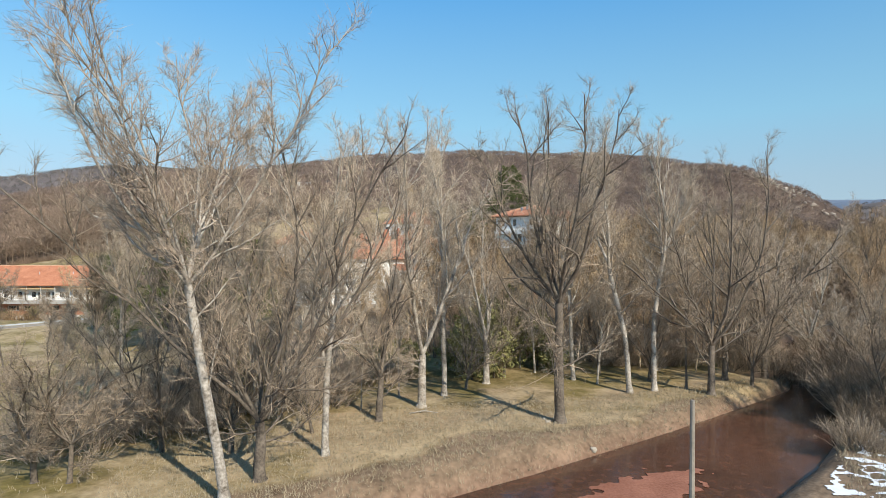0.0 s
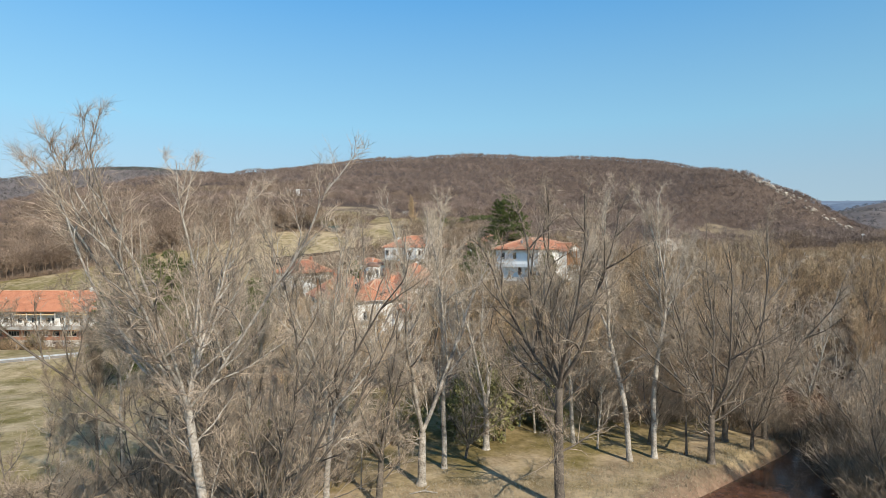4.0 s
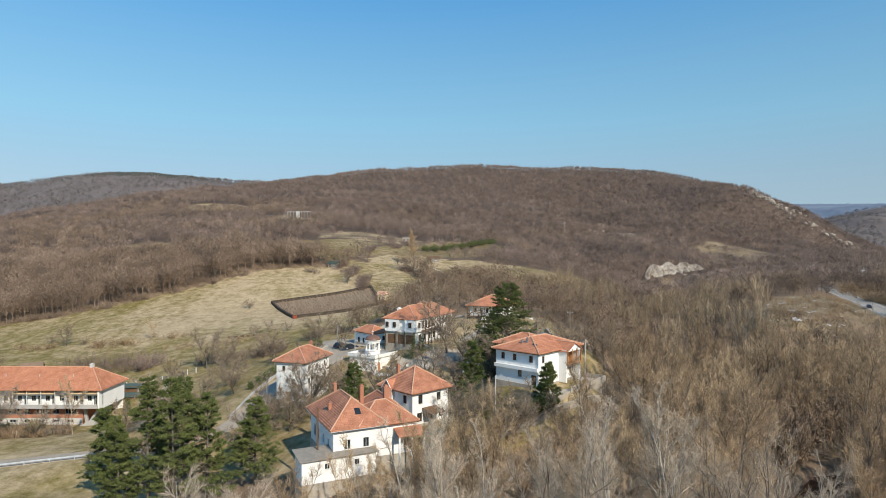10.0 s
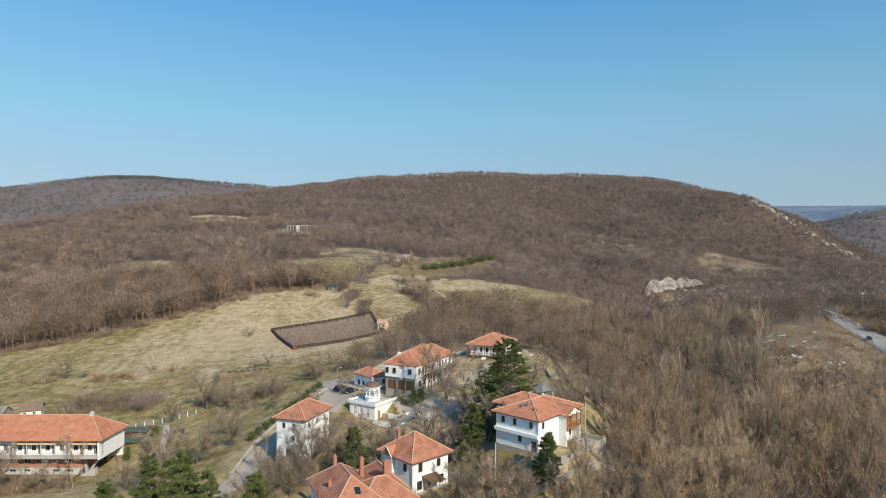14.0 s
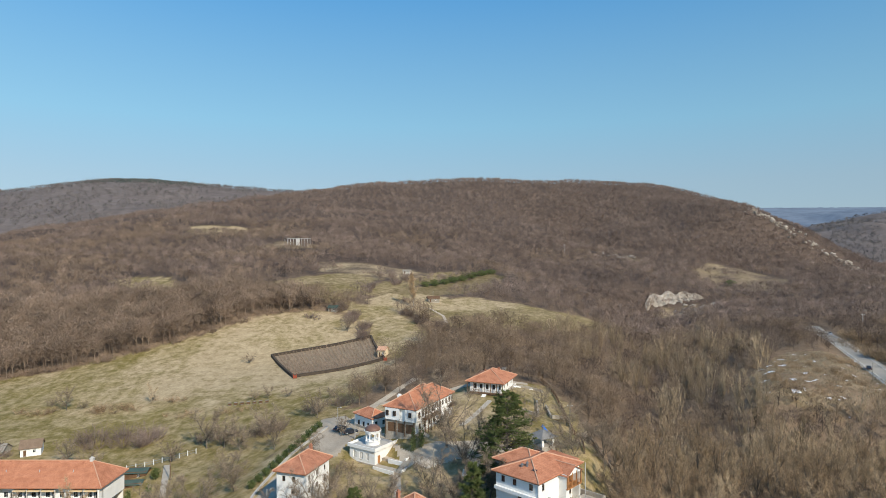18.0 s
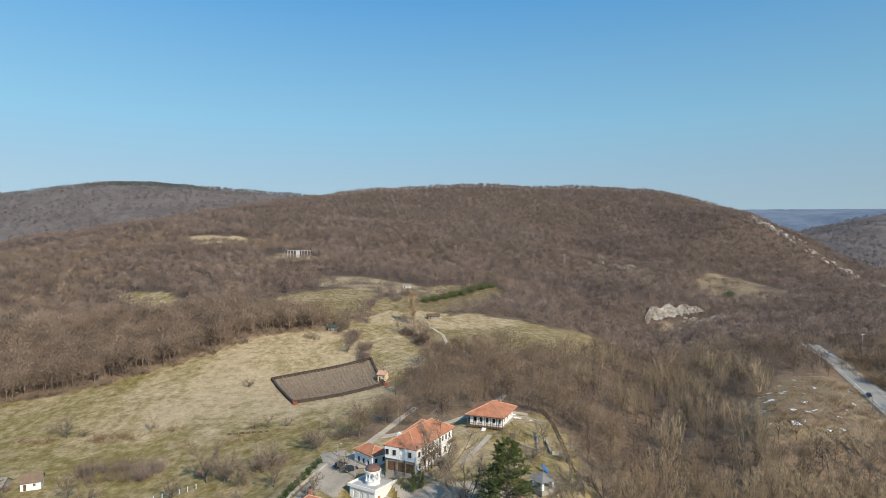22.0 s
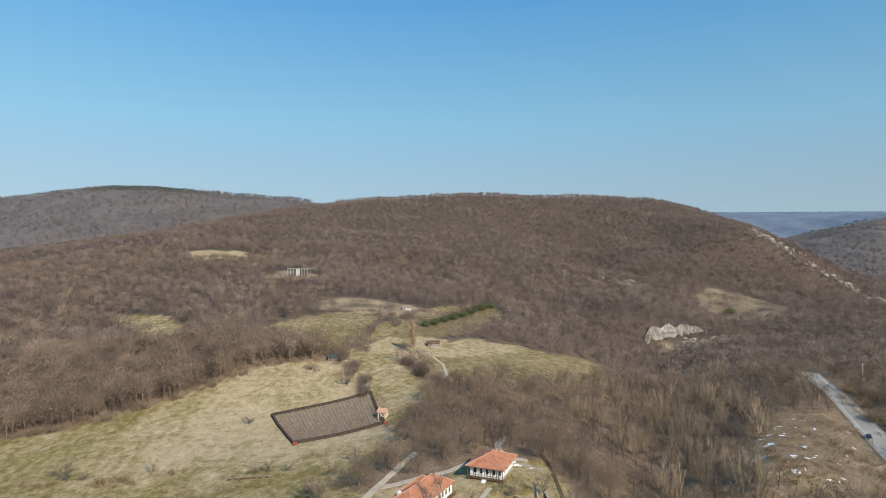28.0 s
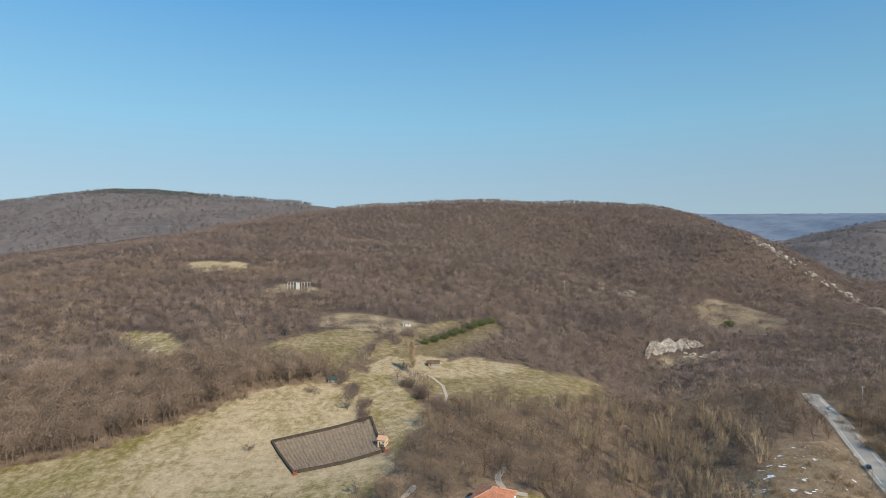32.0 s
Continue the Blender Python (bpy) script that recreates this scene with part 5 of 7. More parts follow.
annex = thing("annex", pose(-20.5, 87.6, 12.6, 0, 0, 26), "low white annex with flat grey roof on the slope", "annex", "village houses")
g = Geo()
wall(g, 11.4, 3.4, [(3.4, 4.2, 1.8, 2.7), (8.0, 8.8, 1.8, 2.7)], lambda u, t, z: (u, t, z))
part("wall", g, M_PLASTER, annex)
window(annex, lambda u, t, z: (u, t, z), 3.4, 4.2, 1.8, 2.7)
window(annex, lambda u, t, z: (u, t, z), 8.0, 8.8, 1.8, 2.7)
part("side_wall", Geo().box(0, 0.3, 0.302, 4.6, 0, 3.4), M_PLASTER, annex)
part("side_wall", Geo().box(11.1, 11.4, 0.302, 4.6, 0, 3.4), M_PLASTER, annex)
part("foundation", Geo().box(0.05, 11.35, 0.05, 4.6, -5, -0.004), M_STONE, annex)
part("roof", Geo().slope(-0.4, 11.8, -0.4, 4.9, 3.55, 3.9, 0.14), M_WOODG, annex, "flat weathered grey roof sheet")
part("flue", Geo().bar((3.2, 3.4, 3.4), (3.2, 3.4, 10.2), 0.14, 8), M_WOOD, annex, "tall rusty brown flue pipe")

# square house with its bay
hB = house("house", "square white house with red hipped roof and gabled bay", (-5.6, 108), 43, 10.3, 10.4, 14.8, 21.0, 3.7,
           {"r": row((2.0,), 3.9, 1.0, 1.6, "b") + row((6.5,), 3.9, 1.0, 1.5, "b") + row((1.8, 4.4, 7.2), 0.7, 1.2, 1.6, "b"), "l": row((2.2, 6.6), 3.9, 1.0, 1.5, "b") + [(4.6, 0.2, 1.1, 2.1, "d")]}, tiles=M_TILEOLD)
chimney(hB, 3.2, 7.8, 7.2, 9.8, 0.3)
gab = Geo().solid([(-0.2, 5.6, 6.05), (-0.2, 8.6, 6.05), (-0.2, 7.1, 7.7)], [(3.0, 5.6, 6.05), (3.0, 8.6, 6.05), (3.0, 7.1, 7.7)])
part("bay_roof", gab, M_TILE, hB, "small red gable over the bay")
part("bay", Geo().box(0.1, 0.7, 5.9, 8.3, 2.8, 6.0), M_PLASTER, hB)
part("barge_board", Geo().bar((-0.26, 5.5, 6.0), (-0.26, 7.1, 7.78), 0.08).bar((-0.26, 8.7, 6.0), (-0.26, 7.1, 7.78), 0.08), M_FRAME, hB)
part("awning", Geo().slope(3.0, 6.4, -2.2, 0.68, 2.5, 3.1, 0.06), M_WOOD, hB, "dark brown awning over the terrace")
for x in (3.1, 6.3):
    part("awning_post", Geo().bar((x, -2.1, -0.6), (x, -2.1, 2.45), 0.05), M_METAL, hB)
part("downpipe", Geo().bar((0.6, 0.56, 0.2), (0.6, 0.56, 6.0), 0.06, 6), M_GALV, hB)

# tall narrow house at the bend of the lane
hW = house("house", "tall narrow white house with red hipped roof", (-29.7, 130.7), 72.5, 12.5, 8.4, 13.4, 22.3, 2.6,
           {"l": row((1.5, 4.0), 6.6, 0.8, 1.2, "b") + row((3.8,), 3.9, 0.9, 1.2, "b") + [(2.6, 0.1, 1.2, 2.1, "d")], "r": row((2, 5.5, 9), 6.6, 0.8, 1.2, "b") + row((2, 5.5, 9), 3.9, 0.8, 1.2, "b")}, tiles=M_TILEOLD)
chimney(hW, 9.8, 4.4, 9.6, 11.9, 0.3)

# long house with the timber gallery
hC = house("house", "long white house with dark timber gallery and red roof", (-7.2, 161.5), 63, 24, 10.6, 21.0, 28.0, 3.2,
           {"l": row((2.0, 6.6), 4.5, 1.1, 1.5, "b") + row((3.2,), 1.0, 2.2, 1.6, "b") + row((7.2,), 1.0, 1.6, 1.6, "b"),
            "r": row((1.6,), 4.5, 1.0, 1.5, "b") + row((4.4, 6.4, 8.4, 10.4), 4.1, 1.2, 2.0, "b") + row((14.5, 16.5, 18.6, 20.8), 4.5, 1.0, 1.5, "b") + row((2.6, 5.4, 8.2, 11, 14.4, 18), 0.9, 1.4, 1.7, "b")},
           roofs=[(0, 24, 0, 10.6, 0, 3.2, None), (11, 20, 1.5, 11.3, -0.05, 3.6, 4.5)])
chimney(hC, 4.2, 7.8, 7.6, 9.3, 0.45, M_PLASTER)
part("jetty", Geo().box(0.2, 3.6, 0.1, 0.66, 3.6, 6.85), M_PLASTER, hC, "white jettied bay of the upper floor")
part("jetty", Geo().box(0.1, 0.66, 5.4, 9.9, 3.6, 6.85), M_PLASTER, hC, "white jettied bay of the upper floor")
part("jetty", Geo().box(0.1, 0.66, 0.7, 3.6, 3.6, 6.85), M_PLASTER, hC, "white jettied bay of the upper floor")
for u in (1.4, 6.3, 8.6):
    window(hC, lambda a, t, z: (t - 0.24, a, z), u, u + 0.95, 4.7, 6.1, M_WOOD, sill=False)
window(hC, lambda a, t, z: (a, t - 0.24, z), 1.2, 2.15, 4.7, 6.1, M_WOOD, sill=False)
part("stone_base", Geo().box(0.60, 0.696, 0.72, 9.88, 0.0, 3.3), M_STONE, hC, "rough stone lower storey")
# added dark panels on the stone stand for the open porch's shaded inside
for y0, y1 in ((1.2, 3.4), (4.2, 6.0), (6.8, 9.2)):
    part("porch_door", Geo().box(0.52, 0.597, y0, y1, 0.25, 2.7), M_WOOD, hC, "dark wide timber porch door")
for y0 in (0.8, 3.8, 6.4, 9.7):
    part("porch_post", Geo().box(0.14, 0.32, y0 - 0.09, y0 + 0.09, -0.6, 3.59), M_WOOD, hC)
part("gallery_floor", Geo().box(3.7, 13.2, -0.9, 0.66, 3.45, 3.65), M_WOOD, hC, "dark timber gallery floor")
for i in range(6):
    x = 3.8 + i * 1.85
    part("gallery_post", Geo().box(x - 0.09, x + 0.09, -0.85, -0.67, -0.6, 6.8), M_WOOD, hC)
rail(hC, (3.8, -0.78), (13.1, -0.78), 3.65, 1.0, 0.35, M_WOOD)
part("balcony_floor", Geo().box(19.6, 23.0, -0.7, 0.66, 3.45, 3.62), M_WOOD, hC)
rail(hC, (19.7, -0.62), (22.9, -0.62), 3.62, 0.95, 0.35, M_WOOD)
part("stair", Geo().solid([(2.0, -2.6, -0.6), (3.4, -2.6, -0.6), (3.4, 0.4, -0.6), (2.0, 0.4, -0.6)], [(2.0, -2.6, -0.4), (3.4, -2.6, -0.4), (3.4, 0.4, 0.9), (2.0, 0.4, 0.9)]), M_STONE, hC)

# garage
hK = house("garage", "low white garage with dark arched openings and red roof", (-20.2, 171.0), 42, 6.6, 9.6, 19.6, 23.0, 1.8,
           {"r": row((1.5, 4.1), 1.0, 0.9, 1.3, "b"), "l": [(1.6, 0.15, 1.1, 2.2, "b"), (4.0, 0.15, 1.1, 2.2, "b"), (6.4, 0.15, 1.1, 2.2, "b")]}, o=0.5, category="garage")
for yy in (2.4, 4.8, 7.2):
    part("arch", Geo().ring(0, 0, [(0.72, 0), (0.72, 0.1)], 12), M_PLASTER, hK, m=pose(0.42, yy, 2.35, 0, 90, 0))

# low house with the veranda
hN = house("house", "low white house with dark timber veranda and red roof", (19.2, 188.5), 68, 15.5, 13.1, 25.4, 29.0, 3.0,
           {"l": row((1.4, 3.4, 5.4, 7.6, 9.8), 1.3, 0.9, 1.5, "b"), "r": row((3, 7, 11), 1.2, 1.0, 1.3, "b")}, o=1.3)
part("veranda_floor", Geo().box(0.1, 1.24, 0.6, 12.6, -0.1, 0.12), M_WOOD, hN)
for i in range(7):
    y = 0.75 + i * 1.93
    part("veranda_post", Geo().box(0.16, 0.32, y - 0.08, y + 0.08, -1.2, 3.3), M_WOOD, hN)
rail(hN, (0.24, 0.8), (0.24, 5.9), 0.12, 0.95, 0.4, M_WOOD)
rail(hN, (0.24, 7.4), (0.24, 12.4), 0.12, 0.95, 0.4, M_WOOD)
for i in range(6):
    part("step", Geo().box(-0.35 * i - 0.35, -0.35 * i, 6.0, 7.3, -1.9, -0.05 - 0.2 * i), M_MARBLE, hN)
for x, y in ((5.5, 8), (10.5, 5)):
    chimney(hN, x, y, 4.2, 6.3, 0.28, M_BRICK)

# house with the timber balcony
hR = house("house", "white house with orange timber balcony and broad red roof", (17.8, 112), 47, 16.2, 11.3, 21.0, 27.5, 2.1,
           {"l": row((1.4, 4.2, 8.0), 4.5, 0.85, 1.25, "b") + row((5.4,), 1.5, 0.9, 1.4, "b") + [(8.6, 0.1, 1.2, 2.1, "d")], "r": row((1.8,), 4.4, 0.8, 1.3, "b") + row((9.6, 11.4), 3.6, 1.2, 2.0, "b") + row((3.0, 11.5), 1.1, 0.8, 1.3, "b")},
           roofs=[(0, 16.2, 0, 11.3, 0, 2.1, None), (5.5, 15, 5, 15.5, -0.03, 2.0, 4.5)])
part("cornice", Geo().box(0.1, 0.66, 0.5, 10.6, 2.95, 3.6), M_PLASTER, hR, "white projecting band between the storeys")
gable(hR, 7.6, 13.4, -1.5, 5.0, 6.1, 1.5)
part("balcony_floor", Geo().box(7.9, 13.2, -1.3, 0.66, 3.4, 3.6), M_WOODL, hR)
rail(hR, (7.95, -1.25), (13.15, -1.25), 3.6, 1.0, 0.25, M_WOODL)
part("balcony_shutter", Geo().box(8.25, 12.75, 0.58, 0.694, 3.7, 5.7), M_WOODL, hR, "orange-brown timber shutters behind the balcony")
for x in (8.0, 9.7, 11.3, 13.0):
    part("balcony_post", Geo().box(x - 0.09, x + 0.09, -1.3, -1.12, 3.6, 6.4), M_WOODL, hR)
for x in (8.0, 13.0):
    part("wing_wall", Geo().box(x - 0.15, x + 0.15, -1.0, 0.68, 0.0, 6.3), M_PLASTER, hR)
for x, y in ((3.4, 5.0), (2.9, 5.9)):
    chimney(hR, x, y, 6.8, 8.4 if x > 3 else 7.9, 0.16, M_METAL)
part("roof_window", Geo().slope(2.6, 3.4, 2.6, 3.3, 7.5, 7.76, 0.1), M_GLASS, hR, "dark roof window")
part("side_wing", Geo().box(14.5, 18.5, 3, 9, -3, 5.8), M_PLASTER, hR)
part("wing_roof", Geo().slope(14.2, 19.0, 2.6, 9.4, 5.9, 6.3, 0.15), M_TILE, hR)
part("downpipe", Geo().bar((0.6, 0.58, 0.1), (0.6, 0.58, 6.3), 0.06, 6), M_GALV, hR)
terrace = thing("terrace", pose(17.8, 112, 20.6, 0, 0, 47), "paved terrace with stone retaining wall beside the house", "terrace")
part("slab", Geo().box(-1.5, 17.0, -4.2, 0.55, -6.4, -0.05), M_STONE, terrace)
part("paving", Geo().box(-1.45, 16.95, -4.15, 0.5, -0.046, 0.02), M_PAVE, terrace)
part("parapet", Geo().box(4, 17.0, -4.4, -4.204, -0.3, 0.9), M_STONE, terrace)
part("parapet", Geo().box(17.004, 17.25, -4.4, 1.5, -3, 0.9), M_STONE, terrace)

# chapel with its open rotunda
chapel = thing("chapel", pose(-17.6, 156.2, 14.9, 0, 0, 56.4), "white stone chapel with flat roof terrace and domed rotunda", "chapel")
for key, (put, length) in sides(12.5, 9.7, 0.5).items():
    off = 0.3 if key in "le" else 0
    full = (lambda f, d: lambda u, t, z: f(u + d, t, z))(put, off)
    hs = {"l": [(1.0, 2.1, 0.9, 2.7), (3.2, 4.3, 0.9, 2.7), (5.4, 6.5, 0.9, 2.7)], "r": [(1.2, 2.3, 0.05, 2.2)]}.get(key, [])
    g = Geo()
    wall(g, length - 2 * off, 3.6, hs, full)
    part("wall", g, M_MARBLE, chapel)
    for h in hs:
        if key == "r":
            door(chapel, full, h[0], h[1], h[3], M_WOODL)
        else:
            window(chapel, full, *h, M_MARBLE, M_PLASTER2)
            p = [full(h[0] + (h[1] - h[0]) * (0.5 - 0.5 * math.cos(math.pi * k / 8)), 0.0, h[3] + 0.55 * math.sin(math.pi * k / 8)) for k in range(9)]
            part("arch", Geo().tube(p, [0.07] * 9, 5), M_MARBLE, chapel)
part("foundation", Geo().box(0.3, 12.2, 0.3, 9.4, -3.5, 0.1), M_STONE, chapel)
part("cornice", Geo().box(0.1, 12.4, 0.1, 9.6, 3.604, 3.85), M_MARBLE, chapel)
part("roof_terrace", Geo().box(0.5, 12.0, 0.5, 9.2, 3.854, 3.95), M_CONC, chapel, "pale grey roof terrace")
for b in ((0.1, 12.4, 0.1, 0.35), (0.1, 12.4, 9.35, 9.6), (0.1, 0.35, 0.354, 9.346), (12.15, 12.4, 0.354, 9.346)):
    part("parapet", Geo().box(*b, 3.854, 4.45), M_MARBLE, chapel)
rot = part("drum", Geo().ring(4.6, 4.6, [(2.0, 3.95), (2.0, 4.9), (2.15, 4.92), (2.15, 5.05), (1.5, 5.05)], 24), M_PLASTER, chapel, smooth=False)
for k in range(8):
    a = k * math.pi / 4 + 0.2
    part("column", Geo().ring(4.6 + 1.8 * math.cos(a), 4.6 + 1.8 * math.sin(a), [(0.24, 5.05), (0.18, 5.2), (0.17, 6.6), (0.25, 6.75)], 10), M_PLASTER, rot)
    p = [(4.6 + 1.8 * math.cos(a + q * math.pi / 32), 4.6 + 1.8 * math.sin(a + q * math.pi / 32), 6.7 + 0.5 * math.sin(math.pi * q / 8)) for q in range(9)]
    part("arch", Geo().tube(p, [0.2] * 9, 5), M_PLASTER, rot)
part("entablature", Geo().ring(4.6, 4.6, [(2.05, 7.1), (2.05, 7.5), (2.3, 7.55), (2.3, 7.7), (1.9, 7.72)], 24), M_PLASTER, chapel)
part("dome", Geo().ring(4.6, 4.6, [(2.1 * math.cos(q * math.pi / 16) + 0.02, 7.7 + 1.35 * math.sin(q * math.pi / 16)) for q in range(9)], 24), mat("brown_copper", (0.13, 0.07, 0.05), (0.21, 0.12, 0.09), 0.8, 0.45), chapel, "dark brown copper dome", smooth=True)
part("cross", Geo().box(4.56, 4.64, 4.56, 4.64, 9.0, 10.3).box(4.25, 4.95, 4.57, 4.63, 9.75, 9.87), M_MARBLE, chapel)
for k in range(12):
    part("step", Geo().box(-0.5 + 0.31 * k, -0.19 + 0.31 * k, -8.9, -7.05, -2.2, 0.19 + 0.17 * k), M_PAVE, chapel)
part("landing", Geo().box(-0.9, 3.4, -6.9, 0.29, -1.6, 0.02), M_PAVE, chapel, "pale paved landing before the chapel door")
part("upper_terrace", Geo().box(3.41, 7.4, -6.9, 0.29, -1.6, 1.25), M_YARD, chapel, "raised sandy terrace beside the steps")
part("stair_wall", Geo().box(3.0, 3.4, -6.85, -1.9, -1.6, 1.5), M_MARBLE, chapel)
part("stair_wall", Geo().box(-0.7, 3.6, -9.25, -8.92, -2.2, 1.1), M_MARBLE, chapel)
part("stair_wall", Geo().box(3.62, 7.6, -7.3, -6.92, -2.2, 2.3), M_MARBLE, chapel)
part("kerb", Geo().box(-1.15, -0.92, -6.9, -0.2, -1.6, 0.42), M_MARBLE, chapel)

# school-like long building by the lane
sch = thing("institution", pose(-84.6, 149.3, 2.8), "long brick building with white balcony gallery and red hipped roof", "building")
ident = lambda ox, oy, oz: (lambda u, t, z: (ox + u, oy + t, oz + z))
low, top = [], []
for k in range(9):
    u = 0.8 + k * 7.2
    low += [(u, u + 1.6, 2.7, 4.0), (u + 3.2, u + 6.0, 2.7, 4.0)]
g = Geo()
wall(g, 66, 4.9, low, ident(-72, 2.6, 0.0))
part("wall", g, M_BRICK, sch, "red brick wall with rows of white windows")
for h in low:
    window(sch, ident(-72, 2.6, 0.0), *h, bars=3 if h[1] - h[0] > 2 else 1)
base = [(1.0 + 3.6 * k, 2.6 + 3.6 * k, 0.9, 1.6) for k in range(18)]
g = Geo()
wall(g, 66, 1.9, base, ident(-72, 2.25, -0.2))
part("plinth", g, M_PLASTER2, sch, "grey plastered basement wall")
for h in base:
    window(sch, ident(-72, 2.25, -0.2), *h, sill=False)
up = []
for k in range(20):
    u = 1.0 + k * 3.5
    up += [(u, u + 1.1, 1.1, 2.5), (u + 1.6, u + 2.5, 0.1, 2.5)]
g = Geo()
wall(g, 71.3, 4.2, up, ident(-72, 2.0, 5.0))
part("upper_wall", g, M_PLASTER, sch, "white upper wall behind the gallery")
for h in up:
    window(sch, ident(-72, 2.0, 5.0), *h, sill=False)
part("end_wall", Geo().box(-1.0, -0.7, 0.5, 12.4, 4.3, 9.2), M_PLASTER, sch)
part("back_wall", Geo().box(-72, -1.0, 12.1, 12.4, -1, 9.2), M_PLASTER, sch)
part("brick_end", Geo().box(-6.3, -6.0, 2.9, 12.09, 0, 4.9), M_BRICK, sch)
part("gallery_slab", Geo().box(-72, -1.004, 0.3, 12.0, 4.6, 4.95), M_CONC, sch)
part("parapet", Geo().box(-72, -1.004, 0.3, 0.48, 4.954, 5.5), M_CONC, sch, "grey concrete gallery parapet")
rail(sch, (-72, 0.39), (-1.1, 0.39), 5.5, 0.55, 1.2, M_GALV)
for k in range(21):
    x = -71.5 + k * 3.52
    part("gallery_post", Geo().box(x - 0.08, x + 0.08, 0.42, 0.58, 5.5, 9.1), M_PLASTER2, sch)
    if k < 20 and k % 4 != 1:
        part("awning", Geo().slope(x + 0.2, x + 3.3, 0.1, 1.95, 8.3, 8.75, 0.05), mat("cream_awning", (0.62, 0.48, 0.28), (0.72, 0.58, 0.36), 2, 0.8) if k == 0 else bpy.data.materials["cream_awning"], sch, "cream canvas awning")
hip_roof(sch, -74, 0.2, -0.1, 13.0, 9.3, 4.6, ridge_in=6.0)
for k in range(7):
    part("vent_pipe", Geo().bar((-9 - 8.5 * k, 3.6, 11.2), (-9 - 8.5 * k, 3.6, 12.5), 0.09, 6), M_GALV, sch)
chimney(sch, -5.9, 6.5, 12.8, 14.4, 0.4, M_PLASTER2)
for x, y in ((-3.5, 3), (-3.5, 10)):
    part("strut", Geo().solid([(x - 2.4, y - 0.3, -1.0), (x - 1.8, y - 0.3, -1.0), (x - 1.8, y + 0.3, -1.0), (x - 2.4, y + 0.3, -1.0)], [(x + 1.6, y - 0.3, 4.6), (x + 2.3, y - 0.3, 4.6), (x + 2.3, y + 0.3, 4.6), (x + 1.6, y + 0.3, 4.6)]), M_CONC, sch, "slanted concrete strut")
    part("strut", Geo().solid([(x - 1.7, y - 0.3, -1.0), (x - 1.1, y - 0.3, -1.0), (x - 1.1, y + 0.3, -1.0), (x - 1.7, y + 0.3, -1.0)], [(x - 2.6, y - 0.3, 4.6), (x - 1.9, y - 0.3, 4.6), (x - 1.9, y + 0.3, 4.6), (x - 2.6, y + 0.3, 4.6)]), M_CONC, sch, "slanted concrete strut")
part("outer_stair", Geo().solid([(-5.8, 1.0, -0.6), (-5.8, 2.2, -0.6), (-2, 2.2, -0.6), (-2, 1.0, -0.6)], [(-5.8, 1.0, 0.2), (-5.8, 2.2, 0.2), (-2, 2.2, 2.2), (-2, 1.0, 2.2)]), M_CONC, sch)


def shed(name, label, x, y, z, ang, a, b, h, rh, wallm, roofm, category="shed"):
    """A small building with a gabled roof, a door and a window."""
    t = thing(name, pose(x, y, z, 0, 0, ang), label, category)
    g = Geo()
    wall(g, a, h, [(a * 0.15, a * 0.15 + 0.8, 0.05, min(2.0, h - 0.3)), (a * 0.6, a * 0.6 + 0.8, h * 0.4, h * 0.4 + 0.9)], lambda u, q, v: (u, q, v), 0.2)
    part("wall", g, wallm, t)
    part("wall", Geo().box(0, a, b - 0.2, b, -1.5, h), wallm, t)
    for x0 in (0, a - 0.2):
        part("gable_wall", Geo().solid([(x0, 0.204, -1.5), (x0, b - 0.204, -1.5), (x0, b - 0.204, h), (x0, b / 2, h + rh - 0.12), (x0, 0.204, h)],
                                       [(x0 + 0.2, 0.204, -1.5), (x0 + 0.2, b - 0.204, -1.5), (x0 + 0.2, b - 0.204, h), (x0 + 0.2, b / 2, h + rh - 0.12), (x0 + 0.2, 0.204, h)]), wallm, t)
    door(t, lambda u, q, v: (u, q, v), a * 0.15, a * 0.15 + 0.8, min(2.0, h - 0.3))
    window(t, lambda u, q, v: (u, q, v), a * 0.6, a * 0.6 + 0.8, h * 0.4, h * 0.4 + 0.9)
    part("foundation", Geo().box(0.02, a - 0.02, 0.02, b - 0.02, -1.5, -0.004), M_STONE, t)
    part("roof", Geo().slope(-0.4, a + 0.4, -0.4, b / 2, h - 0.25, h + rh, 0.12).slope(-0.4, a + 0.4, b + 0.4, b / 2, h - 0.25, h + rh, 0.12), roofm, t)
    return t


shed("vineyard_house", "small cream house with pale tile roof inside the vineyard", -28.6, 264.0, gz(-27, 264), -20, 3.6, 3.4, 3.2, 1.3, mat("cream_plaster", (0.62, 0.48, 0.32), (0.74, 0.60, 0.42), 0.6, 0.85), M_RIDGE, "hut")
shed("garden_hut", "wooden garden hut with green roof in the field", -63, 331, gz(-61, 331), -15, 5, 4, 2.4, 1.0, M_WOODG, M_GREENROOF, "hut")
shed("cottage", "old white cottage with sagging brown roof", -131, 187, gz(-128, 188), 25, 5.5, 5, 2.8, 1.9, M_PLASTER, mat("mossy_brown_tiles", (0.15, 0.105, 0.072), (0.27, 0.19, 0.13), 0.6, 0.9, 0.02, 4), "cottage")
shed("cottage", "low cottage with mossy brown roof", -146, 186, gz(-143, 188), 10, 9, 6, 1.6, 1.8, M_STONE, M_WOODG, "cottage")
shed("shed", "shed with dark brown roof below the poplar", -9, 366, gz(-8, 368), 10, 7, 5, 2.2, 1.2, M_WOODG, M_WOOD)
shed("shed", "long dark shed with green sheet roof", -90.0, 170, 5.6, 8, 6, 4, 2.6, 0.5, M_WOOD, M_GREENROOF)
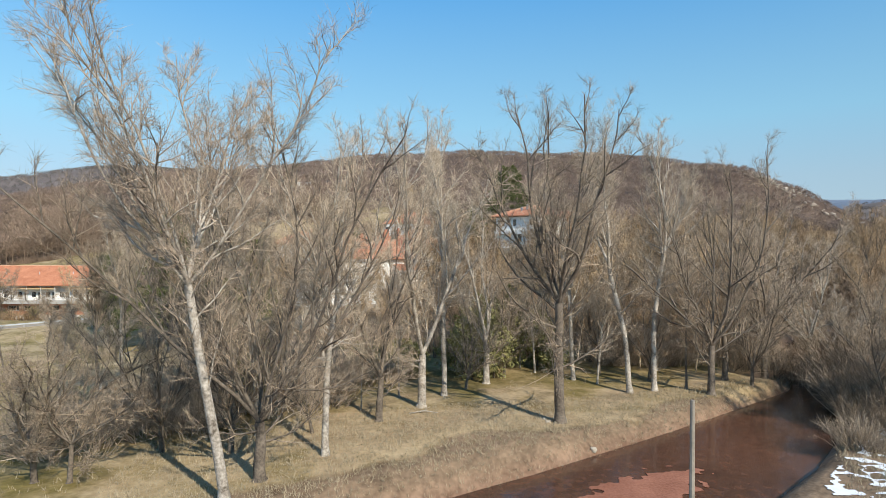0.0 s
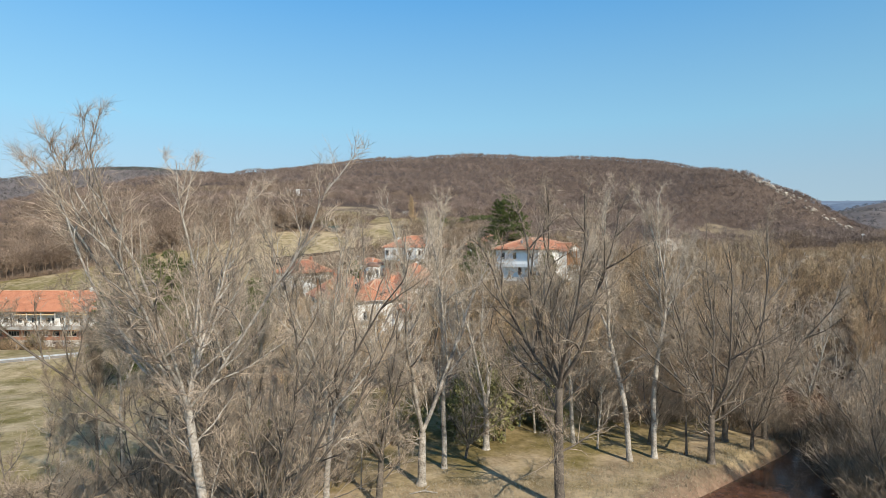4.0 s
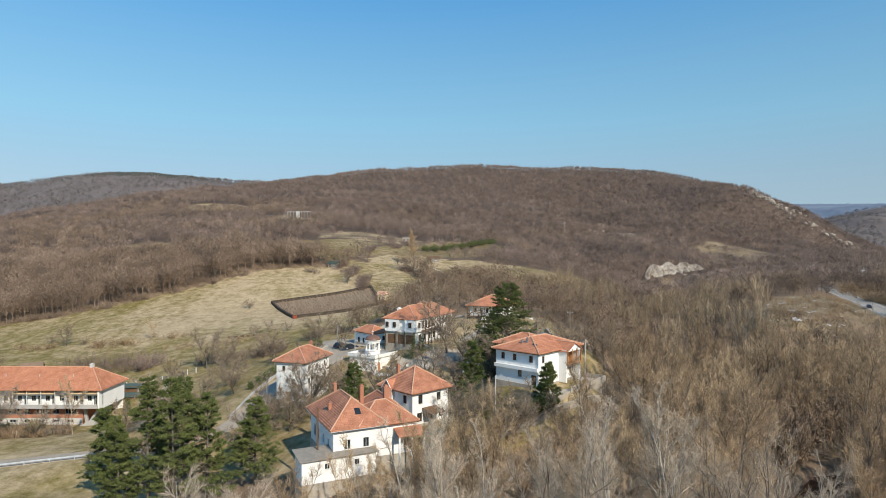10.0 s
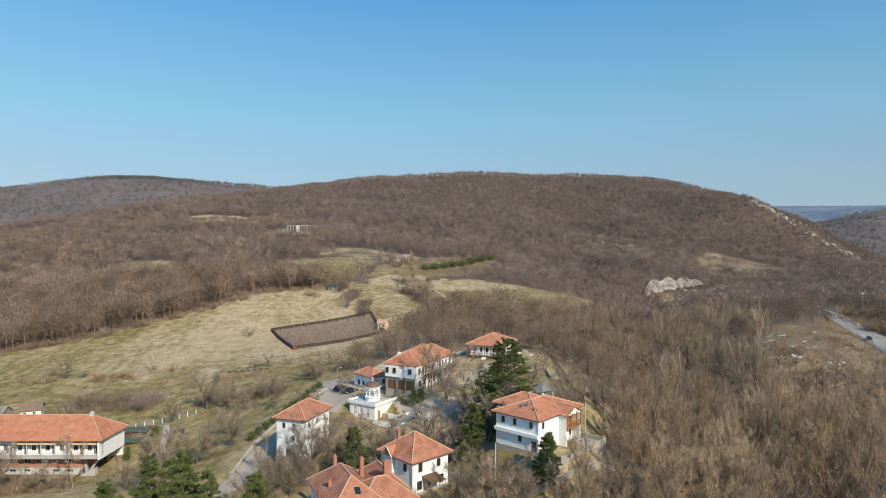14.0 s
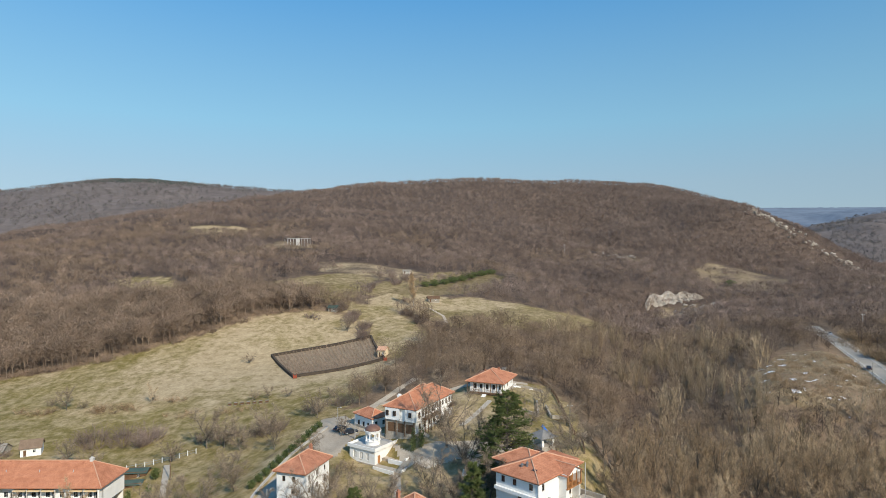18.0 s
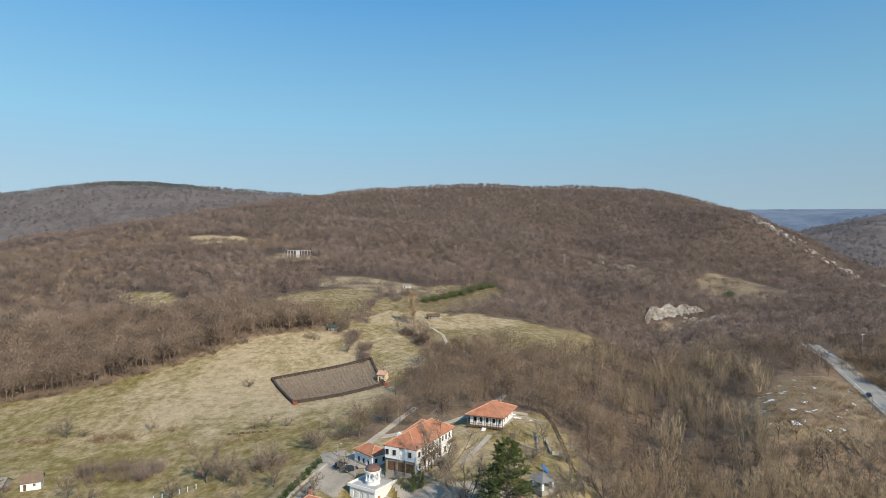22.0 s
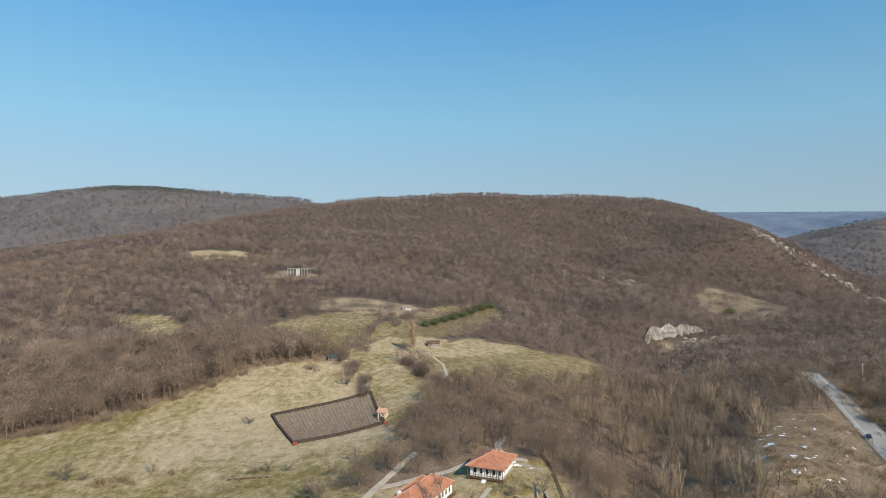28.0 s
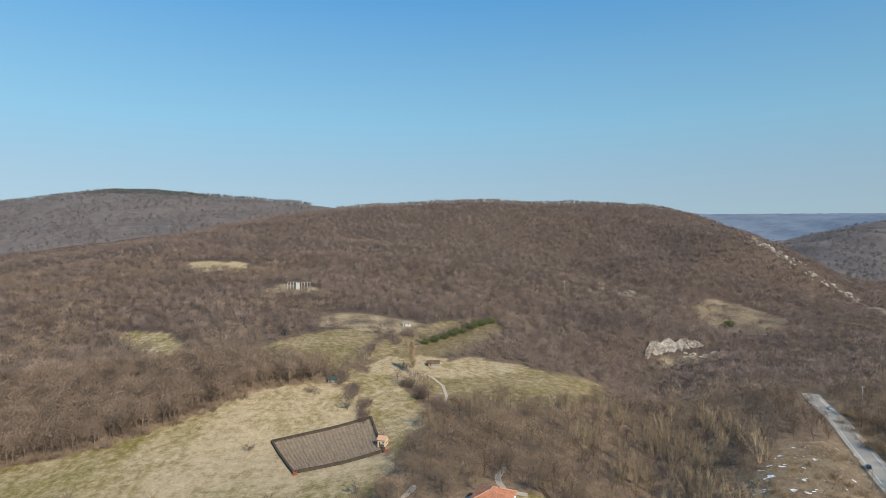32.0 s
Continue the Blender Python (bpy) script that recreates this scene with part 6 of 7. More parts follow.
shed("shed", "low dark shed with green sheet roof", -88.0, 165.2, 4.6, 8, 5, 3.5, 2.2, 0.5, M_WOOD, M_GREENROOF)
shed("shed", "small grey farm shed among fields", -30, 452, gz(-28, 454), 5, 6, 4, 2.2, 1.0, M_PLASTER2, M_WOODG)

gaz = thing("gazebo", pose(25.0, 150.5, 22.5, 0, 0, 30), "white gazebo with grey pyramid roof and cross", "gazebo")
for x in (-1.6, 1.6):
    for y in (-1.6, 1.6):
        part("pillar", Geo().box(x - 0.3, x + 0.3, y - 0.3, y + 0.3, -1.0, 2.2), M_PLASTER, gaz)
part("floor", Geo().box(-2.1, 2.1, -2.1, 2.1, -1.2, 0.05), M_PAVE, gaz)
part("roof", Geo().solid([(-2.7, -2.7, 2.2), (2.7, -2.7, 2.2), (2.7, 2.7, 2.2), (-2.7, 2.7, 2.2)], [(-0.05, -0.05, 3.9), (0.05, -0.05, 3.9), (0.05, 0.05, 3.9), (-0.05, 0.05, 3.9)]), M_SLATE, gaz)
part("cross", Geo().box(-0.05, 0.05, -0.05, 0.05, 3.9, 4.9).box(-0.3, 0.3, -0.04, 0.04, 4.4, 4.5), M_METAL, gaz)
part("parapet", Geo().box(-1.25, 1.25, 1.5, 1.7, 0.05, 0.9), M_PLASTER, gaz)

ruin = thing("ruined_hall", pose(-132, 536, gz(-129, 536) + 0.5, 0, 0, -8), "ruined hall of bare pale pillars in a hillside clearing", "ruin")
for k in range(9):
    part("pillar", Geo().box(-9 + k * 2.6, -8.65 + k * 2.6, 0, 0.4, -2, 4.6), M_CONC, ruin)
    part("pillar", Geo().box(-9 + k * 2.6, -8.65 + k * 2.6, 7, 7.4, -2, 5.2), M_CONC, ruin)
part("beam", Geo().box(-9.2, 12.5, 7.0, 7.5, 5.204, 5.6), M_CONC, ruin)
part("hut", Geo().box(2.0, 4.6, -1.2, 1.4, -2, 5.2), M_PLASTER2, ruin, "pale grey walled cabin")


# ---- grounds, fences and roadside ----
def drape(name, loop, material, label, lift=0.08, cell=0.8, ragged=0.0, seed=0, kind="structure", category="pavement", size=9.0, oval=None):
    """A thin sheet that follows the land inside a loop."""
    xs, ys = [p[0] for p in loop], [p[1] for p in loop]
    X, Y = np.meshgrid(np.arange(min(xs), max(xs) + cell, cell), np.arange(min(ys), max(ys) + cell, cell))
    ok = inside(X, Y, loop)
    if ragged:
        rough = waves(X, Y, size, seed) + 0.7 * waves(X, Y, size * 0.39, seed + 1)
        if oval:
            cx, cy, a, b, turn = oval
            u, v = (X - cx) * math.cos(turn) + (Y - cy) * math.sin(turn), (Y - cy) * math.cos(turn) - (X - cx) * math.sin(turn)
            rough = 1 - (u / a) ** 2 - (v / b) ** 2 + 0.35 * rough
        ok &= rough > ragged
    Z = ground(X, Y) + lift
    k = np.arange(X.size).reshape(X.shape)
    q = ok[:-1, :-1] & ok[1:, :-1] & ok[:-1, 1:] & ok[1:, 1:]
    f = np.stack([k[:-1, :-1], k[:-1, 1:], k[1:, 1:], k[1:, :-1]], -1)[q]
    return tagged(new(name, arrays(name, np.stack([X, Y, Z], -1).reshape(-1, 3), f, material, smooth=True)), label, category, kind=kind)


drape("courtyard", [(-31, 180), (-22, 170), (-13, 161), (-10, 152), (-4, 146), (4, 150), (10, 142), (14, 128), (10, 120), (13, 116), (17, 126), (16, 138), (20, 152), (10, 160), (0, 160), (-8, 158), (-16, 168), (-20, 178), (-26, 186)],
      M_YARD, "worn grey-brown courtyard paving between the houses", 0.1, 0.7)

drape("forecourt", [(-38, 190), (-40, 176), (-34, 164), (-28.5, 158), (-26, 166), (-23, 171), (-25.5, 180), (-30, 188)], M_ASPH, "pale worn asphalt forecourt before the garage", 0.14, 0.6)

def path(name, pts, half, material, label, lift=0.12):
    p, n, _ = ribbon(np.array(pts, float), half, 0, 1.2)
    return tagged(part(name, strip(p, n, ground(p[:, 0], p[:, 1]), -half, half, lift, 0.25), material), label, "path", kind="structure")


path("upper_lane", UPLANE, 1.3, M_YARD, "narrow grey lane along the foot of the field")
path("upper_lane", BACKLANE, 1.3, M_YARD, "narrow grey lane behind the long house")
path("footpath", [(-80, 176), (-76.5, 167), (-73, 158)], 1.2, M_PAVE, "pale concrete path beside the sheds")
path("footpath", [(5, 172), (9, 179), (14.5, 187)], 0.8, M_PAVE, "pale stone footpath up to the veranda")
path("footpath", [(-12.6, 151), (-11.2, 145), (-10.4, 138), (-10, 130), (-10.6, 123)], 0.9, M_PAVE, "pale stone footpath below the chapel")
path("track", [(20, 206), (22, 216), (20, 226), (24, 238)], 1.3, M_PAVE, "pale dirt track into the wood")
path("track", [(-24, 340), (-16, 352), (-8, 352), (0, 338), (2, 320), (-2, 296)], 0.8, M_YARD, "pale farm track between hedges")


def wall_line(name, pts, h, w, material, label, category="wall", sink=0.6):
    t = thing(name, Matrix.Identity(4), label, category)
    p, n, _ = ribbon(np.array(pts, float), w, 0, 2.0)
    z = ground(p[:, 0], p[:, 1])
    L, R = p + n * w / 2, p - n * w / 2
    g = Geo()
    k = len(p)
    g.v = [(*L[i], z[i] - sink) for i in range(k)] + [(*R[i], z[i] - sink) for i in range(k)] + [(*L[i], z[i] + h) for i in range(k)] + [(*R[i], z[i] + h) for i in range(k)]
    for i in range(k - 1):
        g.f += [(i, i + 1, 2 * k + i + 1, 2 * k + i), (k + i + 1, k + i, 3 * k + i, 3 * k + i + 1), (2 * k + i, 2 * k + i + 1, 3 * k + i + 1, 3 * k + i)]
    g.f += [(0, 2 * k, 3 * k, k), (k - 1, 2 * k - 1, 4 * k - 1, 3 * k - 1)]
    part("wall_body", g, material, t)
    c = Geo()
    c.v = [(*(p[i] + n[i] * s * (w / 2 + 0.06)), z[i] + h + d) for s, d in ((1, 0.01), (-1, 0.01), (1, 0.12), (-1, 0.12)) for i in range(k)]
    for i in range(k - 1):
        c.f += [(i, i + 1, 2 * k + i + 1, 2 * k + i), (k + i + 1, k + i, 3 * k + i, 3 * k + i + 1), (2 * k + i, 2 * k + i + 1, 3 * k + i + 1, 3 * k + i)]
    part("coping", c, M_PAVE if material is M_STONE else material, t)
    return t


for ends in (((22, 183), (28, 178)), ((28.2, 178.2), (29.5, 190)), ((32, 188), (32, 179.4)), ((32.2, 179), (38, 182.5))):
    wall_line("retaining_wall", ends, 0.9, 0.4, M_STONE, "low straight stone wall in the lawn")
wall_line("garden_wall", [(-45.4, 128), (-45, 145), (-40.6, 164), (-34, 178)], 0.55, 0.25, M_CONC, "pale parapet wall along the lane")
wall_line("garden_wall", [(8, 104), (16, 106), (26, 110), (34, 118), (38, 128)], 1.0, 0.4, M_STONE, "stone garden wall at the top of the slope")
wall_line("garden_wall", [(20, 208), (26, 210), (34, 206)], 0.7, 0.5, M_STONE, "pale stone wall behind the low house")


def fence(name, pts, label, h=1.5, step=3.0, postm=None, railm=None, rails=(0.5, 1.2)):
    t = thing(name, Matrix.Identity(4), label, "fence")
    p, n, _ = ribbon(np.array(pts, float), 0, 0, step)
    z = ground(p[:, 0], p[:, 1])
    for i in range(len(p)):
        part("post", Geo().box(p[i][0] - 0.09, p[i][0] + 0.09, p[i][1] - 0.09, p[i][1] + 0.09, z[i] - 0.4, z[i] + h), postm or M_CONC, t)
    for q in rails:
        part("rail", Geo().tube([(*p[i], z[i] + q) for i in range(len(p))], [0.05] * len(p), 4), railm or M_METAL, t)
    return t


fence("fence", [(-104, 172), (-92, 176), (-74, 181)], "wire fence with pale concrete posts behind the sheds", 1.6, 2.2, M_MARBLE)
fence("fence", [(-150, 132), (-120, 134), (-96, 136)], "wire fence with concrete posts before the brick building", 1.5, 3.0)
fence("fence", [(36, 222), (38, 213), (37.5, 185), (37, 167), (35, 149)], "dark timber board fence along the yard's wooded edge", 1.4, 3.0, M_WOOD, M_WOOD, (0.3, 0.5, 0.7, 0.9, 1.1, 1.3))
fence("fence", [(-39.4, 128), (-39, 142), (-36.4, 152)], "dark metal fence at the bend of the lane", 1.1, 2.0, M_METAL)


def guard_rail(pts, zs, off, label):
    t = thing("guard_rail", Matrix.Identity(4), label, "guard rail")
    p, n, z = ribbon(np.array(pts, float), 0, 0, 4.0, np.array(zs, float))
    p = p + n * off
    g = Geo()
    k = len(p)
    rows_ = ((0.03, 0.45), (-0.04, 0.52), (0.03, 0.60), (-0.04, 0.68), (0.03, 0.76))
    g.v = [(*(p[i] + n[i] * o), z[i] + h + 0.1) for o, h in rows_ for i in range(k)]
    for j in range(len(rows_) - 1):
        g.f += [(j * k + i, j * k + i + 1, (j + 1) * k + i + 1, (j + 1) * k + i) for i in range(k - 1)]
    part("beam", g, M_GALV, t)
    for i in range(k):
        q = p[i] - n[i] * 0.08 * (1 if off > 0 else -1)
        part("post", Geo().box(q[0] - 0.05, q[0] + 0.05, q[1] - 0.05, q[1] + 0.05, z[i] - 0.6, z[i] + 0.84), M_GALV, t)


guard_rail(LANE[:4], LANEZ[:4], -2.7, "galvanised guard rail along the lane")
guard_rail(ROAD[2:7], ROADZ[2:7], 4.5, "galvanised guard rail on the outer side of the road")


def pole(name, x, y, h, label, material=M_WOODG, arm=0.0, lamp=False, r0=0.13, z=None, lean=(0, 0)):
    z = gz(x, y) if z is None else z
    t = thing(name, pose(x, y, z - 0.5), label, "pole", "poles")
    part("shaft", Geo().tube([(0, 0, 0), (lean[0], lean[1], h + 0.5)], [r0, r0 * 0.65], 8), material, t)
    if arm:
        part("crossarm", Geo().box(-arm, arm, -0.07, 0.07, h - 0.3, h - 0.12), material, t)
        for s in (-arm * 0.9, arm * 0.9, 0):
            part("insulator", Geo().ring(s, 0, [(0.06, h - 0.12), (0.09, h), (0.04, h + 0.1)], 8), M_FRAME, t)
    if lamp:
        part("lamp_arm", Geo().bar((0, 0, h + 0.4), (0.9, -0.3, h + 0.6), 0.035), M_METAL, t)
        part("lamp_head", Geo().box(0.75, 1.25, -0.45, -0.2, h + 0.54, h + 0.66), M_GALV, t)
    return t


pole("pole", 8.9, 21.7, 8.5, "bare weathered wooden pole on the near river bank", M_WOODG, r0=0.12, z=7.1, lean=(0.07, 0.0))
pole("street_lamp", -38.2, 131, 8.0, "grey street lamp beside the tall white house", M_CONC, lamp=True)
pole("street_lamp", -31, 178, 6.0, "grey street lamp by the garage drive", M_CONC, lamp=True)
pole("street_lamp", -24.5, 168, 7.0, "grey street lamp beside the garage", M_CONC, lamp=True)
pole("street_lamp", 9.6, 110.5, 7.0, "grey street lamp before the balcony house", M_GALV, lamp=True)
pole("utility_pole", 27.8, 118, 9.0, "tall concrete pole at the house corner", M_CONC)
pole("utility_pole", 33.0, 157, 9.5, "tall wooden pole at the yard's edge", M_WOODG, 0.7)
pole("utility_pole", -2.2, 140, 8.0, "dark pole in the courtyard", M_WOODG)
pole("utility_pole", -75, 166, 9.0, "dark striped pole near the lower fence", M_WOOD)
pole("utility_pole", 228, 328, 9.0, "wooden power pole with crossarm above the road", M_FRAME, 1.0)
pole("utility_pole", 246, 352, 9.0, "wooden power pole with crossarm above the road bend", M_WOODG, 1.0)
pole("utility_pole", 131, 650, 11, "pale power pole on the wooded hillside", M_FRAME, 1.2)
pole("utility_pole", 158, 222, 7.0, "roadside pole beside the guard rail", M_WOODG)
pole("utility_pole", -6, 362, 8, "slim weathered pole by the poplar shed", M_WOODG, 0.6)


def car(x, y, z, ang, paint, label):
    """A small car: body, cabin, glass, wheels and lights."""
    t = thing("car", pose(x, y, z, 0, 0, ang), label, "car")
    side = [(-2.05, 0.35), (-2.1, 0.75), (-1.95, 0.9), (-1.2, 0.98), (0.75, 0.98), (1.85, 0.85), (2.1, 0.65), (2.1, 0.35)]
    part("body", Geo().solid([(a, -0.85, b) for a, b in side], [(a, 0.85, b) for a, b in side]), paint, t)
    cab = [(-1.75, 0.95), (-1.25, 1.45), (0.15, 1.48), (0.95, 0.95)]
    cabin = part("cabin", Geo().solid([(a, -0.72, b) for a, b in cab], [(a, 0.72, b) for a, b in cab]), paint, t)
    for s in (-0.725, 0.725):
        part("side_window", Geo().solid([(a * 0.88, s - 0.01, 1.02 + (b - 0.95) * 0.8) for a, b in cab], [(a * 0.88, s + 0.01, 1.02 + (b - 0.95) * 0.8) for a, b in cab]), M_GLASS, cabin)
    part("windscreen", Geo().solid([(0.28, -0.62, 1.42), (0.28, 0.62, 1.42), (0.88, 0.62, 1.02), (0.88, -0.62, 1.02)], [(0.31, -0.62, 1.43), (0.31, 0.62, 1.43), (0.91, 0.62, 1.03), (0.91, -0.62, 1.03)]), M_GLASS, cabin)
    for wx in (-1.3, 1.3):
        for wy in (-0.78, 0.78):
            w = part("wheel", Geo().ring(0, 0, [(0.22, -0.1), (0.32, -0.09), (0.33, 0.0), (0.32, 0.09), (0.22, 0.1)], 14), M_BLACK, t, m=pose(wx, wy, 0.33, 90, 0, 0))
            part("rim", Geo().ring(0, 0, [(0.2, -0.105), (0.19, 0.105)], 10), M_GALV, w)
    for wy in (-0.6, 0.6):
        part("headlight", Geo().box(2.07, 2.12, wy - 0.15, wy + 0.15, 0.6, 0.74), M_FRAME, t)
        part("tail_light", Geo().box(-2.12, -2.07, wy - 0.15, wy + 0.15, 0.65, 0.8), M_RED, t)
    return t


car(-26.3, 172.8, gz(-26.3, 172.8) + 0.1, 20, M_CARD, "dark car parked before the garage")
car(-30, 176, gz(-30, 176) + 0.1, 60, M_CARD, "dark car parked on the drive")
car(168.5, 239, 23.55, 60, M_CARD, "dark car on the valley road")
car(203.8, 318, 26.05, 245, M_CARW, "pale car on the valley road bend")
slide = thing("playground_slide", pose(27.5, 164, gz(27.5, 164), 0, 0, 30), "small blue playground slide on the lawn", "slide")
part("chute", Geo().slope(-0.35, 0.35, -1.6, 0.4, 0.25, 1.5, 0.1), M_BLUE, slide)
part("ladder", Geo().bar((-0.3, 0.5, 0), (-0.3, 0.45, 2.1), 0.05).bar((0.3, 0.5, 0), (0.3, 0.45, 2.1), 0.05), M_BLUE, slide)
part("platform", Geo().box(-0.4, 0.4, 0.36, 1.0, 1.4, 1.5), M_BLUE, slide)

# ---- vineyard ----
VINE = [(-61, 246), (-78, 275), (-35, 293), (-25, 258)]
for a, b in ((0, 1), (1, 2), (2, 3), (3, 0)):
    wall_line("vineyard_wall", [VINE[a], VINE[b]], 1.1, 0.7, M_DARKHEDGE, "low dark wall round the vineyard")
soil = drape("vineyard_soil", VINE, mat("vineyard_earth", (0.21, 0.155, 0.105), (0.36, 0.275, 0.19), 0.4, 0.95, 0.05, 3), "bare brown vineyard soil", 0.06, 1.0, category="soil")
r = np.random.RandomState(5)
a0 = np.array(VINE[0], float)
st, wy = [], []
for i in range(27):
    for j in range(24):
        s, q = (j + 0.7) / 25, (i + 0.5 + r.normal(0, 0.06)) / 27
        p = (1 - s) * ((1 - q) * a0 + q * np.array(VINE[3])) + s * ((1 - q) * np.array(VINE[1]) + q * np.array(VINE[2]))
        for k in range(7):
            st.append((p[0] + r.normal(0, 0.1), p[1] + r.normal(0, 0.1), k * 0.16))
            wy.append((r.normal(0, 0.45), r.normal(0, 0.45), 1.0))
st, wy = np.array(st), np.array(wy)
st[:, 2] += ground(st[:, 0], st[:, 1])
v, f = blades(r, st, wy, 0.7 + 0.6 * r.rand(len(st)), np.full(len(st), 0.16))
tagged(new("vine_rows", arrays("vine_rows", v, f, M_VINE)), "rows of bare pruned vines on stakes", "vines", kind="stuff")
for x, y in ((-60, 244.6), (-24.5, 256.5)):
    t = thing("gate", pose(x, y, gz(x, y)), "small red painted vineyard gate", "gate")
    for dx in (-0.6, 0.6):
        part("post", Geo().box(dx - 0.12, dx + 0.12, -0.12, 0.12, -0.3, 1.7), M_RED, t)
    part("leaf", Geo().box(-0.48, 0.48, -0.05, 0.05, 0.1, 1.3), M_RED, t)
box = thing("beehive", pose(-77, 218, gz(-77, 218)), "brown wooden beehive in a row in the field", "beehive", "beehives")
part("hive_body", Geo().box(-0.5, 0.5, -0.4, 0.4, 0.2, 0.9), M_WOOD, box)
part("lid", Geo().box(-0.56, 0.56, -0.46, 0.46, 0.904, 1.0), M_WOODG, box)
part("stand", Geo().box(-0.45, 0.45, -0.35, 0.35, -0.2, 0.196), M_WOODG, box)
for k in range(1, 7):
    x, y = -77 + 2.3 * k, 218 - 0.2 * k
    copy_thing(box, pose(x, y, gz(x, y)))

# ---- trees about the yards and fields ----
r = np.random.RandomState(17)
YARD_TREES = [(3, 15, 104, 0.62), (5, 22, 103, 0.62), (1, 27.5, 106, 0.6), (5, 11, 107, 0.55), (3, 1, 101, 0.6), (5, -3, 97, 0.5), (1, 33, 110, 0.6), (3, 39, 118, 0.6), (5, 7, 112, 0.5), (3, 1, 157, 1.15), (3, 5, 142, 1), (1, -3, 132, 0.6), (5, 11, 147, 0.6), (5, 25, 170, 0.55), (1, 31, 186, 0.45), (5, 21, 184, 0.45), (3, 13, 127, 0.6),
              (5, 19, 158, 0.5), (1, 29, 141, 0.6), (5, 32, 150, 0.6), (3, 24, 133, 0.55), (1, 3, 124, 0.6), (5, 1, 126, 0.7), (3, 10, 128, 0.65),
              (3, -34, 122, 0.7), (5, -36, 114, 0.7), (1, -10, 120, 0.55), (5, -27, 142, 0.6), (3, -36, 160, 0.5), (1, -26.5, 122, 0.75), (3, -23, 127, 0.6), 
              (5, -30, 118, 0.7), (5, 36, 176, 0.6), (1, 40, 150, 0.7), (5, 41, 140, 0.7), (3, 36, 122, 0.6), (1, 3, 103, 0.6), (5, 8, 101, 0.55), (3, 12, 103, 0.55),
              (2, 22, 105, 0.5), (1, -29, 172, 0.35), (0, -86.5, 141, 0.7), (3, -99, 133, 0.75), (5, -110, 131, 0.7), (1, -120, 135, 0.6), (3, -128, 131, 0.7), (5, -70, 133, 0.6), (1, -64, 136, 0.7), (3, -58, 142, 0.7), (5, -68, 146, 0.6), (3, -92, 136, 0.5), (5, -55, 120, 0.6), (1, -60, 128, 0.55), (3, -52, 150, 0.55),
              (5, -56, 160, 0.6), (1, -48, 172, 0.5), (5, -60, 178, 0.6), (3, -66, 182, 0.65), (1, -72, 184, 0.7), (5, -54, 186, 0.7), (3, -80, 178, 0.45), (5, -104, 176, 0.55),
              (1, -113, 182, 0.5), (0, -110, 228, 0.42), (5, -69, 221, 0.32), (1, -64, 221, 0.32), (5, -57, 221, 0.3), (5, -86, 268, 0.38), (3, -48, 303, 0.6), (5, -136, 228, 0.3),
              (5, -150, 232, 0.32), (1, -142, 228, 0.55), (5, -38, 212, 0.4), (1, -32, 222, 0.4), (3, -40, 192, 0.6)]
YARD_FORMS = {}
for k, h, form in ((1, 13, dict(bole=0.22, leaders=4, split=0.7, reach=0.34)), (3, 11, dict(bole=0.18, leaders=5, split=0.95, reach=0.38)), (5, 9.5, dict(bole=0.2, leaders=5, split=1.1, reach=0.42))):
    YARD_FORMS[k] = tree_thing("bare_tree", bare_tree(90 + k, h, base=0.14, limbs=30, angle=0.8, curl=0.05, subs=9, twigs=6, thick=0.018, fine=0.016, low=3, bits=3, **form), M_BARKD, M_TWIGY,
                               pose(-9 - 4 * k, 121 + 0.5 * k, gz(-9 - 4 * k, 121 + 0.5 * k) - 0.1), "dark spreading bare tree beside the houses", "yard trees")
for k, x, y, s in YARD_TREES:
    if k in YARD_FORMS:
        t = copy_thing(YARD_FORMS[k], pose(x, y, gz(x, y) - 0.1, 0, 0, r.rand() * 360) @ Matrix.Scale(s * (1.45 if y < 200 else 1.3), 4))
        if (x, y) == (5, 142):
            part("whitewash", Geo().ring(0, 0, [(0.40, 0.0), (0.30, 0.3), (0.26, 1.0)], 12), M_PLASTER, t, "whitewashed foot of the trunk")
    else:
        copy_thing(FORMS[k], pose(x, y, gz(x, y) - 0.1, 0, 0, r.rand() * 360) @ Matrix.Scale(s * 1.2, 4))
tree_thing("bare_tree", bare_tree(81, 19, base=0.16, limbs=56, reach=0.30, angle=0.62, curl=0.12, subs=7, twigs=7, thick=0.013, fine=0.03), M_BARKP, M_TWIGP, pose(-17, 350, gz(-17, 350) - 0.2), "tall pale bare poplar among the fields")
thicket("garden_shrubs", [(-98, 136, 14, 4, 26, 3.2), (-128, 138, 14, 4, 20, 3), (-62, 118, 10, 5, 16, 3), (-48, 116, 6, 5, 12, 3.5), (8, 97, 14, 3, 24, 4), (30, 104, 8, 4, 18, 4), (44, 116, 6, 8, 20, 4), (-24, 148, 4, 6, 8, 2.5), (-12, 133, 6, 4, 10, 2), (-150, 226, 12, 3, 14, 2.6), (-122, 224, 10, 4, 18, 3), (-104, 229, 8, 3, 10, 2.6), (-92, 214, 8, 3, 8, 2.2), (-70, 212, 10, 3, 12, 2.4)],
        M_TWIGD, "bare garden shrubs round the houses", 46)


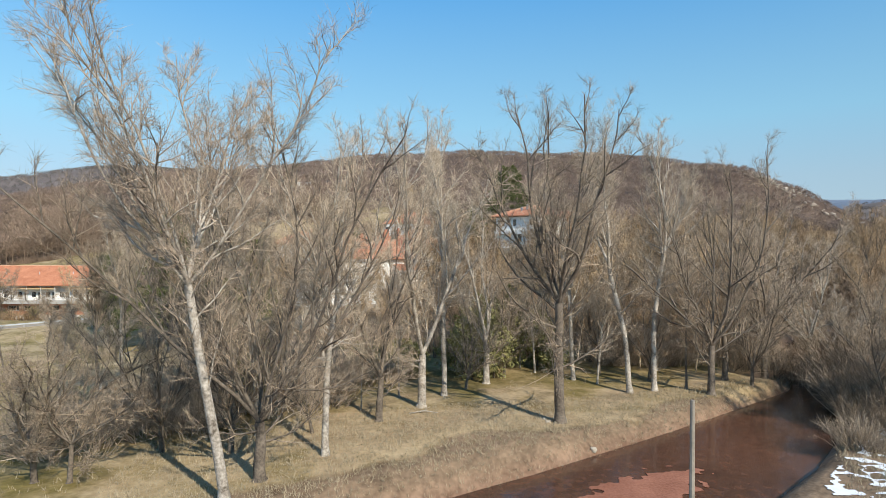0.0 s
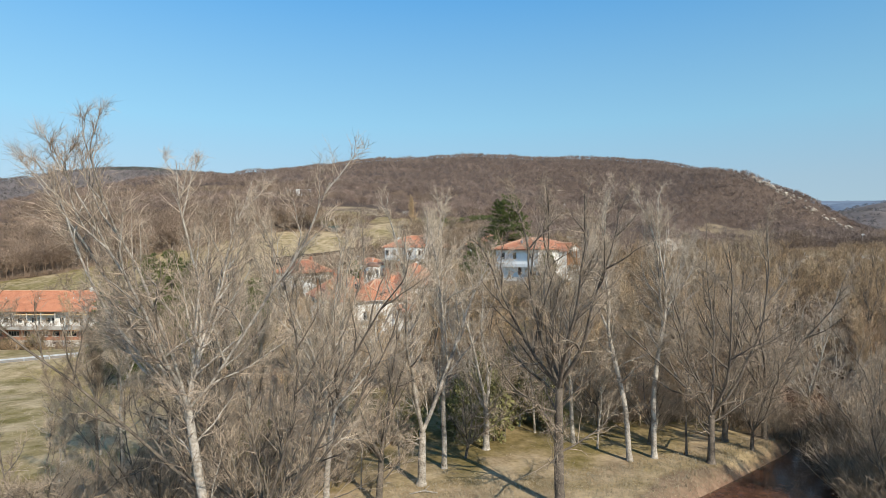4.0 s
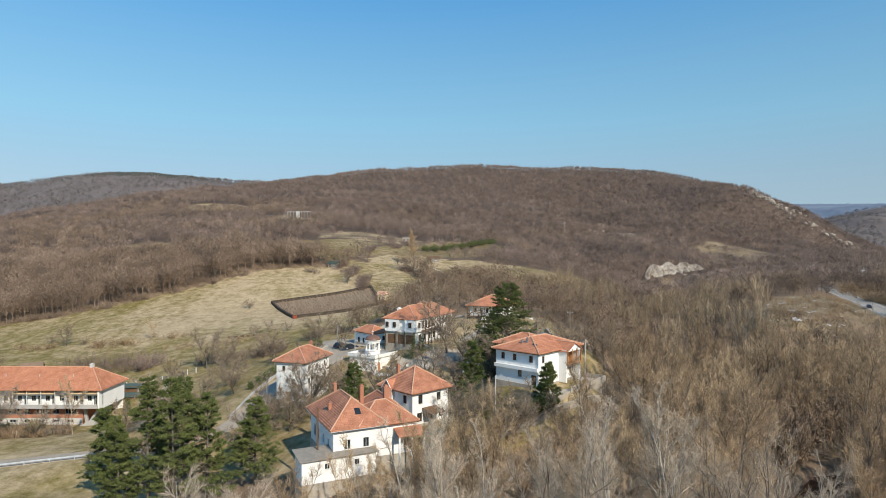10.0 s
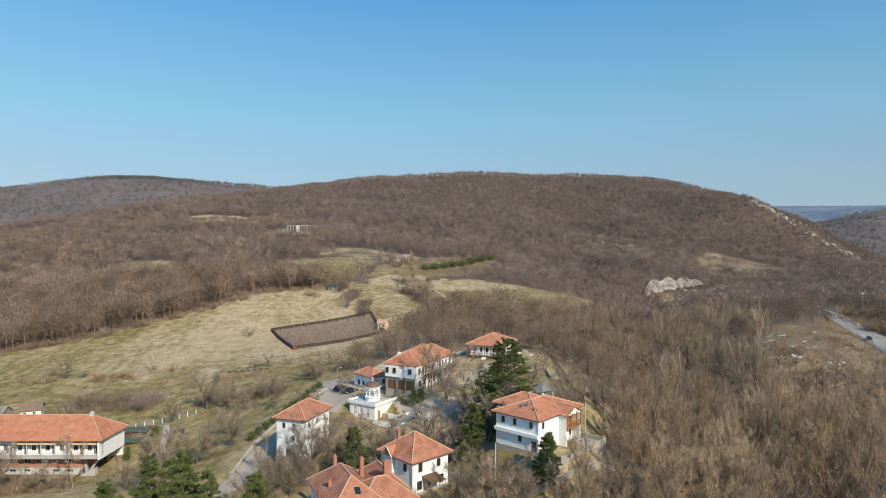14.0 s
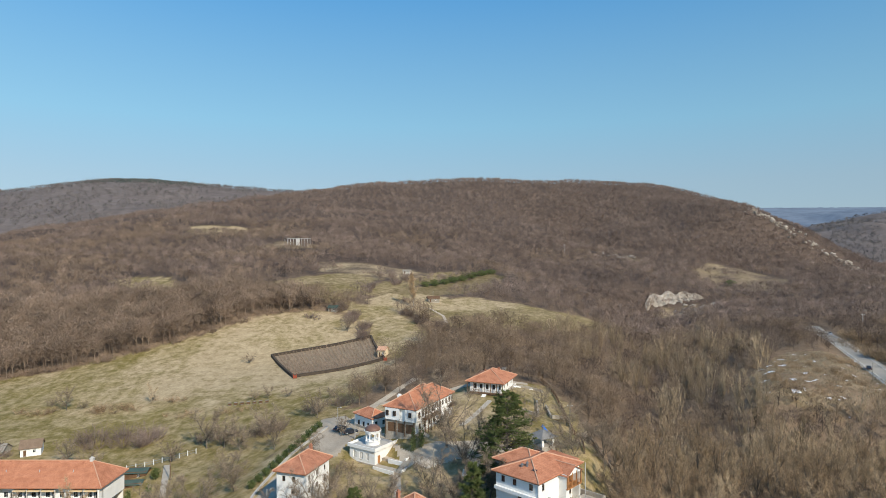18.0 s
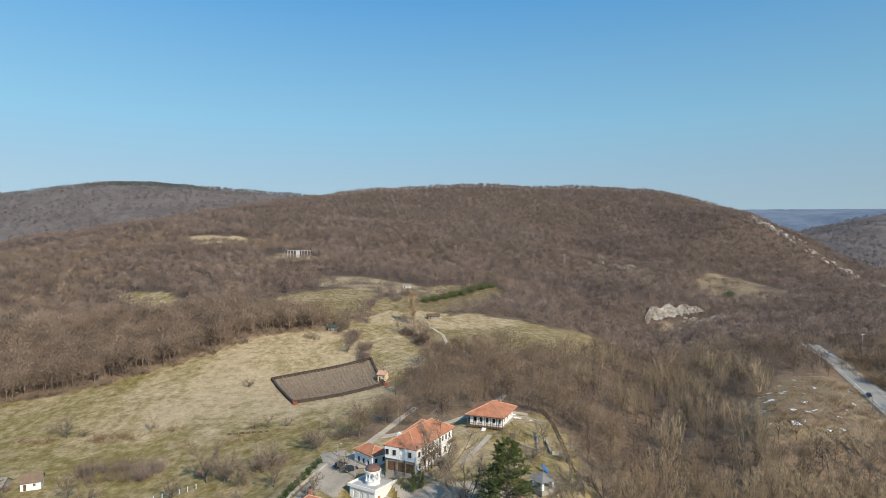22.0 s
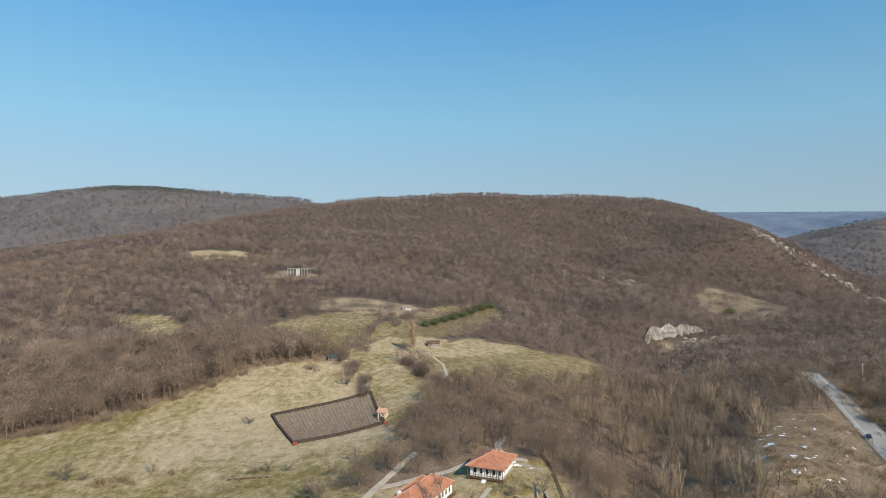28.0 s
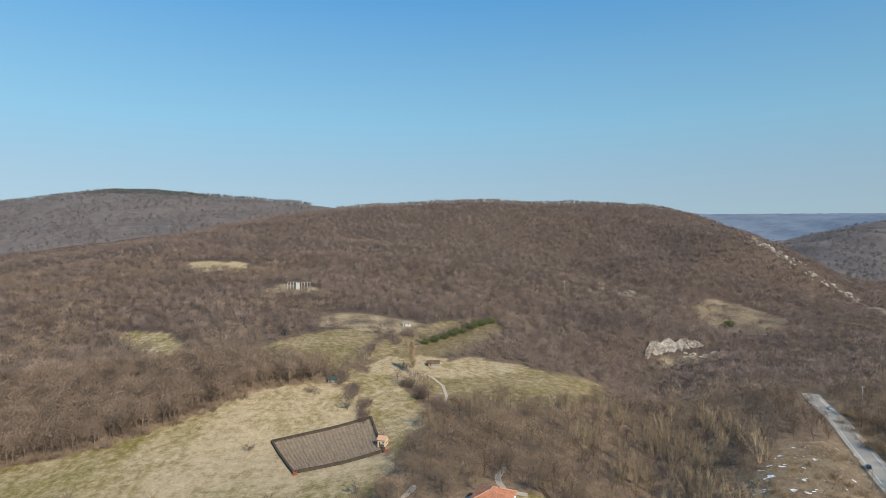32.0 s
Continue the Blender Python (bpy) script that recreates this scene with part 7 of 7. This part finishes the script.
def leafy(name, spots, material, label, seed):
    """Evergreen bushes as clouds of small leaves round stems: x, y, width, height."""
    r = np.random.RandomState(seed)
    for x, y, w, h in spots:
        n = int(260 * max(w, 0.6) * max(h, 1) ** 0.7)
        q = unit(r.normal(size=(n, 3))) * (r.rand(n, 1) ** 0.35)
        q = q * [w, w, h / 2] * (1 + 0.22 * np.sin(q[:, :1] * 7 + q[:, 2:] * 9)) + [0, 0, h / 2]
        v, f = blades(r, q, r.normal(size=(n, 3)) + [0, 0, 0.4], 0.25 + 0.25 * r.rand(n), np.full(n, 0.2))
        t = thing(name, pose(x, y, gz(x, y) - 0.05), label, "shrub", "evergreens")
        part("stem", Geo().tube([(0, 0, -0.2), (0.05, 0, h * 0.7)], [0.08, 0.02], 5), M_BARKD, t)
        new("foliage", arrays("foliage", v, f, material)).parent = t


leafy("cypress", [(-7.7, 157.6, 0.8, 6.0), (-5.6, 157.6, 0.8, 5.6), (-82.5, 158, 0.8, 4), (-78, 160, 0.7, 3.5)], M_HEDGE, "slim dark green cypress in the grounds", 3)
leafy("spruce", [(-80, 168, 1.2, 3.2)], M_NEEDLE, "small dark spruce near the sheds", 4)
leafy("hedge_shrub", [(-46.6 + 0.9 * k, 147 + 2.9 * k, 1.0, 2.2) for k in range(12)], M_HEDGE, "clipped evergreen shrub in a hedge along the lane", 5)
leafy("evergreen_bush", [(2.9, 60.6, 2.2, 7.0), (5.2, 61.6, 2.0, 6.2), (4.2, 66, 3.0, 7.5), (7.6, 67, 2.8, 8.5), (10.6, 68, 2.4, 6.5), (1.2, 64, 2.0, 4.2), (-3.5, 62, 1.8, 3.6), (-14.7, 49, 1.3, 6.3), (-16.8, 50.4, 1.1, 5.6), (12, 65, 1.6, 3.2), (-100, 138, 2.0, 3.5), (-94, 139, 1.8, 4.2), (36, 100, 2.0, 4)], M_OLIVE, "olive-green leafy bush in the thicket", 6)
leafy("evergreen_bush", [(-12, 412, 3, 4), (-6, 422, 4, 4.5), (1, 434, 4, 4), (7, 446, 4.5, 4.5), (14, 456, 5, 4.5), (22, 468, 5, 5), (30, 477, 5, 4.5), (38, 484, 5, 4), (280, 590, 6, 6)], M_HEDGE, "dark green juniper bushes at the field edge", 7)

# ---- rocks, snow and rough grass ----
def rocks(name, spots, material, label, seed, flat=0.7):
    """Angular lumps set in the land: x, y, size."""
    r = np.random.RandomState(seed)
    bm = bmesh.new()
    bmesh.ops.create_icosphere(bm, subdivisions=2, radius=1.0)
    base = np.array([v.co[:] for v in bm.verts])
    fac = np.array([[v.index for v in f.verts] for f in bm.faces])
    bm.free()
    vs, fs = [], []
    for k, (x, y, s) in enumerate(spots):
        d = 1 + 0.28 * np.sin(base @ r.normal(0, 2.4, 3) + r.rand() * 6) + 0.2 * np.sin(base @ r.normal(0, 5, 3)) + 0.12 * r.normal(size=len(base))
        v = base * d[:, None] * s * np.array([1, 0.8, flat]) * (0.8 + 0.4 * r.rand(3))
        vs.append(v + [x, y, gz(x, y) + s * 0.15])
        fs.append(fac + k * len(base))
    return tagged(new(name, arrays(name, np.concatenate(vs), np.concatenate(fs), material)), label, "rocks", kind="stuff")


def cliff(name, a, b, height, back, material, label, seed, low=-3):
    """A broken rock face between two points of the plan, leaning back."""
    n, m = 60, 26
    S, T = np.meshgrid(np.linspace(0, 1, n), np.linspace(0, 1, m))
    X = a[0] + (b[0] - a[0]) * S + waves(S * 60, T * 30, 16, seed) * 1.0
    shape = np.clip(np.sin(S * math.pi), 0, 1) ** 0.25 * (1.05 - 0.2 * S) * (0.92 + 0.1 * waves(S * 60, S * 0, 15, seed + 7))
    Y = a[1] + (b[1] - a[1]) * S + T * back * shape + waves(S * 60, T * 14, 11, seed + 1) * 1.0 + waves(S * 60, T * 20, 4, seed + 2) * 0.6
    Z = ground(X, np.full(X.shape, (a[1] + b[1]) / 2)) + low + T * height * shape + waves(S * 70, T * 25, 9, seed + 4) * 0.5 + waves(S * 70, T * 30, 4, seed + 5) * 0.3
    k = np.arange(X.size).reshape(X.shape)
    f = np.stack([k[:-1, :-1], k[:-1, 1:], k[1:, 1:], k[1:, :-1]], -1).reshape(-1, 4)
    return tagged(new(name, arrays(name, np.stack([X, Y, Z], -1).reshape(-1, 3), f, material)), label, "cliff", kind="structure")


cliff("cliff", (164, 484), (216, 492), 22, 16, M_ROCK, "broken white limestone face on the hillside", 61, -6)
cliff("cliff", (36, 158), (48, 150), 6.5, 5, mat("earth_bank", (0.34, 0.25, 0.17), (0.50, 0.40, 0.30), 0.4, 0.95, 0.1, 2), "bare pale earth bank below the yard", 65)
r = np.random.RandomState(23)
spots = []
for at, count, along_, across in ((0.6, 30, 22, 7), (1.1, 46, 16, 8), (1.7, 26, 10, 8), (2.6, 16, 10, 6), (3.6, 22, 10, 6), (4.6, 44, 14, 5), (5.5, 50, 16, 6)):
    a, b = Vector(SCAR[int(at)]), Vector(SCAR[int(at) + 1])
    p, d = a.lerp(b, at % 1), (b - a).normalized()
    for _ in range(count):
        u, v = r.normal(0, along_), r.normal(0, across)
        spots.append((p.x + d.x * u - d.y * v, p.y + d.y * u + d.x * v, 0.6 + 2.9 * r.rand() ** 2))
rocks("rock_outcrop", spots, M_ROCK, "scattered white limestone outcrops down the ridge", 1)
rocks("rock_outcrop", [(r.normal(200, 13), r.normal(480, 6), 0.6 + 1.3 * r.rand()) for _ in range(30)], M_ROCK, "white limestone blocks below the cliff", 2)
rocks("rock_outcrop", [(r.normal(196, 14), r.normal(655, 14), 1 + 2 * r.rand()) for _ in range(24)], M_ROCK, "pale limestone outcrop on the wooded slope", 3)
rocks("boulder_row", [(23 + r.normal(0, 3), 209 + r.normal(0, 1.5), 0.4 + 0.6 * r.rand()) for _ in range(24)], M_MARBLE, "pale loose boulders behind the low house", 4)
rocks("bank_stones", [(10.5 + r.normal(0, 0.15), 43 + r.normal(0, 0.15), 0.25)] + [(7.7 + 1.8 * t, 47 + r.normal(0, 0.7), 0.09 + 0.1 * r.rand()) for t in r.rand(14)], M_STONE, "pale stones on the river bank", 5)
drape("snow_patch", SNOWY, M_SNOW, "thin patches of old snow on rough ground", 0.10, 0.5, 1.05, 71, "stuff", "snow")
drape("snow_patch", [(18, 27), (22, 35), (27.6, 41), (33.5, 46.4), (43, 47), (43, 27)], M_SNOW, "melting old snow on the near river bank", 0.05, 0.1, 0.12, 75, "stuff", "snow", 2.2)
drape("gravel_bar", [(0, 28), (4, 38), (20, 46), (20, 36), (8, 27)], M_GRAVEL, "low red gravel bar in the river", 0.56, 0.08, 0.02, 79, "structure", "gravel", 2.6, (10.6, 35.2, 7.6, 2.3, 0.66))


def tufts(name, loop, count, h, material, label, seed, n=5, wide=0.034):
    """Tufts of grass blades inside a loop."""
    r = np.random.RandomState(seed)
    xs, ys = [p[0] for p in loop], [p[1] for p in loop]
    x, y = r.uniform(min(xs), max(xs), count), r.uniform(min(ys), max(ys), count)
    d, w = along(x, y, RIVER, RWIDE)
    ok = inside(x, y, loop) & (d > w + 0.4)
    x, y = x[ok], y[ok]
    p = np.stack([np.repeat(x, n), np.repeat(y, n), np.repeat(ground(x, y), n)], -1)
    p[:, :2] += r.normal(0, 0.12, (len(p), 2))
    v, f = blades(r, p, r.normal(0, 0.5, p.shape) + [0, 0, 1.0], h * (0.4 + r.rand(len(p))), np.full(len(p), wide))
    return tagged(new(name, arrays(name, v, f, material)), label, "grass", kind="stuff")


tufts("bank_grass", [(-17, 24), (-21, 43), (-4, 50), (8, 52.5), (22, 58.5), (38, 66), (36, 59), (21, 48), (6, 39), (-6, 32)], 34000, 0.24, M_GRASS, "long dry straw-coloured grass on the bank", 31)
tufts("bank_grass", [(21, 31), (28, 43), (41, 59), (46, 59), (46, 31)], 6000, 0.35, M_GRASS, "dry grass on the shaded bank", 32)
tufts("field_grass", MEADOW, 9000, 0.35, M_GRASS, "dry grass tussocks in the riverside meadow", 33)
tufts("field_grass", SNOWY, 7000, 0.7, M_GRASS, "rough dry grass beside the road", 34, 6, 0.07)
FB = [(-2.7, 48.0), (-1.5, 48.4), (-0.4, 48.2), (-1.1, 49.0)]
FBZ = [gz(*p) for p in FB]
tagged(part("fallen_branch", Geo().tube([(*FB[0], FBZ[0] + 0.09), (*FB[1], FBZ[1] + 0.2), (*FB[2], FBZ[2] + 0.1)], [0.035, 0.06, 0.03], 6).tube([(*FB[1], FBZ[1] + 0.2), (*FB[3], FBZ[3] + 0.35)], [0.035, 0.015], 5), M_BARKP),
       "pale fallen branch in dry grass", "branch")
